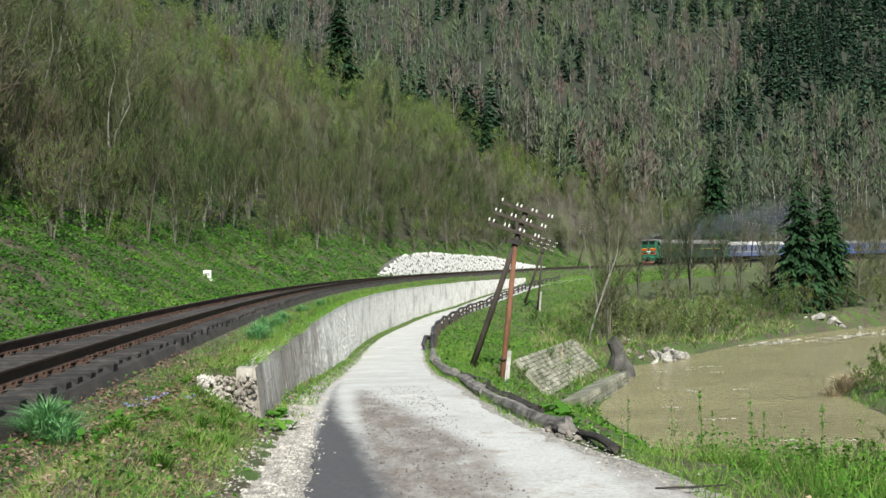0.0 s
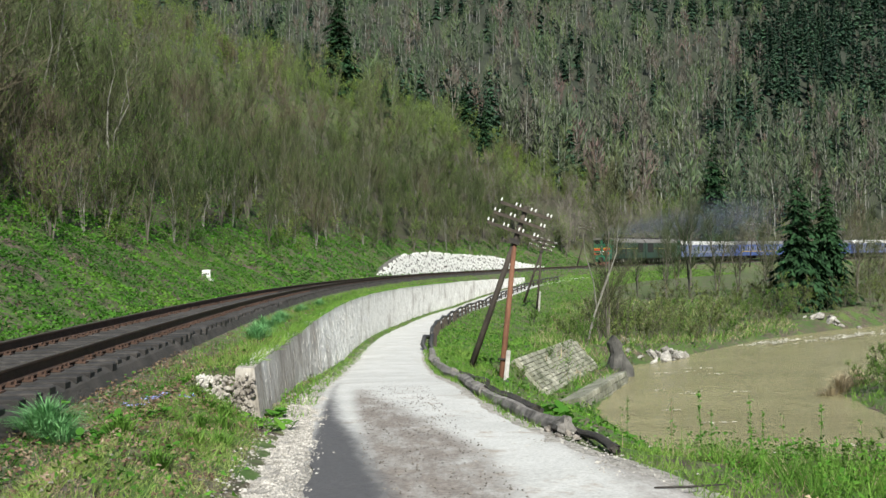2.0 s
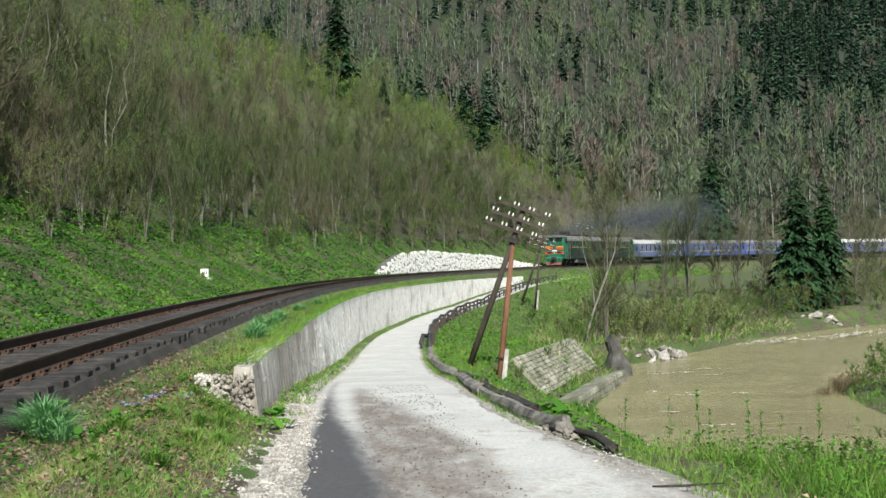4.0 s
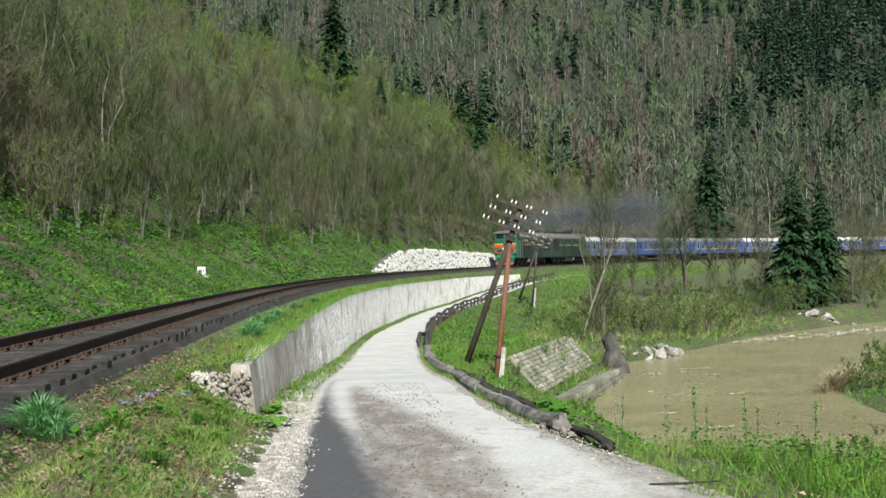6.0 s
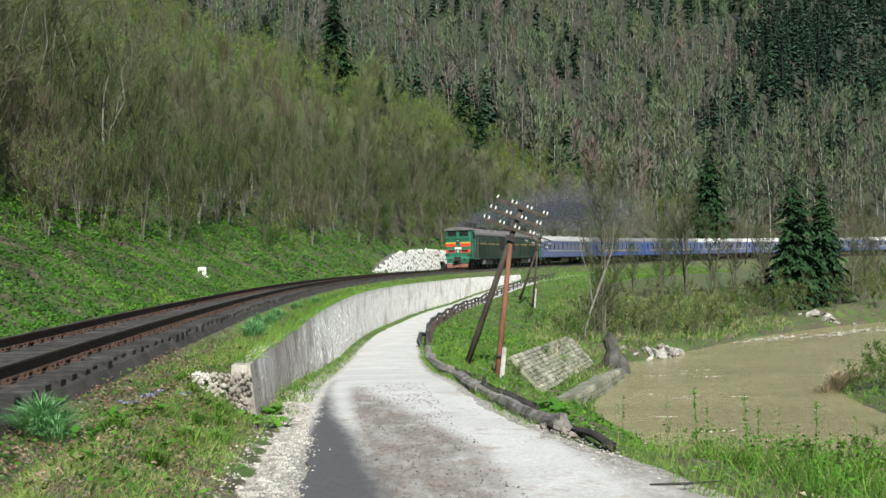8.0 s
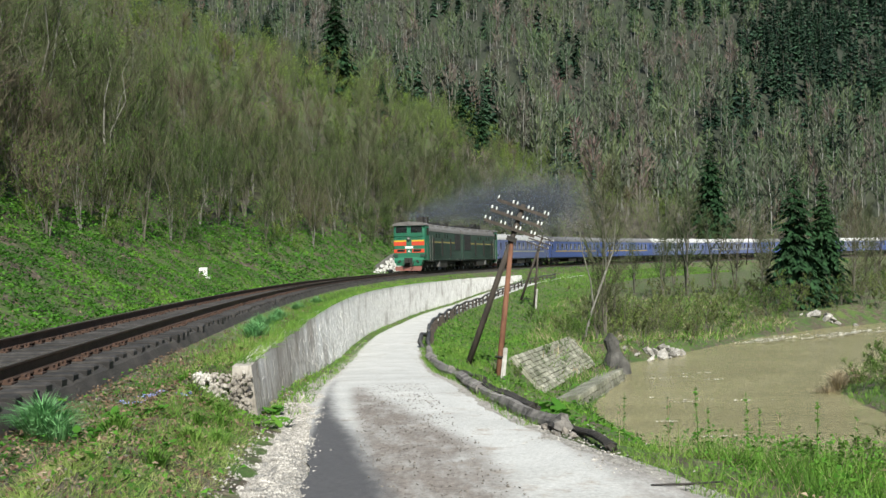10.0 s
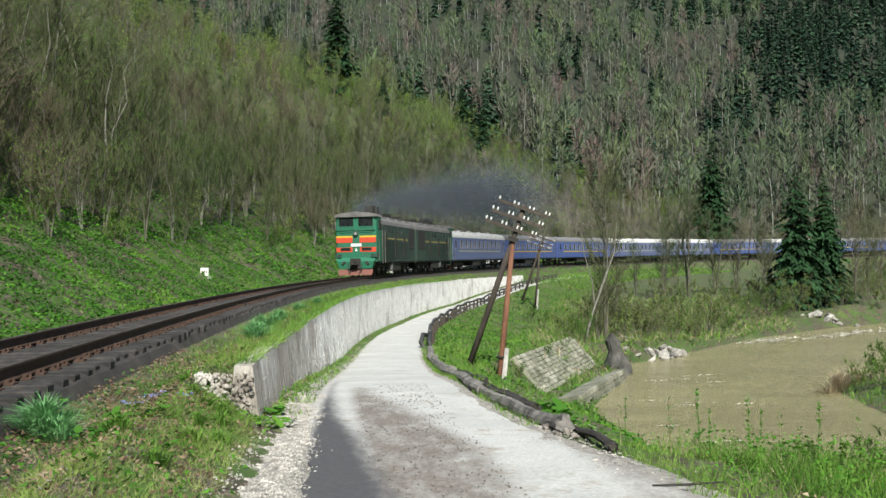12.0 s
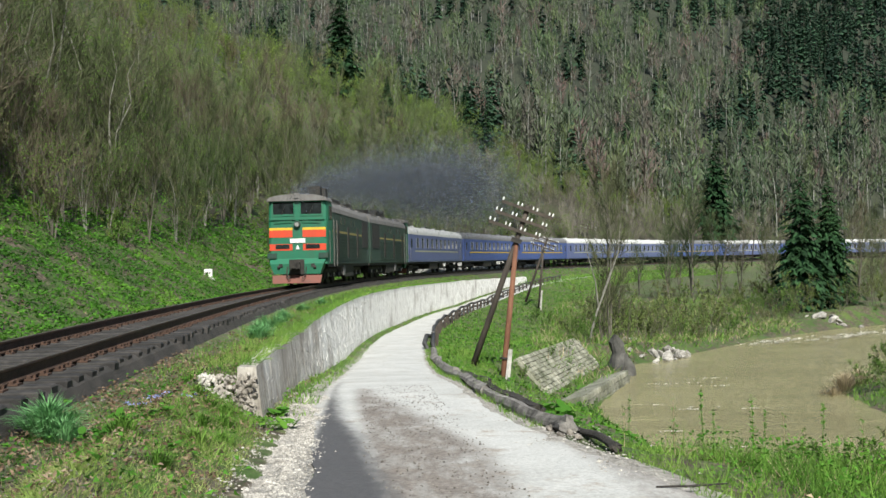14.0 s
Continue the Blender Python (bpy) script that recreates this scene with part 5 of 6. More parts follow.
    part("roof_silencer", boxed(((-0.7, -1.6, 4.6), (0.7, 1.6, 4.98))), M_IRON, root)
    part("gangway", boxed(((-0.6, y1, 1.2), (0.6, y1 + 0.33, 3.4))), M_IRON, root, "black bellows gangway")
    loco_bogie(root, -4.3)
    loco_bogie(root, 4.3)
    return root


def coach_window():
    f = boxed(((-0.01, -0.62, 0), (0.03, 0.62, 0.05)), ((-0.01, -0.62, 0.95), (0.03, 0.62, 1.0)), ((-0.01, -0.62, 0.05), (0.03, -0.56, 0.95)), ((-0.01, 0.56, 0.05), (0.03, 0.62, 0.95)),
              ((-0.01, -0.56, 0.66), (0.025, 0.56, 0.7)))
    g = boxed(((-0.02, -0.56, 0.05), (0.012, 0.56, 0.95)))
    c = boxed(((-0.02, -0.55, 0.06), (0.015, -0.3, 0.94)), ((-0.02, 0.3, 0.06), (0.015, 0.55, 0.94)))
    return f, g, c


def coach(blue, roof, stripe, label):
    """A long passenger coach. Origin at rail level in the middle."""
    root = tagged(new("passenger_coach"), label, "coach", "coaches of the train")
    hl = 11.85
    part("body", extrude([(-1.52, 1.12), (1.52, 1.12), (1.55, 1.3), (1.55, 3.55), (1.5, 3.62), (-1.5, 3.62), (-1.55, 3.55), (-1.55, 1.3)], -hl, hl), blue, root)
    arc = [(1.56 * math.cos(a), 3.56 + 0.81 * max(math.sin(a), 0) ** 0.75) for a in np.linspace(0, math.pi, 17)]
    rf = part("roof", extrude(arc, -hl - 0.02, hl + 0.02), roof, root)
    for k in range(5):
        part("roof_vent", drum((0, -9 + k * 4.5, 4.3), (0, -9 + k * 4.5, 4.5), 0.18, 8), roof, rf)
    part("underframe", boxed(((-1.4, -hl, 0.95), (1.4, hl, 1.115))), M_IRON, root)
    part("equipment_box", boxed(((-1.35, -3.2, 0.42), (1.35, 0.2, 0.95)), ((-1.2, 1.4, 0.5), (1.2, 3.4, 0.95))), M_IRON, root)
    frame_h, glass_h, curt_h = coach_window()
    meshes = [h.mesh(nm, [mt]) for h, nm, mt in ((glass_h, "window", M_GLASS), (frame_h, "window_frame", blue), (curt_h, "curtain", M_CURTAIN))]
    for sx in (-1, 1):
        for k in range(10):
            yy = -8.6 + k * 1.91
            w = new("window", meshes[0])
            w.parent = root
            w.matrix_basis = Matrix.Translation((sx * 1.55, yy, 2.3)) @ Euler((0, 0, 0 if sx > 0 else math.pi)).to_matrix().to_4x4()
            for nm, me in (("window_frame", meshes[1]), ("curtain", meshes[2])):
                c = new(nm, me)
                c.parent = w
                if nm == "curtain":
                    c["label"] = "pale curtain behind glass"

        def side(lo_y, hi_y, lo_z, hi_z, proud=0.015):
            a, b = sorted((sx * 1.53, sx * (1.55 + proud)))
            return ((a, lo_y, lo_z), (b, hi_y, hi_z))
        part("stripe", boxed(side(-9.6, 9.4, 2.02, 2.14)), stripe, root, "pale yellow stripe under the windows")
        for yy in (-11.3, 10.4):
            d = part("door", boxed(side(yy, yy + 0.85, 1.2, 3.35, 0.02)), blue, root)
            part("door_window", boxed(side(yy + 0.2, yy + 0.65, 2.35, 3.15, 0.03)), M_GLASS, d, "dark door window")
            part("door_rail", drum((sx * 1.6, yy - 0.05, 1.2), (sx * 1.6, yy - 0.05, 2.4), 0.02, 5), M_STEEL, d, "pale steel handrail")
            part("step", boxed(((min(sx * 1.2, sx * 1.5), yy + 0.1, 0.45), (max(sx * 1.2, sx * 1.5), yy + 0.75, 0.5)), ((min(sx * 1.3, sx * 1.5), yy + 0.1, 0.78), (max(sx * 1.3, sx * 1.5), yy + 0.75, 0.83))), M_IRON, root)
    for e in (-1, 1):
        part("gangway", boxed(((-0.65, min(e * hl, e * (hl + 0.4)), 1.2), (0.65, max(e * hl, e * (hl + 0.4)), 3.4))), M_IRON, root, "black bellows gangway")
        part("coupler", boxed(((-0.15, min(e * hl, e * (hl + 0.4)), 0.9), (0.15, max(e * hl, e * (hl + 0.4)), 1.15))), M_IRON, root)
        h = Heap()
        yc = e * 8.5
        for sx in (-1, 1):
            x = sx * 1.05
            h.box((x - 0.08, yc - 1.8, 0.55), (x + 0.08, yc + 1.8, 0.75))
            for k in (-1.2, 1.2):
                h.box((x - 0.12, yc + k - 0.17, 0.32), (x + 0.14, yc + k + 0.17, 0.62))
            for k in (-0.35, 0.35):
                h.tube([(x, yc + k, 0.4), (x, yc + k, 0.92)], [0.11, 0.11], 8, 0, True)
        b = part("bogie", h, M_IRON, root)
        for k in (-1.2, 1.2):
            wheelset(b, yc + k, 0.475)
    return root


def vehicle_pose(s_front, length):
    """Pose of a vehicle whose front stands at s_front: origin at rail level in the middle, +y to its tail."""
    a, b = s_front + length * 0.2, s_front + length * 0.8
    pa, pb = Vector(on_track(a)), Vector(on_track(b))
    d = pb - pa
    return Matrix.Translation((pa + pb) / 2) @ Euler((math.atan2(d.z, math.hypot(d.x, d.y)), 0, -math.atan2(d.x, d.y))).to_matrix().to_4x4()


TRAIN = []
front = locomotive()
rear = copy_thing(front, Matrix.Identity(4))
rear["label"] = "green diesel locomotive section coupled back to back, soot-stained, flanks coloured as in shade"
TRAIN += [(front, 0.0, 16.97, False), (rear, 16.97, 16.97, True)]
WHEELS = [(w, y, r, 1) for w, y, r in WHEELSETS]
rear_wheels = [o for o in rear.children_recursive if o.name.startswith("wheelset")]
WHEELS += [(o, o.location.y, 0.525, -1) for o in rear_wheels]
c1 = coach(M_BLUE, M_ROOFWHITE, M_CREAM, "blue passenger coach with a whitish roof and curtained windows")
c2 = coach(M_BLUE2, M_ROOFDARK, M_YELLOW, "deep blue passenger coach with a yellow stripe and dark roof")
coaches = [c1, c2, copy_thing(c2, Matrix.Identity(4))] + [copy_thing((c1, c2)[k % 2], Matrix.Identity(4)) for k in (0, 0, 1, 0, 1, 0, 0)]
c4 = coach(M_BLUE2, M_ROOFWHITE, M_YELLOW, "blue passenger coach with a yellow stripe and pale roof")
back = 33.94
for c in coaches:
    TRAIN.append((c, back, 24.54, False))
    back += 24.54
TRAIN.append((c4, back, 24.54, False))

# ---------------------------------------------------------------- smoke
def smoke_material():
    """Flakes of thin smoke that let most of the light pass."""
    m, n, l, b = material("diesel_smoke", 1.0)
    l.new(ramp(n, l, noise_of(n, l, 0.5, 3, 0.6), [(0.3, (0.085, 0.1, 0.125)), (0.7, (0.13, 0.148, 0.175))]), b.inputs["Base Color"])
    b.inputs["Specular IOR Level"].default_value = 0.0
    clear, mx = n.new("ShaderNodeBsdfTransparent"), n.new("ShaderNodeMixShader")
    mx.inputs[0].default_value = 0.14
    l.new(clear.outputs[0], mx.inputs[1])
    l.new(b.outputs[0], mx.inputs[2])
    l.new(mx.outputs[0], n["Material Output"].inputs[0])
    return m


M_SMOKE = smoke_material()
PUFFS = []
r = np.random.default_rng(77)
for k in range(22):
    trail = 2.5 + k * 2.9
    rad = 0.5 + 0.17 * k
    n = int(4300 * (0.6 + 0.06 * min(k, 12)))
    pts = r.normal(0, 1, (n, 3)) * (rad * 0.7, rad * 1.1 + 1.2, rad * 0.62)
    h = Heap()
    h.many(leaves(pts, 0.066 + 0.005 * k, r))
    ob = thing("smoke_puff", h, M_SMOKE, "thin dark grey puff of diesel smoke trailing over the train", "smoke", "puffs of smoke")
    PUFFS.append((ob, trail, 5.1 + 1.1 * (1 - math.exp(-k / 4)) + 0.16 * k, 0.13 * k, r.uniform(0, 6.28)))


# ---------------------------------------------------------------- small solids
def rock_heap(seed, flat=0.7):
    bm = bmesh.new()
    bmesh.ops.create_icosphere(bm, subdivisions=1, radius=1.0)
    r = np.random.default_rng(seed)
    for v in bm.verts:
        v.co *= r.uniform(0.7, 1.15)
        v.co.z *= flat
    bm.verts.ensure_lookup_table()
    h = Heap()
    h.add([tuple(v.co) for v in bm.verts], [tuple(v.index for v in f.verts) for f in bm.faces])
    bm.free()
    return h


OCTA_V = np.array([(1, 0, 0), (0, 1, 0), (-1, 0, 0), (0, -1, 0), (0, 0, 1), (0, 0, -1)], float)
OCTA_F = np.array([(0, 1, 4), (1, 2, 4), (2, 3, 4), (3, 0, 4), (1, 0, 5), (2, 1, 5), (3, 2, 5), (0, 3, 5)])


def pebbles(name, s, o, size, mat, label, category, seed, lift=0.0, level=None):
    """Many small angular stones joined into one object."""
    r = np.random.default_rng(seed)
    n = len(s)
    x, y = track(s, o)
    z = (ground_z(s, o) if level is None else level(s, o)) + lift
    v = OCTA_V[None] * r.uniform(0.55, 1.3, (n, 6, 1)) * (size * r.uniform(0.4, 1.4, n))[:, None, None]
    a = r.uniform(0, 6.28, n)
    c, q = np.cos(a)[:, None], np.sin(a)[:, None]
    vx, vy = v[..., 0] * c - v[..., 1] * q, v[..., 0] * q + v[..., 1] * c
    v = np.stack([vx + x[:, None], vy + y[:, None], v[..., 2] * 0.7 + z[:, None]], -1)
    h = Heap()
    h.v, h.count = [v.reshape(-1, 3)], n * 6
    h.f = [tuple(t) for t in (OCTA_F[None] + np.arange(n)[:, None, None] * 6).reshape(-1, 3).tolist()]
    h.m = [0] * len(h.f)
    return thing(name, h, mat, label, category, kind="stuff")


def uni(lo, hi, n, seed):
    return np.random.default_rng(seed).uniform(lo, hi, n)


M_PALEGRAVEL = surface("pale_gravel", (0.17, 0.158, 0.142), (0.5, 0.475, 0.44), 8, 60, 0.9, spread=0.4)
s = np.concatenate([uni(-47, -36, 13000, 1), uni(-36, -5, 2500, 2), uni(-47, -8, 5000, 3)])
o = np.concatenate([4.14 + np.random.default_rng(4).normal(0, 0.14, 13000), uni(3.95, 4.35, 2500, 5), 6.98 + np.random.default_rng(6).normal(0, 0.22, 5000)])
pebbles("gravel", s, o, 0.0145, M_PALEGRAVEL, "pale angular gravel along the road edges", "gravel", 7, 0.014, lambda s, o: np.maximum(ground_z(s, o), road_z(s) - 0.03))
s, o = uni(-47, -34, 1500, 8), uni(4.9, 6.1, 1500, 9)
pebbles("grit", s, o, 0.010, M_GRAVEL, "loose grit on the crown of the road", "gravel", 10, 0.035, lambda s, o: road_z(s))
s, o = uni(-47, -24, 6000, 11), uni(-1.9, 1.3, 6000, 12)
pebbles("ballast_stones", s, o, 0.024, M_BALLAST, "sooty broken ballast stones between the sleepers", "ballast", 13, 0.0, lambda s, o: rail_z(s) - 0.27 - 0.35 * np.clip(o - 1.35, 0, 1))
s, o = uni(-46, -22, 2600, 14), uni(1.5, 3.3, 2600, 15)
pebbles("rubble", s, o, 0.018, M_GRAVEL, "grey-brown rubble on the slope below the track", "gravel", 16)

# ---------------------------------------------------------------- sleepers
M_CHAIR = surface("rusty_fastening", (0.045, 0.027, 0.02), (0.11, 0.062, 0.044), 12, 50, 0.9, 0.2)
tie_mesh = block(2.75, 0.25, 0.17, 0.025, 2, 0.008).mesh("sleeper", [M_TIE])
chair = Heap()
chair.box((-0.19, -0.09, 0), (0.19, 0.09, 0.025))
for sx in (-1, 1):
    chair.box((sx * 0.11 - 0.025, -0.07, 0.02), (sx * 0.11 + 0.025, 0.07, 0.06))
    chair.tube([(sx * 0.15, 0.03, 0.02), (sx * 0.15, 0.03, 0.07)], [0.018, 0.018], 6, 0, True)
chair_mesh = chair.mesh("tie_plate", [M_CHAIR])
r = np.random.default_rng(5)
for k in range(90):
    s = -52 + k * 0.56
    ob = tagged(new("sleeper", tie_mesh), "black tarred wooden sleeper bedded in ballast", "sleeper", "sleepers of the track")
    x, y = track(s, r.normal(0, 0.03))
    ob.matrix_basis = pose(float(x), float(y), float(rail_z(s)) - 0.372 + r.normal(0, 0.006), 0, 0, heading(s) + r.normal(0, 0.8))
    for sx in (-1, 1):
        c = new("tie_plate", chair_mesh)
        c.parent = ob
        c.location = (sx * 0.797, 0, 0.168)
h = Heap()
for k in range(560):
    s = -52 + (90 + k) * 0.56
    h.box((-1.375, -0.12, -0.35), (1.375, 0.12, -0.2), 0, Matrix.Translation(on_track(s)) @ Matrix.Rotation(radians(heading(s)), 4, "Z"))
thing("sleepers", h, M_TIE, "tarred sleepers of the far track", "sleeper", kind="stuff")


# ---------------------------------------------------------------- telegraph poles
M_POLE = surface("tarred_pole", (0.025, 0.02, 0.017), (0.085, 0.068, 0.055), 3, 25, 0.85, stretch=(1, 1, 0.15))
M_RUSTPOLE = surface("red_brown_pole", (0.1, 0.042, 0.024), (0.22, 0.1, 0.056), 3, 25, 0.85, stretch=(1, 1, 0.15))
M_CONCRETE = surface("grey_concrete", (0.3, 0.29, 0.27), (0.55, 0.53, 0.5), 3, 30, 0.9)
M_PORCELAIN = surface("white_porcelain", (0.72, 0.73, 0.72), (0.86, 0.87, 0.86), 8, 40, 0.2, relief=0.0)
ins = Heap()
ins.tube([(0, 0, 0), (0, 0, 0.012), (0, 0, 0.045), (0, 0, 0.065), (0, 0, 0.11), (0, 0, 0.14)], [0.01, 0.036, 0.026, 0.034, 0.024, 0.01], 9, 0, True)
INSULATOR = ins.mesh("insulator", [M_PORCELAIN], True)


def telegraph_pole(base, brace, top, arm, rows, mat, mat_brace, stub, yaw=0.0):
    root = tagged(new("telegraph_pole"), "leaning braced wooden telegraph pole with white insulators", "telegraph pole", "telegraph poles")
    base, brace, top = Vector(base), Vector(brace), Vector(top)
    axis = (top - base).normalized()
    h = Heap()
    h.tube([base - axis * 0.6, base.lerp(top, 0.5), top + axis * 0.12], [0.13, 0.115, 0.095], 10, 0, True)
    part("pole", h, mat, root, smooth=True)
    joint = base.lerp(top, 0.8)
    h = Heap()
    low = (brace - joint).normalized()
    h.tube([brace + low * 0.6, brace.lerp(joint, 0.5), joint], [0.12, 0.11, 0.09], 10, 0, True)
    part("brace", h, mat_brace, root, "red-brown wooden brace" if mat_brace is M_RUSTPOLE else "", smooth=True)
    h = Heap()
    m = Matrix.Translation(joint) @ (axis.to_track_quat("Z", "Y")).to_matrix().to_4x4()
    h.box((-0.2, -0.2, -0.12), (0.2, 0.2, 0.06), 0, m)
    part("iron_band", h, M_IRON, root)
    if stub:
        h = Heap()
        p = brace + Vector((0.16, -0.12, 0))
        h.tube([p + low * 0.6, p - low * 1.45], [0.11, 0.09], 6, 0, True)
        st = part("concrete_stub", h, M_CONCRETE, root, "pale concrete footing post")
        for k in (0.35, 1.1):
            q = brace - low * k
            hb = Heap()
            hb.tube([q - low * 0.03, q + low * 0.03], [0.2, 0.2], 10, 0, True)
            part("wire_binding", hb, M_IRON, st)
    side = Vector((math.cos(yaw), math.sin(yaw), 0))
    side = (side - axis * side.dot(axis)).normalized()
    for k in range(rows):
        c = top - axis * (0.05 + 0.44 * k) + Vector((0, -0.13, 0))
        h = Heap()
        rot = Matrix((side, axis.cross(side), axis)).transposed().to_4x4()
        shift = -0.12 * k
        h.box((-arm / 2 + shift, -0.055, -0.06), (arm / 2 + shift, 0.055, 0.06), 0, Matrix.Translation(c) @ rot)
        a = part("crossarm", h, mat, root)
        for f in ((0.01, 0.3, 0.38, 0.6, 0.68, 0.92, 0.99) if k == 0 else (0.01, 0.1, 0.32, 0.4, 0.62, 0.7, 0.92, 0.99)):
            i = new("insulator", INSULATOR)
            i.parent = a
            i["label"] = "white porcelain insulator"
            i.matrix_basis = Matrix.Translation(c + side * (arm * (f - 0.5) + shift) + axis * 0.05) @ rot
    return root


telegraph_pole((1.05, 38.2, -2.95), (2.07, 37.0, -3.75), (3.24, 38.0, 3.0), 2.05, 3, M_POLE, M_RUSTPOLE, True)
telegraph_pole((8.35, 100.0, -2.2), (9.5, 100.0, -3.1), (10.45, 100.0, 3.55), 2.4, 3, M_POLE, M_POLE, True)
telegraph_pole((22.4, 165.0, 0.6), (25.5, 164.0, 0.6), (24.3, 165.0, 7.4), 2.6, 2, M_POLE, M_POLE, False)
telegraph_pole((66.0, 212.0, 0.6), (68.5, 211.0, 0.6), (67.0, 212.0, 9.4), 2.6, 2, M_POLE, M_POLE, False)

# ---------------------------------------------------------------- road guard and logs
M_LOG = surface("charred_log", (0.05, 0.047, 0.045), (0.32, 0.3, 0.28), 2.5, 18, 0.9, relief=0.9, dist=0.04)
M_BLACKLOG = surface("burnt_log", (0.012, 0.011, 0.01), (0.06, 0.052, 0.045), 3, 22, 0.9, relief=0.9, dist=0.05)
M_BEAM = surface("weathered_guard_pipe", (0.02, 0.02, 0.02), (0.1, 0.1, 0.1), 2, 25, 0.6, 0.3)


def edge_o(s):
    return float(np.interp(s, [-50, -41, -37, -30, -16, -8, 20, 42, 62, 90], [7.7, 7.05, 6.85, 6.95, 7.0, 7.08, 7.0, 6.75, 6.45, 5.9]))


def log(s0, s1, do0, do1, rad, mat, seed, label):
    """A rough log: uneven faceted sides, slightly bent, with broken ends and a knot."""
    r = np.random.default_rng(seed)
    n, k = 26, 11
    h = Heap()
    ring, pts = [], []
    knobs = r.uniform(0.82, 1.12, k)
    for i, q in enumerate(np.linspace(0, 1, n)):
        s = s0 + (s1 - s0) * q
        o = edge_o(s) + do0 + (do1 - do0) * q + 0.02 * math.sin(q * 9 + seed)
        x, y = track(s, o)
        z = max(float(road_z(s)), float(ground_z(s, o))) + rad * 0.7 + 0.012 * math.sin(q * 13 + seed)
        hh = np.interp(s, _s, _h)
        rr = rad * (1.08 - 0.2 * q) * knobs * r.uniform(0.93, 1.07, k)
        a = np.arange(k) * 2 * np.pi / k + q * 0.6
        c = rr * np.cos(a)
        ring.append(np.stack([x + c * math.cos(hh), y - c * math.sin(hh), z + rr * np.sin(a)], -1) + (r.normal(0, 0.02, (k, 3)) if i in (0, n - 1) else 0))
        pts.append(np.array((float(x), float(y), z)))
    f = [(i * k + j, i * k + (j + 1) % k, (i + 1) * k + (j + 1) % k, (i + 1) * k + j) for i in range(n - 1) for j in range(k)]
    h.add(np.concatenate(ring), f + [tuple(range(k))[::-1], tuple((n - 1) * k + j for j in range(k))])
    p = pts[int(r.integers(5, 20))]
    h.tube([p, p + (-rad * 0.4, 0, rad * 1.05)], [rad * 0.24, rad * 0.16], 6, 0, True)
    return thing("log", h, mat, label, "log", "logs along the road edge")


GREY_LOG, BLACK_LOG = "thick grey weathered log lying along the road edge", "charred black log behind the road edge"
log(-41.6, -36.4, 0.02, 0.0, 0.085, M_LOG, 1, GREY_LOG)
log(-36.6, -29.0, -0.02, 0.02, 0.1, M_LOG, 2, GREY_LOG)
log(-29.2, -19.5, 0.02, 0.02, 0.13, M_LOG, 3, GREY_LOG)
log(-19.7, -11.5, 0.0, 0.02, 0.14, M_LOG, 7, GREY_LOG)
log(-39.4, -34.2, 0.24, 0.2, 0.075, M_BLACKLOG, 4, BLACK_LOG)
log(-42.8, -39.9, 0.16, 0.2, 0.045, M_BLACKLOG, 5, BLACK_LOG)
log(-34.6, -27.5, 0.26, 0.3, 0.08, M_BLACKLOG, 6, BLACK_LOG)
stones_r = np.random.default_rng(28)
for k in range(9):
    s_, size_ = -41.9 + 0.1 * k, stones_r.uniform(0.03, 0.07)
    x, y = track(s_, edge_o(s_) + stones_r.uniform(-0.12, 0.05))
    ob = tagged(new("rock", rock_heap(140 + k).mesh("rock", [M_GRAVEL])), "broken grey stone beside the log end", "rock", "stones by the log")
    ob.matrix_basis = pose(float(x), float(y), float(road_z(s_)) + size_ * 0.3, k * 40, 0, k * 77) @ Matrix.Diagonal((size_, size_, size_ * 0.8, 1))

guard = tagged(new("guard_rail"), "battered dark pipe guard rail on short posts along the road edge", "guard rail")
for z in (0.3, 0.62):
    h = Heap()
    ss = np.arange(-8, 90, 1.0)
    pts = []
    r = np.random.default_rng(int(z * 100))
    for s in ss:
        x, y = track(s, edge_o(s))
        pts.append((float(x), float(y), float(road_z(s)) + z + 0.05 * math.sin(s * 0.9 + z * 5) + r.normal(0, 0.02)))
    h.tube(pts, [0.09] * len(pts), 8, 0, True)
    part("rail", h, M_BEAM, guard, smooth=True)
post_mesh = block(0.15, 0.15, 0.95, 0.03, 4, 0.01).mesh("post", [M_POLE])
for k in range(40):
    s = -7.5 + k * 2.45
    x, y = track(s, edge_o(s) + 0.12)
    p = new("post", post_mesh)
    p.parent = guard
    p.matrix_basis = pose(float(x), float(y), float(road_z(s)) - 0.3, math.sin(k * 2.1) * 5, math.cos(k * 1.7) * 4, heading(s))
end = Heap()
x, y = track(-8.3, 7.0)
end.tube([(x, y, -2.2), (x - 0.22, y - 0.3, -2.15), (x - 0.3, y - 0.8, -2.45), (x - 0.12, y - 1.2, -2.75)], [0.09, 0.1, 0.11, 0.09], 8, 0, True)
end.tube([(x + 0.1, y - 0.2, -2.1), (x + 0.05, y - 0.9, -2.4), (x + 0.15, y - 1.5, -2.8)], [0.08, 0.09, 0.08], 8, 0, True)
part("bent_end", end, M_BEAM, guard, "bent end of the guard rail", smooth=True)


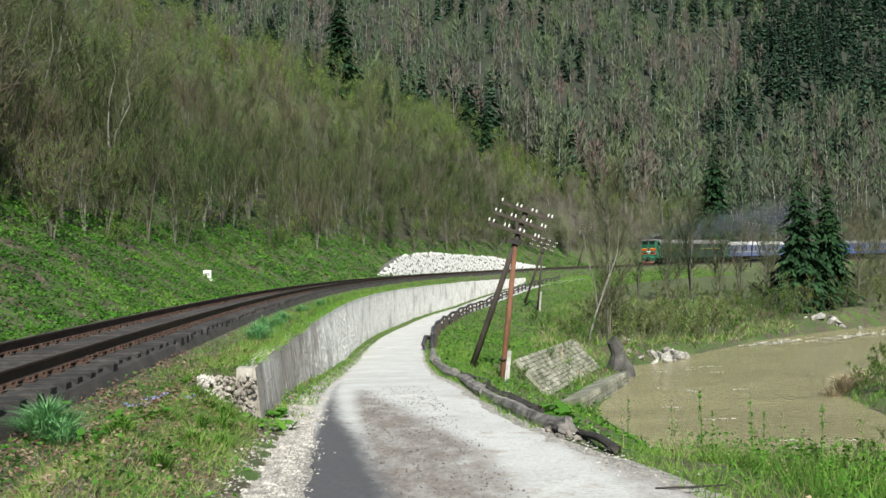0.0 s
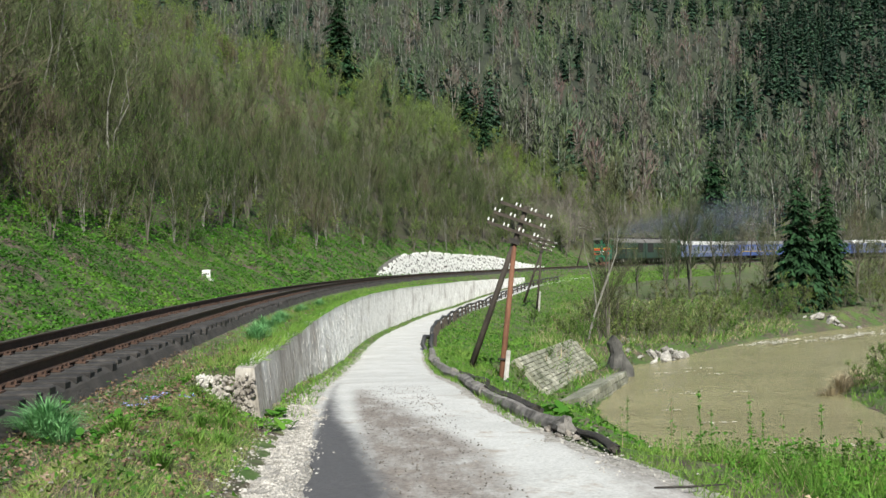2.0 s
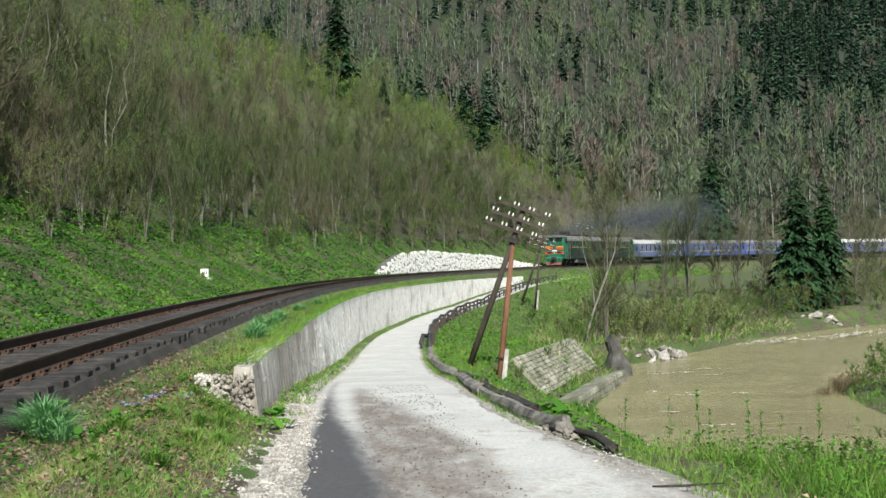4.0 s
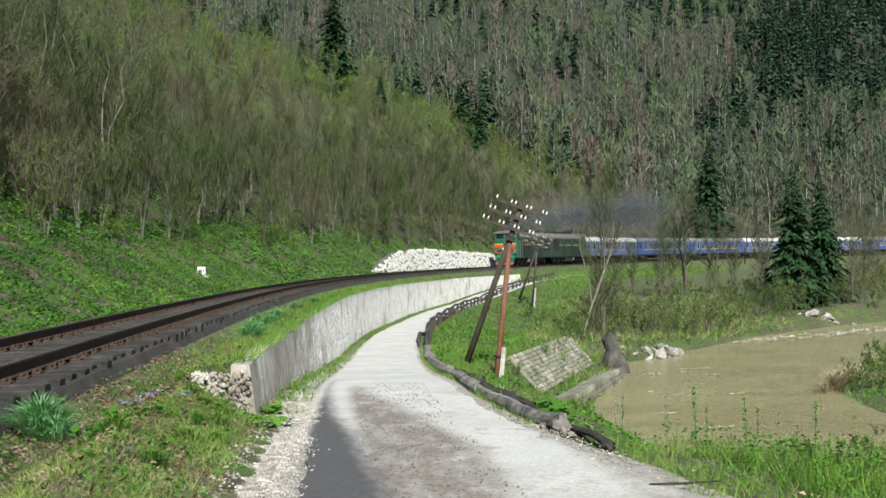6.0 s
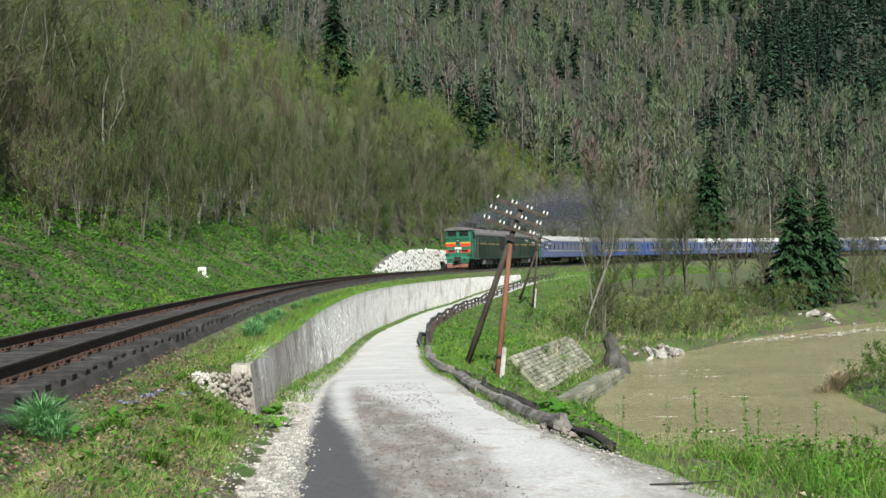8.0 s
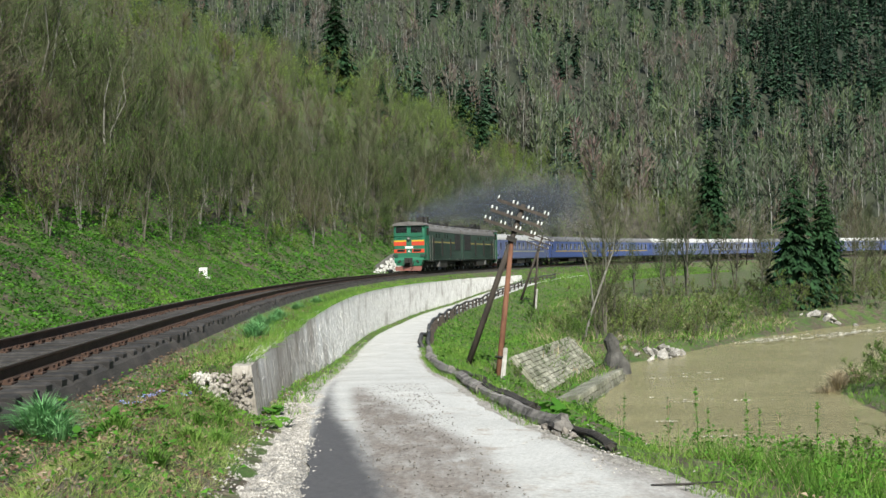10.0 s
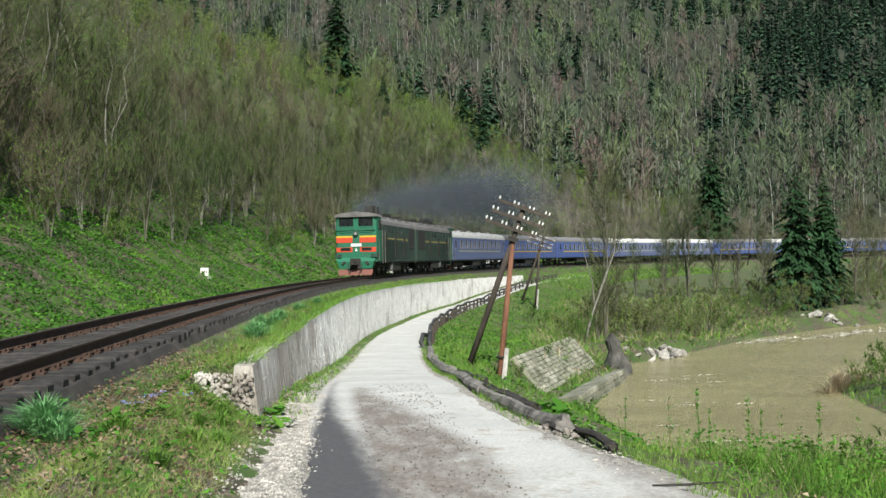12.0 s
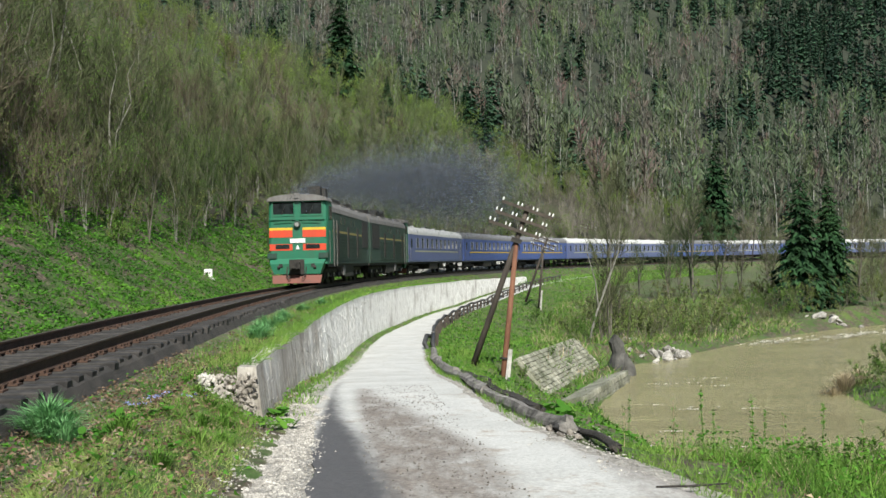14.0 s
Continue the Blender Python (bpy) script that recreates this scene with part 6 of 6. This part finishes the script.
# ---------------------------------------------------------------- masonry
def masonry(s0, s1, o_foot, o_top, z_foot, z_top, wide, tall, seed, gap=(0.96, 1.0), tilt=1.0):
    """Stones of a battered wall along the line: their poses and sizes, course by course."""
    r = np.random.default_rng(seed)
    out = []
    rows = int(4.0 / tall)
    for row in range(rows):
        s = s0 + r.uniform(0, wide)
        while s < s1:
            w = wide * r.uniform(0.6, 1.5)
            lo, hi = z_foot(s + w / 2), z_top(s + w / 2)
            z = lo + row * tall + r.normal(0, 0.02 + 0.012 * tilt)
            hh = tall * r.uniform(0.8, 1.15)
            if z + hh * 0.6 < hi:
                hh = min(hh, hi - z + 0.03)
                q = (z + hh / 2 - lo) / max(hi - lo, 0.3)
                out.append((s + w / 2, o_foot + (o_top - o_foot) * q, z + hh / 2, w * r.uniform(*gap), hh * r.uniform(*gap), r.uniform(0.001, 0.009), r.normal(0, tilt)))
            s += w
    return out


STONES = [block(1, 1, 1, 0.05, 40 + k, 0.02) for k in range(8)]


def stone_pose(st, face):
    """Matrix that lays a unit block into the wall face, its top outwards."""
    s, o, z, w, hh, proud, tilt = st
    x, y = track(s, o)
    h = np.interp(s, _s, _h)
    along = Vector((math.sin(h), math.cos(h), 0))
    outward = Vector((math.cos(h), -math.sin(h), 0.12)) * face
    outward.normalize()
    up = outward.cross(along) * face
    rot = Matrix((along, up, outward)).transposed().to_4x4()
    if rot.determinant() < 0:
        rot = Matrix((along, -up, outward)).transposed().to_4x4()
    return Matrix.Translation((float(x), float(y), z)) @ rot @ Matrix.Rotation(radians(tilt), 4, "Z") @ Matrix.Translation((0, 0, -0.12)) @ Matrix.Diagonal((w, hh, 0.12 + proud, 1))


def lay(stones, mat, parent, name, label, face, singles):
    meshes = [h.mesh("stone", [mat]) for h in STONES]
    for i, st in enumerate(stones[:singles]):
        ob = new("stone", meshes[i % 8])
        ob.parent = parent
        ob.matrix_basis = stone_pose(st, face)
    packs = [(np.concatenate(h.v), h.f) for h in STONES]
    h = Heap()
    for i, st in enumerate(stones[singles:]):
        m = np.array(stone_pose(st, face))
        v, f = packs[i % 8]
        h.add(v @ m[:3, :3].T + m[:3, 3], f)
    if h.count:
        ob = part(name, h, mat, parent, label)
        ob["kind"] = "stuff"


stones = sorted(masonry(-39.8, 79.5, 3.74, 3.64, W_FOOT, lambda s: W_TOP(s) - 0.07, 0.21, 0.27, 3, (0.98, 1.14), 5.0), key=lambda q: q[0])
lay(stones, M_WALL, wall_body, "far_stones", "limewashed stones of the wall", 1, 300)
stones = masonry(42, 111, -3.1, -3.48, lambda s: rail_z(s) - 0.35, lambda s: white_top(s) + 0.14, 0.33, 0.28, 5, (0.86, 1.1), 12.0)
lay(stones, M_WHITE, white_body, "white_stones", "white painted rubble stones", 1, 0)

# rubble end of the retaining wall
r = np.random.default_rng(9)
ROCKS = [rock_heap(60 + k).mesh("rock", [M_WALL]) for k in range(5)]
for k in range(230):
    f = r.uniform(0, 1) ** 0.75
    o_ = 2.95 + 0.7 * f
    top_z = -0.45 - 0.03 * f
    z = top_z - r.uniform(0, 1) * (0.08 + 0.55 * f)
    x, y = track(-39.95 - 0.35 * (top_z - z) + r.normal(0, 0.03), o_)
    ob = tagged(new("rock", ROCKS[k % 5]), "whitewashed rubble stone at the end of the wall", "rock", "rubble at the wall end")
    ob.matrix_basis = pose(float(x), float(y), z, r.uniform(0, 360), r.uniform(0, 360), r.uniform(0, 360)) @ Matrix.Diagonal((*(r.uniform(0.02, 0.046, 3)), 1))

# stone revetment on the river slope, and the quay under it
M_GREYSTONE = surface("grey_mossy_stone", (0.09, 0.1, 0.06), (0.36, 0.35, 0.29), 1.2, 14, 0.9, relief=0.7, dist=0.04, spread=0.25)


def straight_wall(name, a, b, low, high, back, thick, label, wide, tall, seed, mat):
    """A battered stone wall between two plan points; its face looks to the right of the way from a to b."""
    a, b = Vector((*a, 0)), Vector((*b, 0))
    along = (b - a).normalized()
    out = Vector((along.y, -along.x, 0))
    ln = (b - a).length
    h = Heap()
    v = []
    for p in (a, b):
        for off, z in ((0, low), (-back, high), (-back - thick, high - 0.25), (-thick, low - 0.25)):
            q = p + out * (off - 0.06)
            v.append((q.x, q.y, z))
    h.add(v, [(0, 1, 5, 4), (1, 2, 6, 5), (2, 3, 7, 6), (3, 0, 4, 7), (0, 3, 2, 1), (4, 5, 6, 7)])
    body = thing(name, h, M_GREYSTONE, label, "stone wall", kind="structure")
    meshes = [q.mesh("stone", [mat]) for q in STONES[:4]]
    r = np.random.default_rng(seed)
    slope = math.hypot(back, high - low)
    up = ((-out) * back + Vector((0, 0, high - low))).normalized()
    face = along.cross(up)
    if face.dot(out) < 0:
        face = -face
    k = 0
    row = 0.0
    while row < slope - tall * 0.5:
        t = r.uniform(0, wide * 0.5)
        while t < ln - wide * 0.3:
            w = wide * r.uniform(0.7, 1.35)
            c = a + along * (t + w / 2) + up * (row + tall / 2) + Vector((0, 0, low))
            rot = Matrix((along, face.cross(along), face)).transposed().to_4x4()
            ob = new("stone", meshes[k % 4])
            ob.parent = body
            ob.matrix_basis = Matrix.Translation(c) @ rot @ Matrix.Translation((0, 0, -0.14)) @ Matrix.Diagonal((w * 0.93, tall * r.uniform(0.85, 0.95), 0.14 + r.uniform(0.03, 0.1), 1))
            k += 1
            t += w
        row += tall
    return body


straight_wall("wall_3", (4.6, 44.0), (8.7, 55.8), -4.95, -3.35, 1.5, 0.3, "grey mossy stone revetment on the river bank slope", 0.36, 0.22, 5, M_GREYSTONE)
straight_wall("wall_4", (5.7, 40.5), (9.35, 50.5), -5.6, -4.6, 0.15, 1.0, "low mossy stone quay wall along the river", 0.5, 0.25, 6, M_GREYSTONE)

for x, y, sz in ((3.3, 43.4, 0.45), (4.1, 43.2, 0.35), (5.2, 49.5, 0.45), (6.4, 53.0, 0.5), (7.4, 56.6, 0.6), (5.6, 45.9, 0.3)):
    spawn(BUSHES[int(sz * 100) % 2], x, y, sz * 9, sz)

for k, (x, y, sz) in enumerate(((29.5, 89.0, 1.3), (30.6, 90.0, 1.5), (31.4, 89.6, 1.2), (32.2, 91.0, 1.6), (28.2, 88.0, 1.1), (33.4, 92.0, 1.4), (27.0, 87.4, 1.2), (36.5, 93.0, 1.3), (38.2, 94.0, 1.2), (16.0, 68.5, 0.9), (18.5, 72.0, 1.0))):
    spawn(BUSHES[2], x, y, k * 1.7, sz)

# broken concrete pier by the dead tree
h = Heap()
r = np.random.default_rng(14)
rings = []
for z, w, d in ((-5.6, 0.8, 0.8), (-4.7, 0.7, 0.65), (-4.0, 0.42, 0.5), (-3.4, 0.4, 0.3), (-3.0, 0.12, 0.16)):
    a = np.arange(9) * 2 * np.pi / 9
    rings.append(np.stack([9.1 + 0.28 * (-2.3 - z) * 0.4 + w * np.cos(a) * r.uniform(0.6, 1.2, 9), 53.5 + d * np.sin(a) * r.uniform(0.6, 1.2, 9), np.full(9, z)], -1))
v = np.concatenate(rings)
h.add(v, [(i * 9 + j, i * 9 + (j + 1) % 9, (i + 1) * 9 + (j + 1) % 9, (i + 1) * 9 + j) for i in range(4) for j in range(9)] + [tuple(36 + j for j in range(9))])
thing("concrete_pier", h, surface("dark_wet_concrete", (0.03, 0.03, 0.028), (0.13, 0.125, 0.115), 1.5, 16, 0.9, relief=0.8, dist=0.05), "broken dark grey concrete pier at the water's edge", "pier")

# rocks on the banks
M_ROCK = surface("pale_river_rock", (0.16, 0.15, 0.135), (0.48, 0.46, 0.43), 1.5, 12, 0.9, relief=0.6, dist=0.05, spread=0.25)
ROCKS = [rock_heap(80 + k, 0.8).mesh("rock", [M_ROCK]) for k in range(5)]
r = np.random.default_rng(15)
for k in range(48):
    if k < 26:
        f = r.uniform(0, 1)
        x, y, sz = 11.4 + 3.8 * f + r.normal(0, 0.25), 59.8 + 3.4 * f + r.normal(0, 0.5), r.uniform(0.18, 0.6)
    elif k < 36:
        x, y, sz = 13 + r.normal(0, 0.5), 68 + r.normal(0, 1.0), r.uniform(0.2, 0.5)
    else:
        x, y, sz = r.normal(34.6, 1.2), r.normal(87.6, 0.5), r.uniform(0.25, 0.8)
    ob = tagged(new("rock", ROCKS[k % 5]), "pale angular rock at the water's edge", "rock", "rocks on the banks")
    ob.matrix_basis = pose(x, y, max(float(ground_at(x, y)[0]), WATER_Z) + sz * 0.2, r.uniform(0, 50), r.uniform(0, 50), r.uniform(0, 360)) @ Matrix.Diagonal((sz, sz * r.uniform(0.6, 1), sz * r.uniform(0.5, 0.9), 1))

# ---------------------------------------------------------------- picket post by the track
px, py = -12.05, 50.3
pz = float(ground_at(px, py)[0])
M_BLACK = surface("black_paint", (0.01, 0.01, 0.01), (0.03, 0.03, 0.03), 5, 30, 0.6, relief=0.0)
post = tagged(new("picket_post"), "small white track marker post with black marks on the bank", "marker post")
part("post", boxed(((px - 0.2, py - 0.08, pz - 0.3), (px + 0.2, py + 0.08, pz + 0.34))), M_PLATE, post)
part("base_slab", boxed(((px - 0.15, py - 0.5, pz - 0.35), (px + 0.42, py - 0.15, pz - 0.12))), M_PLATE, post)
for k in (-1, 0, 1):
    part("mark", boxed(((px + k * 0.1 - 0.025, py - 0.09, pz + 0.06), (px + k * 0.1 + 0.025, py - 0.07, pz + 0.2))), M_BLACK, post)

# ---------------------------------------------------------------- plants in the foreground
M_BLUEGRASS = leafy("blue_green_grass", [(0.3, (0.1, 0.26, 0.09)), (0.7, (0.2, 0.4, 0.17))], 2.0)
M_DRY = leafy("dry_stems", [(0.3, (0.24, 0.19, 0.115)), (0.7, (0.42, 0.36, 0.24))], 1.0)


def tuft(x, y, n, height, radius, seed, mat=M_BLUEGRASS, name="grass_tuft", label="big blue-green tuft of grass beside the track", cat="grass"):
    r = np.random.default_rng(seed)
    a, q = r.uniform(0, 6.28, n), r.uniform(0, 1, n)
    bx, by = radius * 0.35 * q * np.cos(a), radius * 0.35 * q * np.sin(a)
    way = unit(np.stack([np.cos(a) * q * 0.9, np.sin(a) * q * 0.9, np.ones(n)], -1))
    ln = height * r.uniform(0.6, 1.1, n)
    base = np.stack([bx, by, np.zeros(n)], -1)
    mid = base + way * (ln * 0.6)[:, None]
    tip = mid + unit(way + np.stack([np.cos(a), np.sin(a), -np.ones(n) * q], -1) * 0.8) * (ln * 0.4)[:, None]
    w = 0.006 + 0.004 * height
    side = unit(np.cross(way, (0, 0, 1.0))) * w
    h = Heap()
    h.many(np.stack([base - side, base + side, mid + side * 0.8, mid - side * 0.8], 1))
    h.many(np.stack([mid - side * 0.8, mid + side * 0.8, tip], 1))
    ob = thing(name, h, mat, label, cat, "grass tufts")
    ob.location = (x, y, float(ground_at(x, y)[0]) - 0.02)
    return ob


M_LAWN = leafy("pale_short_grass", [(0.3, (0.17, 0.26, 0.06)), (0.5, (0.25, 0.34, 0.09)), (0.7, (0.36, 0.42, 0.16))], 0.9, 0.35, 0.35)
stuff("short_grass", [verge(-47.5, -41.2, 2.2, 3.85, 36000, 0.075, 0.007, 159, -0.25, 0.9), verge(-41.2, -34, 2.9, 3.5, 6000, 0.12, 0.008, 164, 0.0, 0.7)], M_LAWN, "short pale yellow-green grass beside the road", "grass")
stuff("dry_grass", [verge(-47.5, -40.8, 2.0, 3.95, 15000, 0.06, 0.008, 162, 0.0, 1.0), verge(-47, -41, 8.0, 10.5, 2500, 0.2, 0.008, 163, 0.2, 0.7)], M_DRY, "short straw-coloured dead grass on the verge", "grass")
tuft(-3.95, 9.8, 700, 0.5, 0.42, 1)
tuft(-3.7, 9.55, 260, 0.34, 0.3, 2)
for k, (s, o_) in enumerate(((-41.5, 3.45), (-41.9, 3.3), (-41.0, 3.4), (-40.8, 3.2), (-42.4, 3.55), (-40.4, 3.0), (-43.0, 3.4), (-43.6, 2.9), (-44.2, 3.3), (-39.2, 2.75))):
    x, y = track(s, o_)
    tuft(float(x), float(y), 120, 0.19, 0.3, 50 + k, M_GRASS, label="fresh green tuft of grass on the slope below the track")
for k, (s, o_) in enumerate(((-28, 2.3), (-26.5, 2.6), (-25, 2.1), (-23.5, 2.5), (-21.5, 2.2), (-30.2, 2.75), (-17, 2.4), (-12, 2.6), (-31.5, 2.9), (-33.5, 3.0))):
    x, y = track(s, o_)
    tuft(float(x), float(y), 260, 0.42, 0.4, 10 + k, label="tall blue-green tuft of grass above the wall")
for k, (x, y) in enumerate(((17.3, 44.2), (17.9, 44.6), (18.4, 45.6), (19.2, 46.2), (19.8, 46.9))):
    tuft(x, y, 240, 1.1, 0.8, 30 + k, M_DRY, "reed_clump", "dry brown reed clump on the river spit", "reeds")
for k, (x, y, sz) in enumerate(((18.2, 43, 0.8), (19.0, 42.5, 0.9), (19.6, 43.5, 1.0), (20.3, 47.5, 1.0), (18.6, 41.2, 0.7), (20.6, 44.8, 1.1))):
    spawn(BUSHES[k % 2], x, y, k * 1.7, sz)


def weed(seed, height, leaves_n, size):
    """A leafy stalk: stem and leaves as parts."""
    r = np.random.default_rng(seed)
    root = tagged(new("weed"), "thin leafy spring weed stalk on the verge", "weed", "weeds on the verge")
    h = Heap()
    pts = np.array([(0, 0, -0.03), (0.01, 0, height * 0.4), (r.normal(0, 0.03), r.normal(0, 0.03), height)])
    h.tube(pts, [0.006, 0.004, 0.002], 4)
    part("stem", h, M_DRY if seed % 2 else M_HERB, root)
    t = r.uniform(0.25, 1, leaves_n)
    c = np.stack([np.interp(t, [0, 0.4, 1], pts[:, i]) for i in range(3)], -1) + r.normal(0, size * 0.7, (leaves_n, 3))
    h = Heap()
    h.many(leaves(c, size, r, 0.3))
    part("leaf_spray", h, M_HERB, root)["kind"] = "stuff"
    return root


WEEDS = [weed(1, 0.55, 26, 0.017), weed(2, 0.7, 34, 0.018), weed(3, 0.42, 30, 0.02)]
spots = [(2.95, 8.7), (3.25, 8.6), (3.62, 8.9), (3.3, 9.2), (2.8, 9.1), (3.9, 9.0), (3.75, 9.5), (2.5, 9.3), (3.45, 9.5), (4.0, 9.6), (3.1, 9.7), (4.15, 9.3), (2.2, 9.6), (2.55, 9.9), (3.7, 8.6), (1.85, 10.4), (2.0, 10.9)]
r = np.random.default_rng(19)
for k, (x, y) in enumerate(spots):
    if k < 3:
        place_tree(WEEDS[k], x, y, k, 1.0)
        WEEDS[k].location.z += 0.14
    else:
        spawn(WEEDS[k % 3], x, y, k * 1.3, r.uniform(0.6, 1.05)).location.z += 0.14


def broad_plant(seed, n, size, spread):
    r = np.random.default_rng(seed)
    root = tagged(new("broad_leaf_plant"), "fresh broad-leaved plant growing at the verge", "plant", "broad-leaved plants")
    a = r.uniform(0, 6.28, n)
    q = spread * np.sqrt(r.uniform(0, 1, n))
    c = np.stack([q * np.cos(a), q * np.sin(a), size * r.uniform(0.3, 2.0, n)], -1)
    k = 7
    for i in range(n):
        t = np.arange(k) * 2 * np.pi / k
        s = size * r.uniform(0.6, 1.2)
        tilt = r.normal(0, 0.35, 2)
        ring = np.stack([np.cos(t) * s, np.sin(t) * s, np.cos(t) * s * tilt[0] + np.sin(t) * s * tilt[1] + 0.15 * s], -1) + c[i]
        h = Heap()
        h.add(np.concatenate([[c[i]], ring]), [(0, 1 + j, 1 + (j + 1) % k) for j in range(k)])
        h.tube([(c[i][0] * 0.4, c[i][1] * 0.4, -0.02), c[i]], [0.004, 0.003], 3)
        part("leaf", h, M_HERB, root, smooth=True)
    return root


for k, (x, y, n, size, sp) in enumerate(((1.35, 13.4, 26, 0.07, 0.3), (1.6, 13.1, 18, 0.08, 0.22), (-2.05, 11.3, 16, 0.045, 0.18), (-1.9, 11.6, 14, 0.05, 0.18), (-4.55, 11.6, 22, 0.035, 0.12),
                                         (-2.9, 9.6, 26, 0.03, 0.25), (-3.0, 8.6, 24, 0.03, 0.3), (-4.2, 10.6, 20, 0.03, 0.25), (-2.4, 8.3, 16, 0.03, 0.3))):
    broad_plant(70 + k, n, size, sp).location = (x, y, float(ground_at(x, y)[0]) + 0.01)

for k, (x, y, n, size, sp) in enumerate(((-2.95, 9.3, 40, 0.035, 0.28), (-3.1, 9.0, 30, 0.035, 0.22), (-4.75, 10.4, 34, 0.03, 0.3), (-5.0, 11.6, 30, 0.035, 0.3), (-3.4, 7.6, 30, 0.03, 0.35), (-3.9, 8.6, 30, 0.03, 0.3), (-2.2, 12.6, 24, 0.05, 0.2))):
    broad_plant(90 + k, n, size, sp).location = (x, y, float(ground_at(x, y)[0]) + 0.01)
for k, (x, y, sz) in enumerate(((3.1, 8.7, 0.2), (3.5, 8.9, 0.24), (3.9, 9.2, 0.26), (2.75, 9.2, 0.17), (3.3, 9.5, 0.22), (4.1, 9.7, 0.28), (2.5, 9.6, 0.14), (3.7, 9.8, 0.24), (4.4, 9.9, 0.28))):
    spawn(BUSHES[k % 4], x, y, k * 1.1, sz)["label"] = "small leafy green shrub on the verge by the river"
M_BLOOM = leafy("blue_petals", [(0.3, (0.2, 0.24, 0.55)), (0.7, (0.36, 0.4, 0.75))], 4.0)
fr = np.random.default_rng(61)
for x, y in ((-3.37, 11.37), (-3.2, 11.2), (-3.5, 11.25), (-2.85, 10.9)):
    c = fr.normal(0, 1, (26, 3)) * (0.07, 0.07, 0.015) + (0, 0, 0.08)
    h = Heap()
    h.many(leaves(c, 0.014, fr, 0.3))
    ob = thing("flower_patch", h, M_BLOOM, "small patch of pale blue spring flowers", "flowers", "flower patches", "stuff")
    ob.location = (x, y, float(ground_at(x, y)[0]))
# dry grass among the scrub of the far bank
fs, fo = fr.uniform(-4, 60, 30000), fr.uniform(12.5, 34, 30000)
fx, fy = track(fs, fo)
fk = (to_line(np.stack([fx, fy], -1), RIVER_L) > 0.4) & (wobble(fx, fy, 1.6, 3.0) + fr.normal(0, 0.4, 30000) > -0.2)
for name_, mat_, half_, label_ in (("dry_grass", M_DRY, 0, "straw-coloured dry grass among the scrub of the bank"), ("bank_grass", M_GRASS, 1, "fresh green grass among the scrub of the bank")):
    q = fk & (np.arange(30000) % 3 // 2 == 1 - half_)
    stuff(name_, [blades(fx[q], fy[q], ground_z(fs[q], fo[q]), 0.65, 0.06, fr, 0.8)], mat_, label_, "grass")

# a thin dark rod on the road, modelled in place of a narrow cast shadow
h = Heap()
h.tube([(1.55, 7.42, -0.905), (1.8, 7.4, -0.9), (2.1, 7.46, -0.9)], [0.007, 0.01, 0.006], 6, 0, True)
thing("stick", h, M_BLACKLOG, "thin dark rod on the road edge in place of a shadow", "stick")

# ---------------------------------------------------------------- foam on the river
M_FOAM = leafy("river_foam", [(0.3, (0.36, 0.34, 0.27)), (0.7, (0.6, 0.58, 0.52))], 2.0, 0.2, 0.1)
r = np.random.default_rng(23)
n = 5200
t = r.uniform(0, 1, n)
cx, cy = 22 + 26 * t + r.normal(0, 1.2, n), 73.5 + 17 * t + r.normal(0, 0.7, n) - 1.6
keep = (wobble(cx, cy, 1.1, 5) + r.normal(0, 0.3, n)) > 0.25
c = np.stack([cx, cy, np.full(n, WATER_Z + 0.07)], -1)[keep]
stuff("rapids_foam", [leaves(c, 0.12, r, 0.97)], M_FOAM, "white broken water over the far shallows", "foam")
FOAM = []
for k in range(16):
    h = Heap()
    m = int(r.integers(8, 15))
    c = r.normal(0, 1, (m, 3)) * (0.32, 0.06, 0.004)
    h.many(leaves(c, 0.08, r, 0.97))
    ob = thing("foam_streak", h, M_FOAM, "small white streak of foam drifting on the river", "foam", "foam streaks", "stuff")
    x, y = r.uniform(8.5, 16), r.uniform(30, 58)
    if x < np.interp(y, RIVER_L[:, 1], RIVER_L[:, 0]) + 1.5:
        x += 4
    FOAM.append((ob, x, y, -0.11, -0.45))


# ---------------------------------------------------------------- what moves
def motions():
    times = [i * 0.5 for i in range(29)]
    for ob, behind, ln, turned in TRAIN:
        flip = Matrix.Rotation(math.pi, 4, "Z") if turned else Matrix.Identity(4)
        walk(ob, [(t, vehicle_pose(SPEED * (14.0 - t) + behind, ln) @ flip) for t in times])
    fine = [i / 15 for i in range(211)]
    for ob, y, rad, way in WHEELS:
        walk(ob, [(t, Matrix.Translation((0, y, rad)) @ Matrix.Rotation(way * SPEED * t / rad, 4, "X")) for t in fine])
    for ob, trail, up, drift, phase in PUFFS:
        rows = []
        for t in times:
            s = SPEED * (14.0 - t) + trail
            p = Vector(on_track(s, drift, up + 0.15 * math.sin(phase + 1.3 * t)))
            rows.append((t, Matrix.Translation(p) @ Euler((0.1 * math.sin(phase + t), 0.25 * math.sin(phase + 0.9 * t), radians(heading(s)))).to_matrix().to_4x4()))
        walk(ob, rows)
    for ob, x, y, vx, vy in FOAM:
        walk(ob, [(t, Matrix.Translation((x + vx * t, y + vy * t, WATER_Z + 0.05 + 0.02 * math.sin(3 * t + x)))) for t in times])


motions()
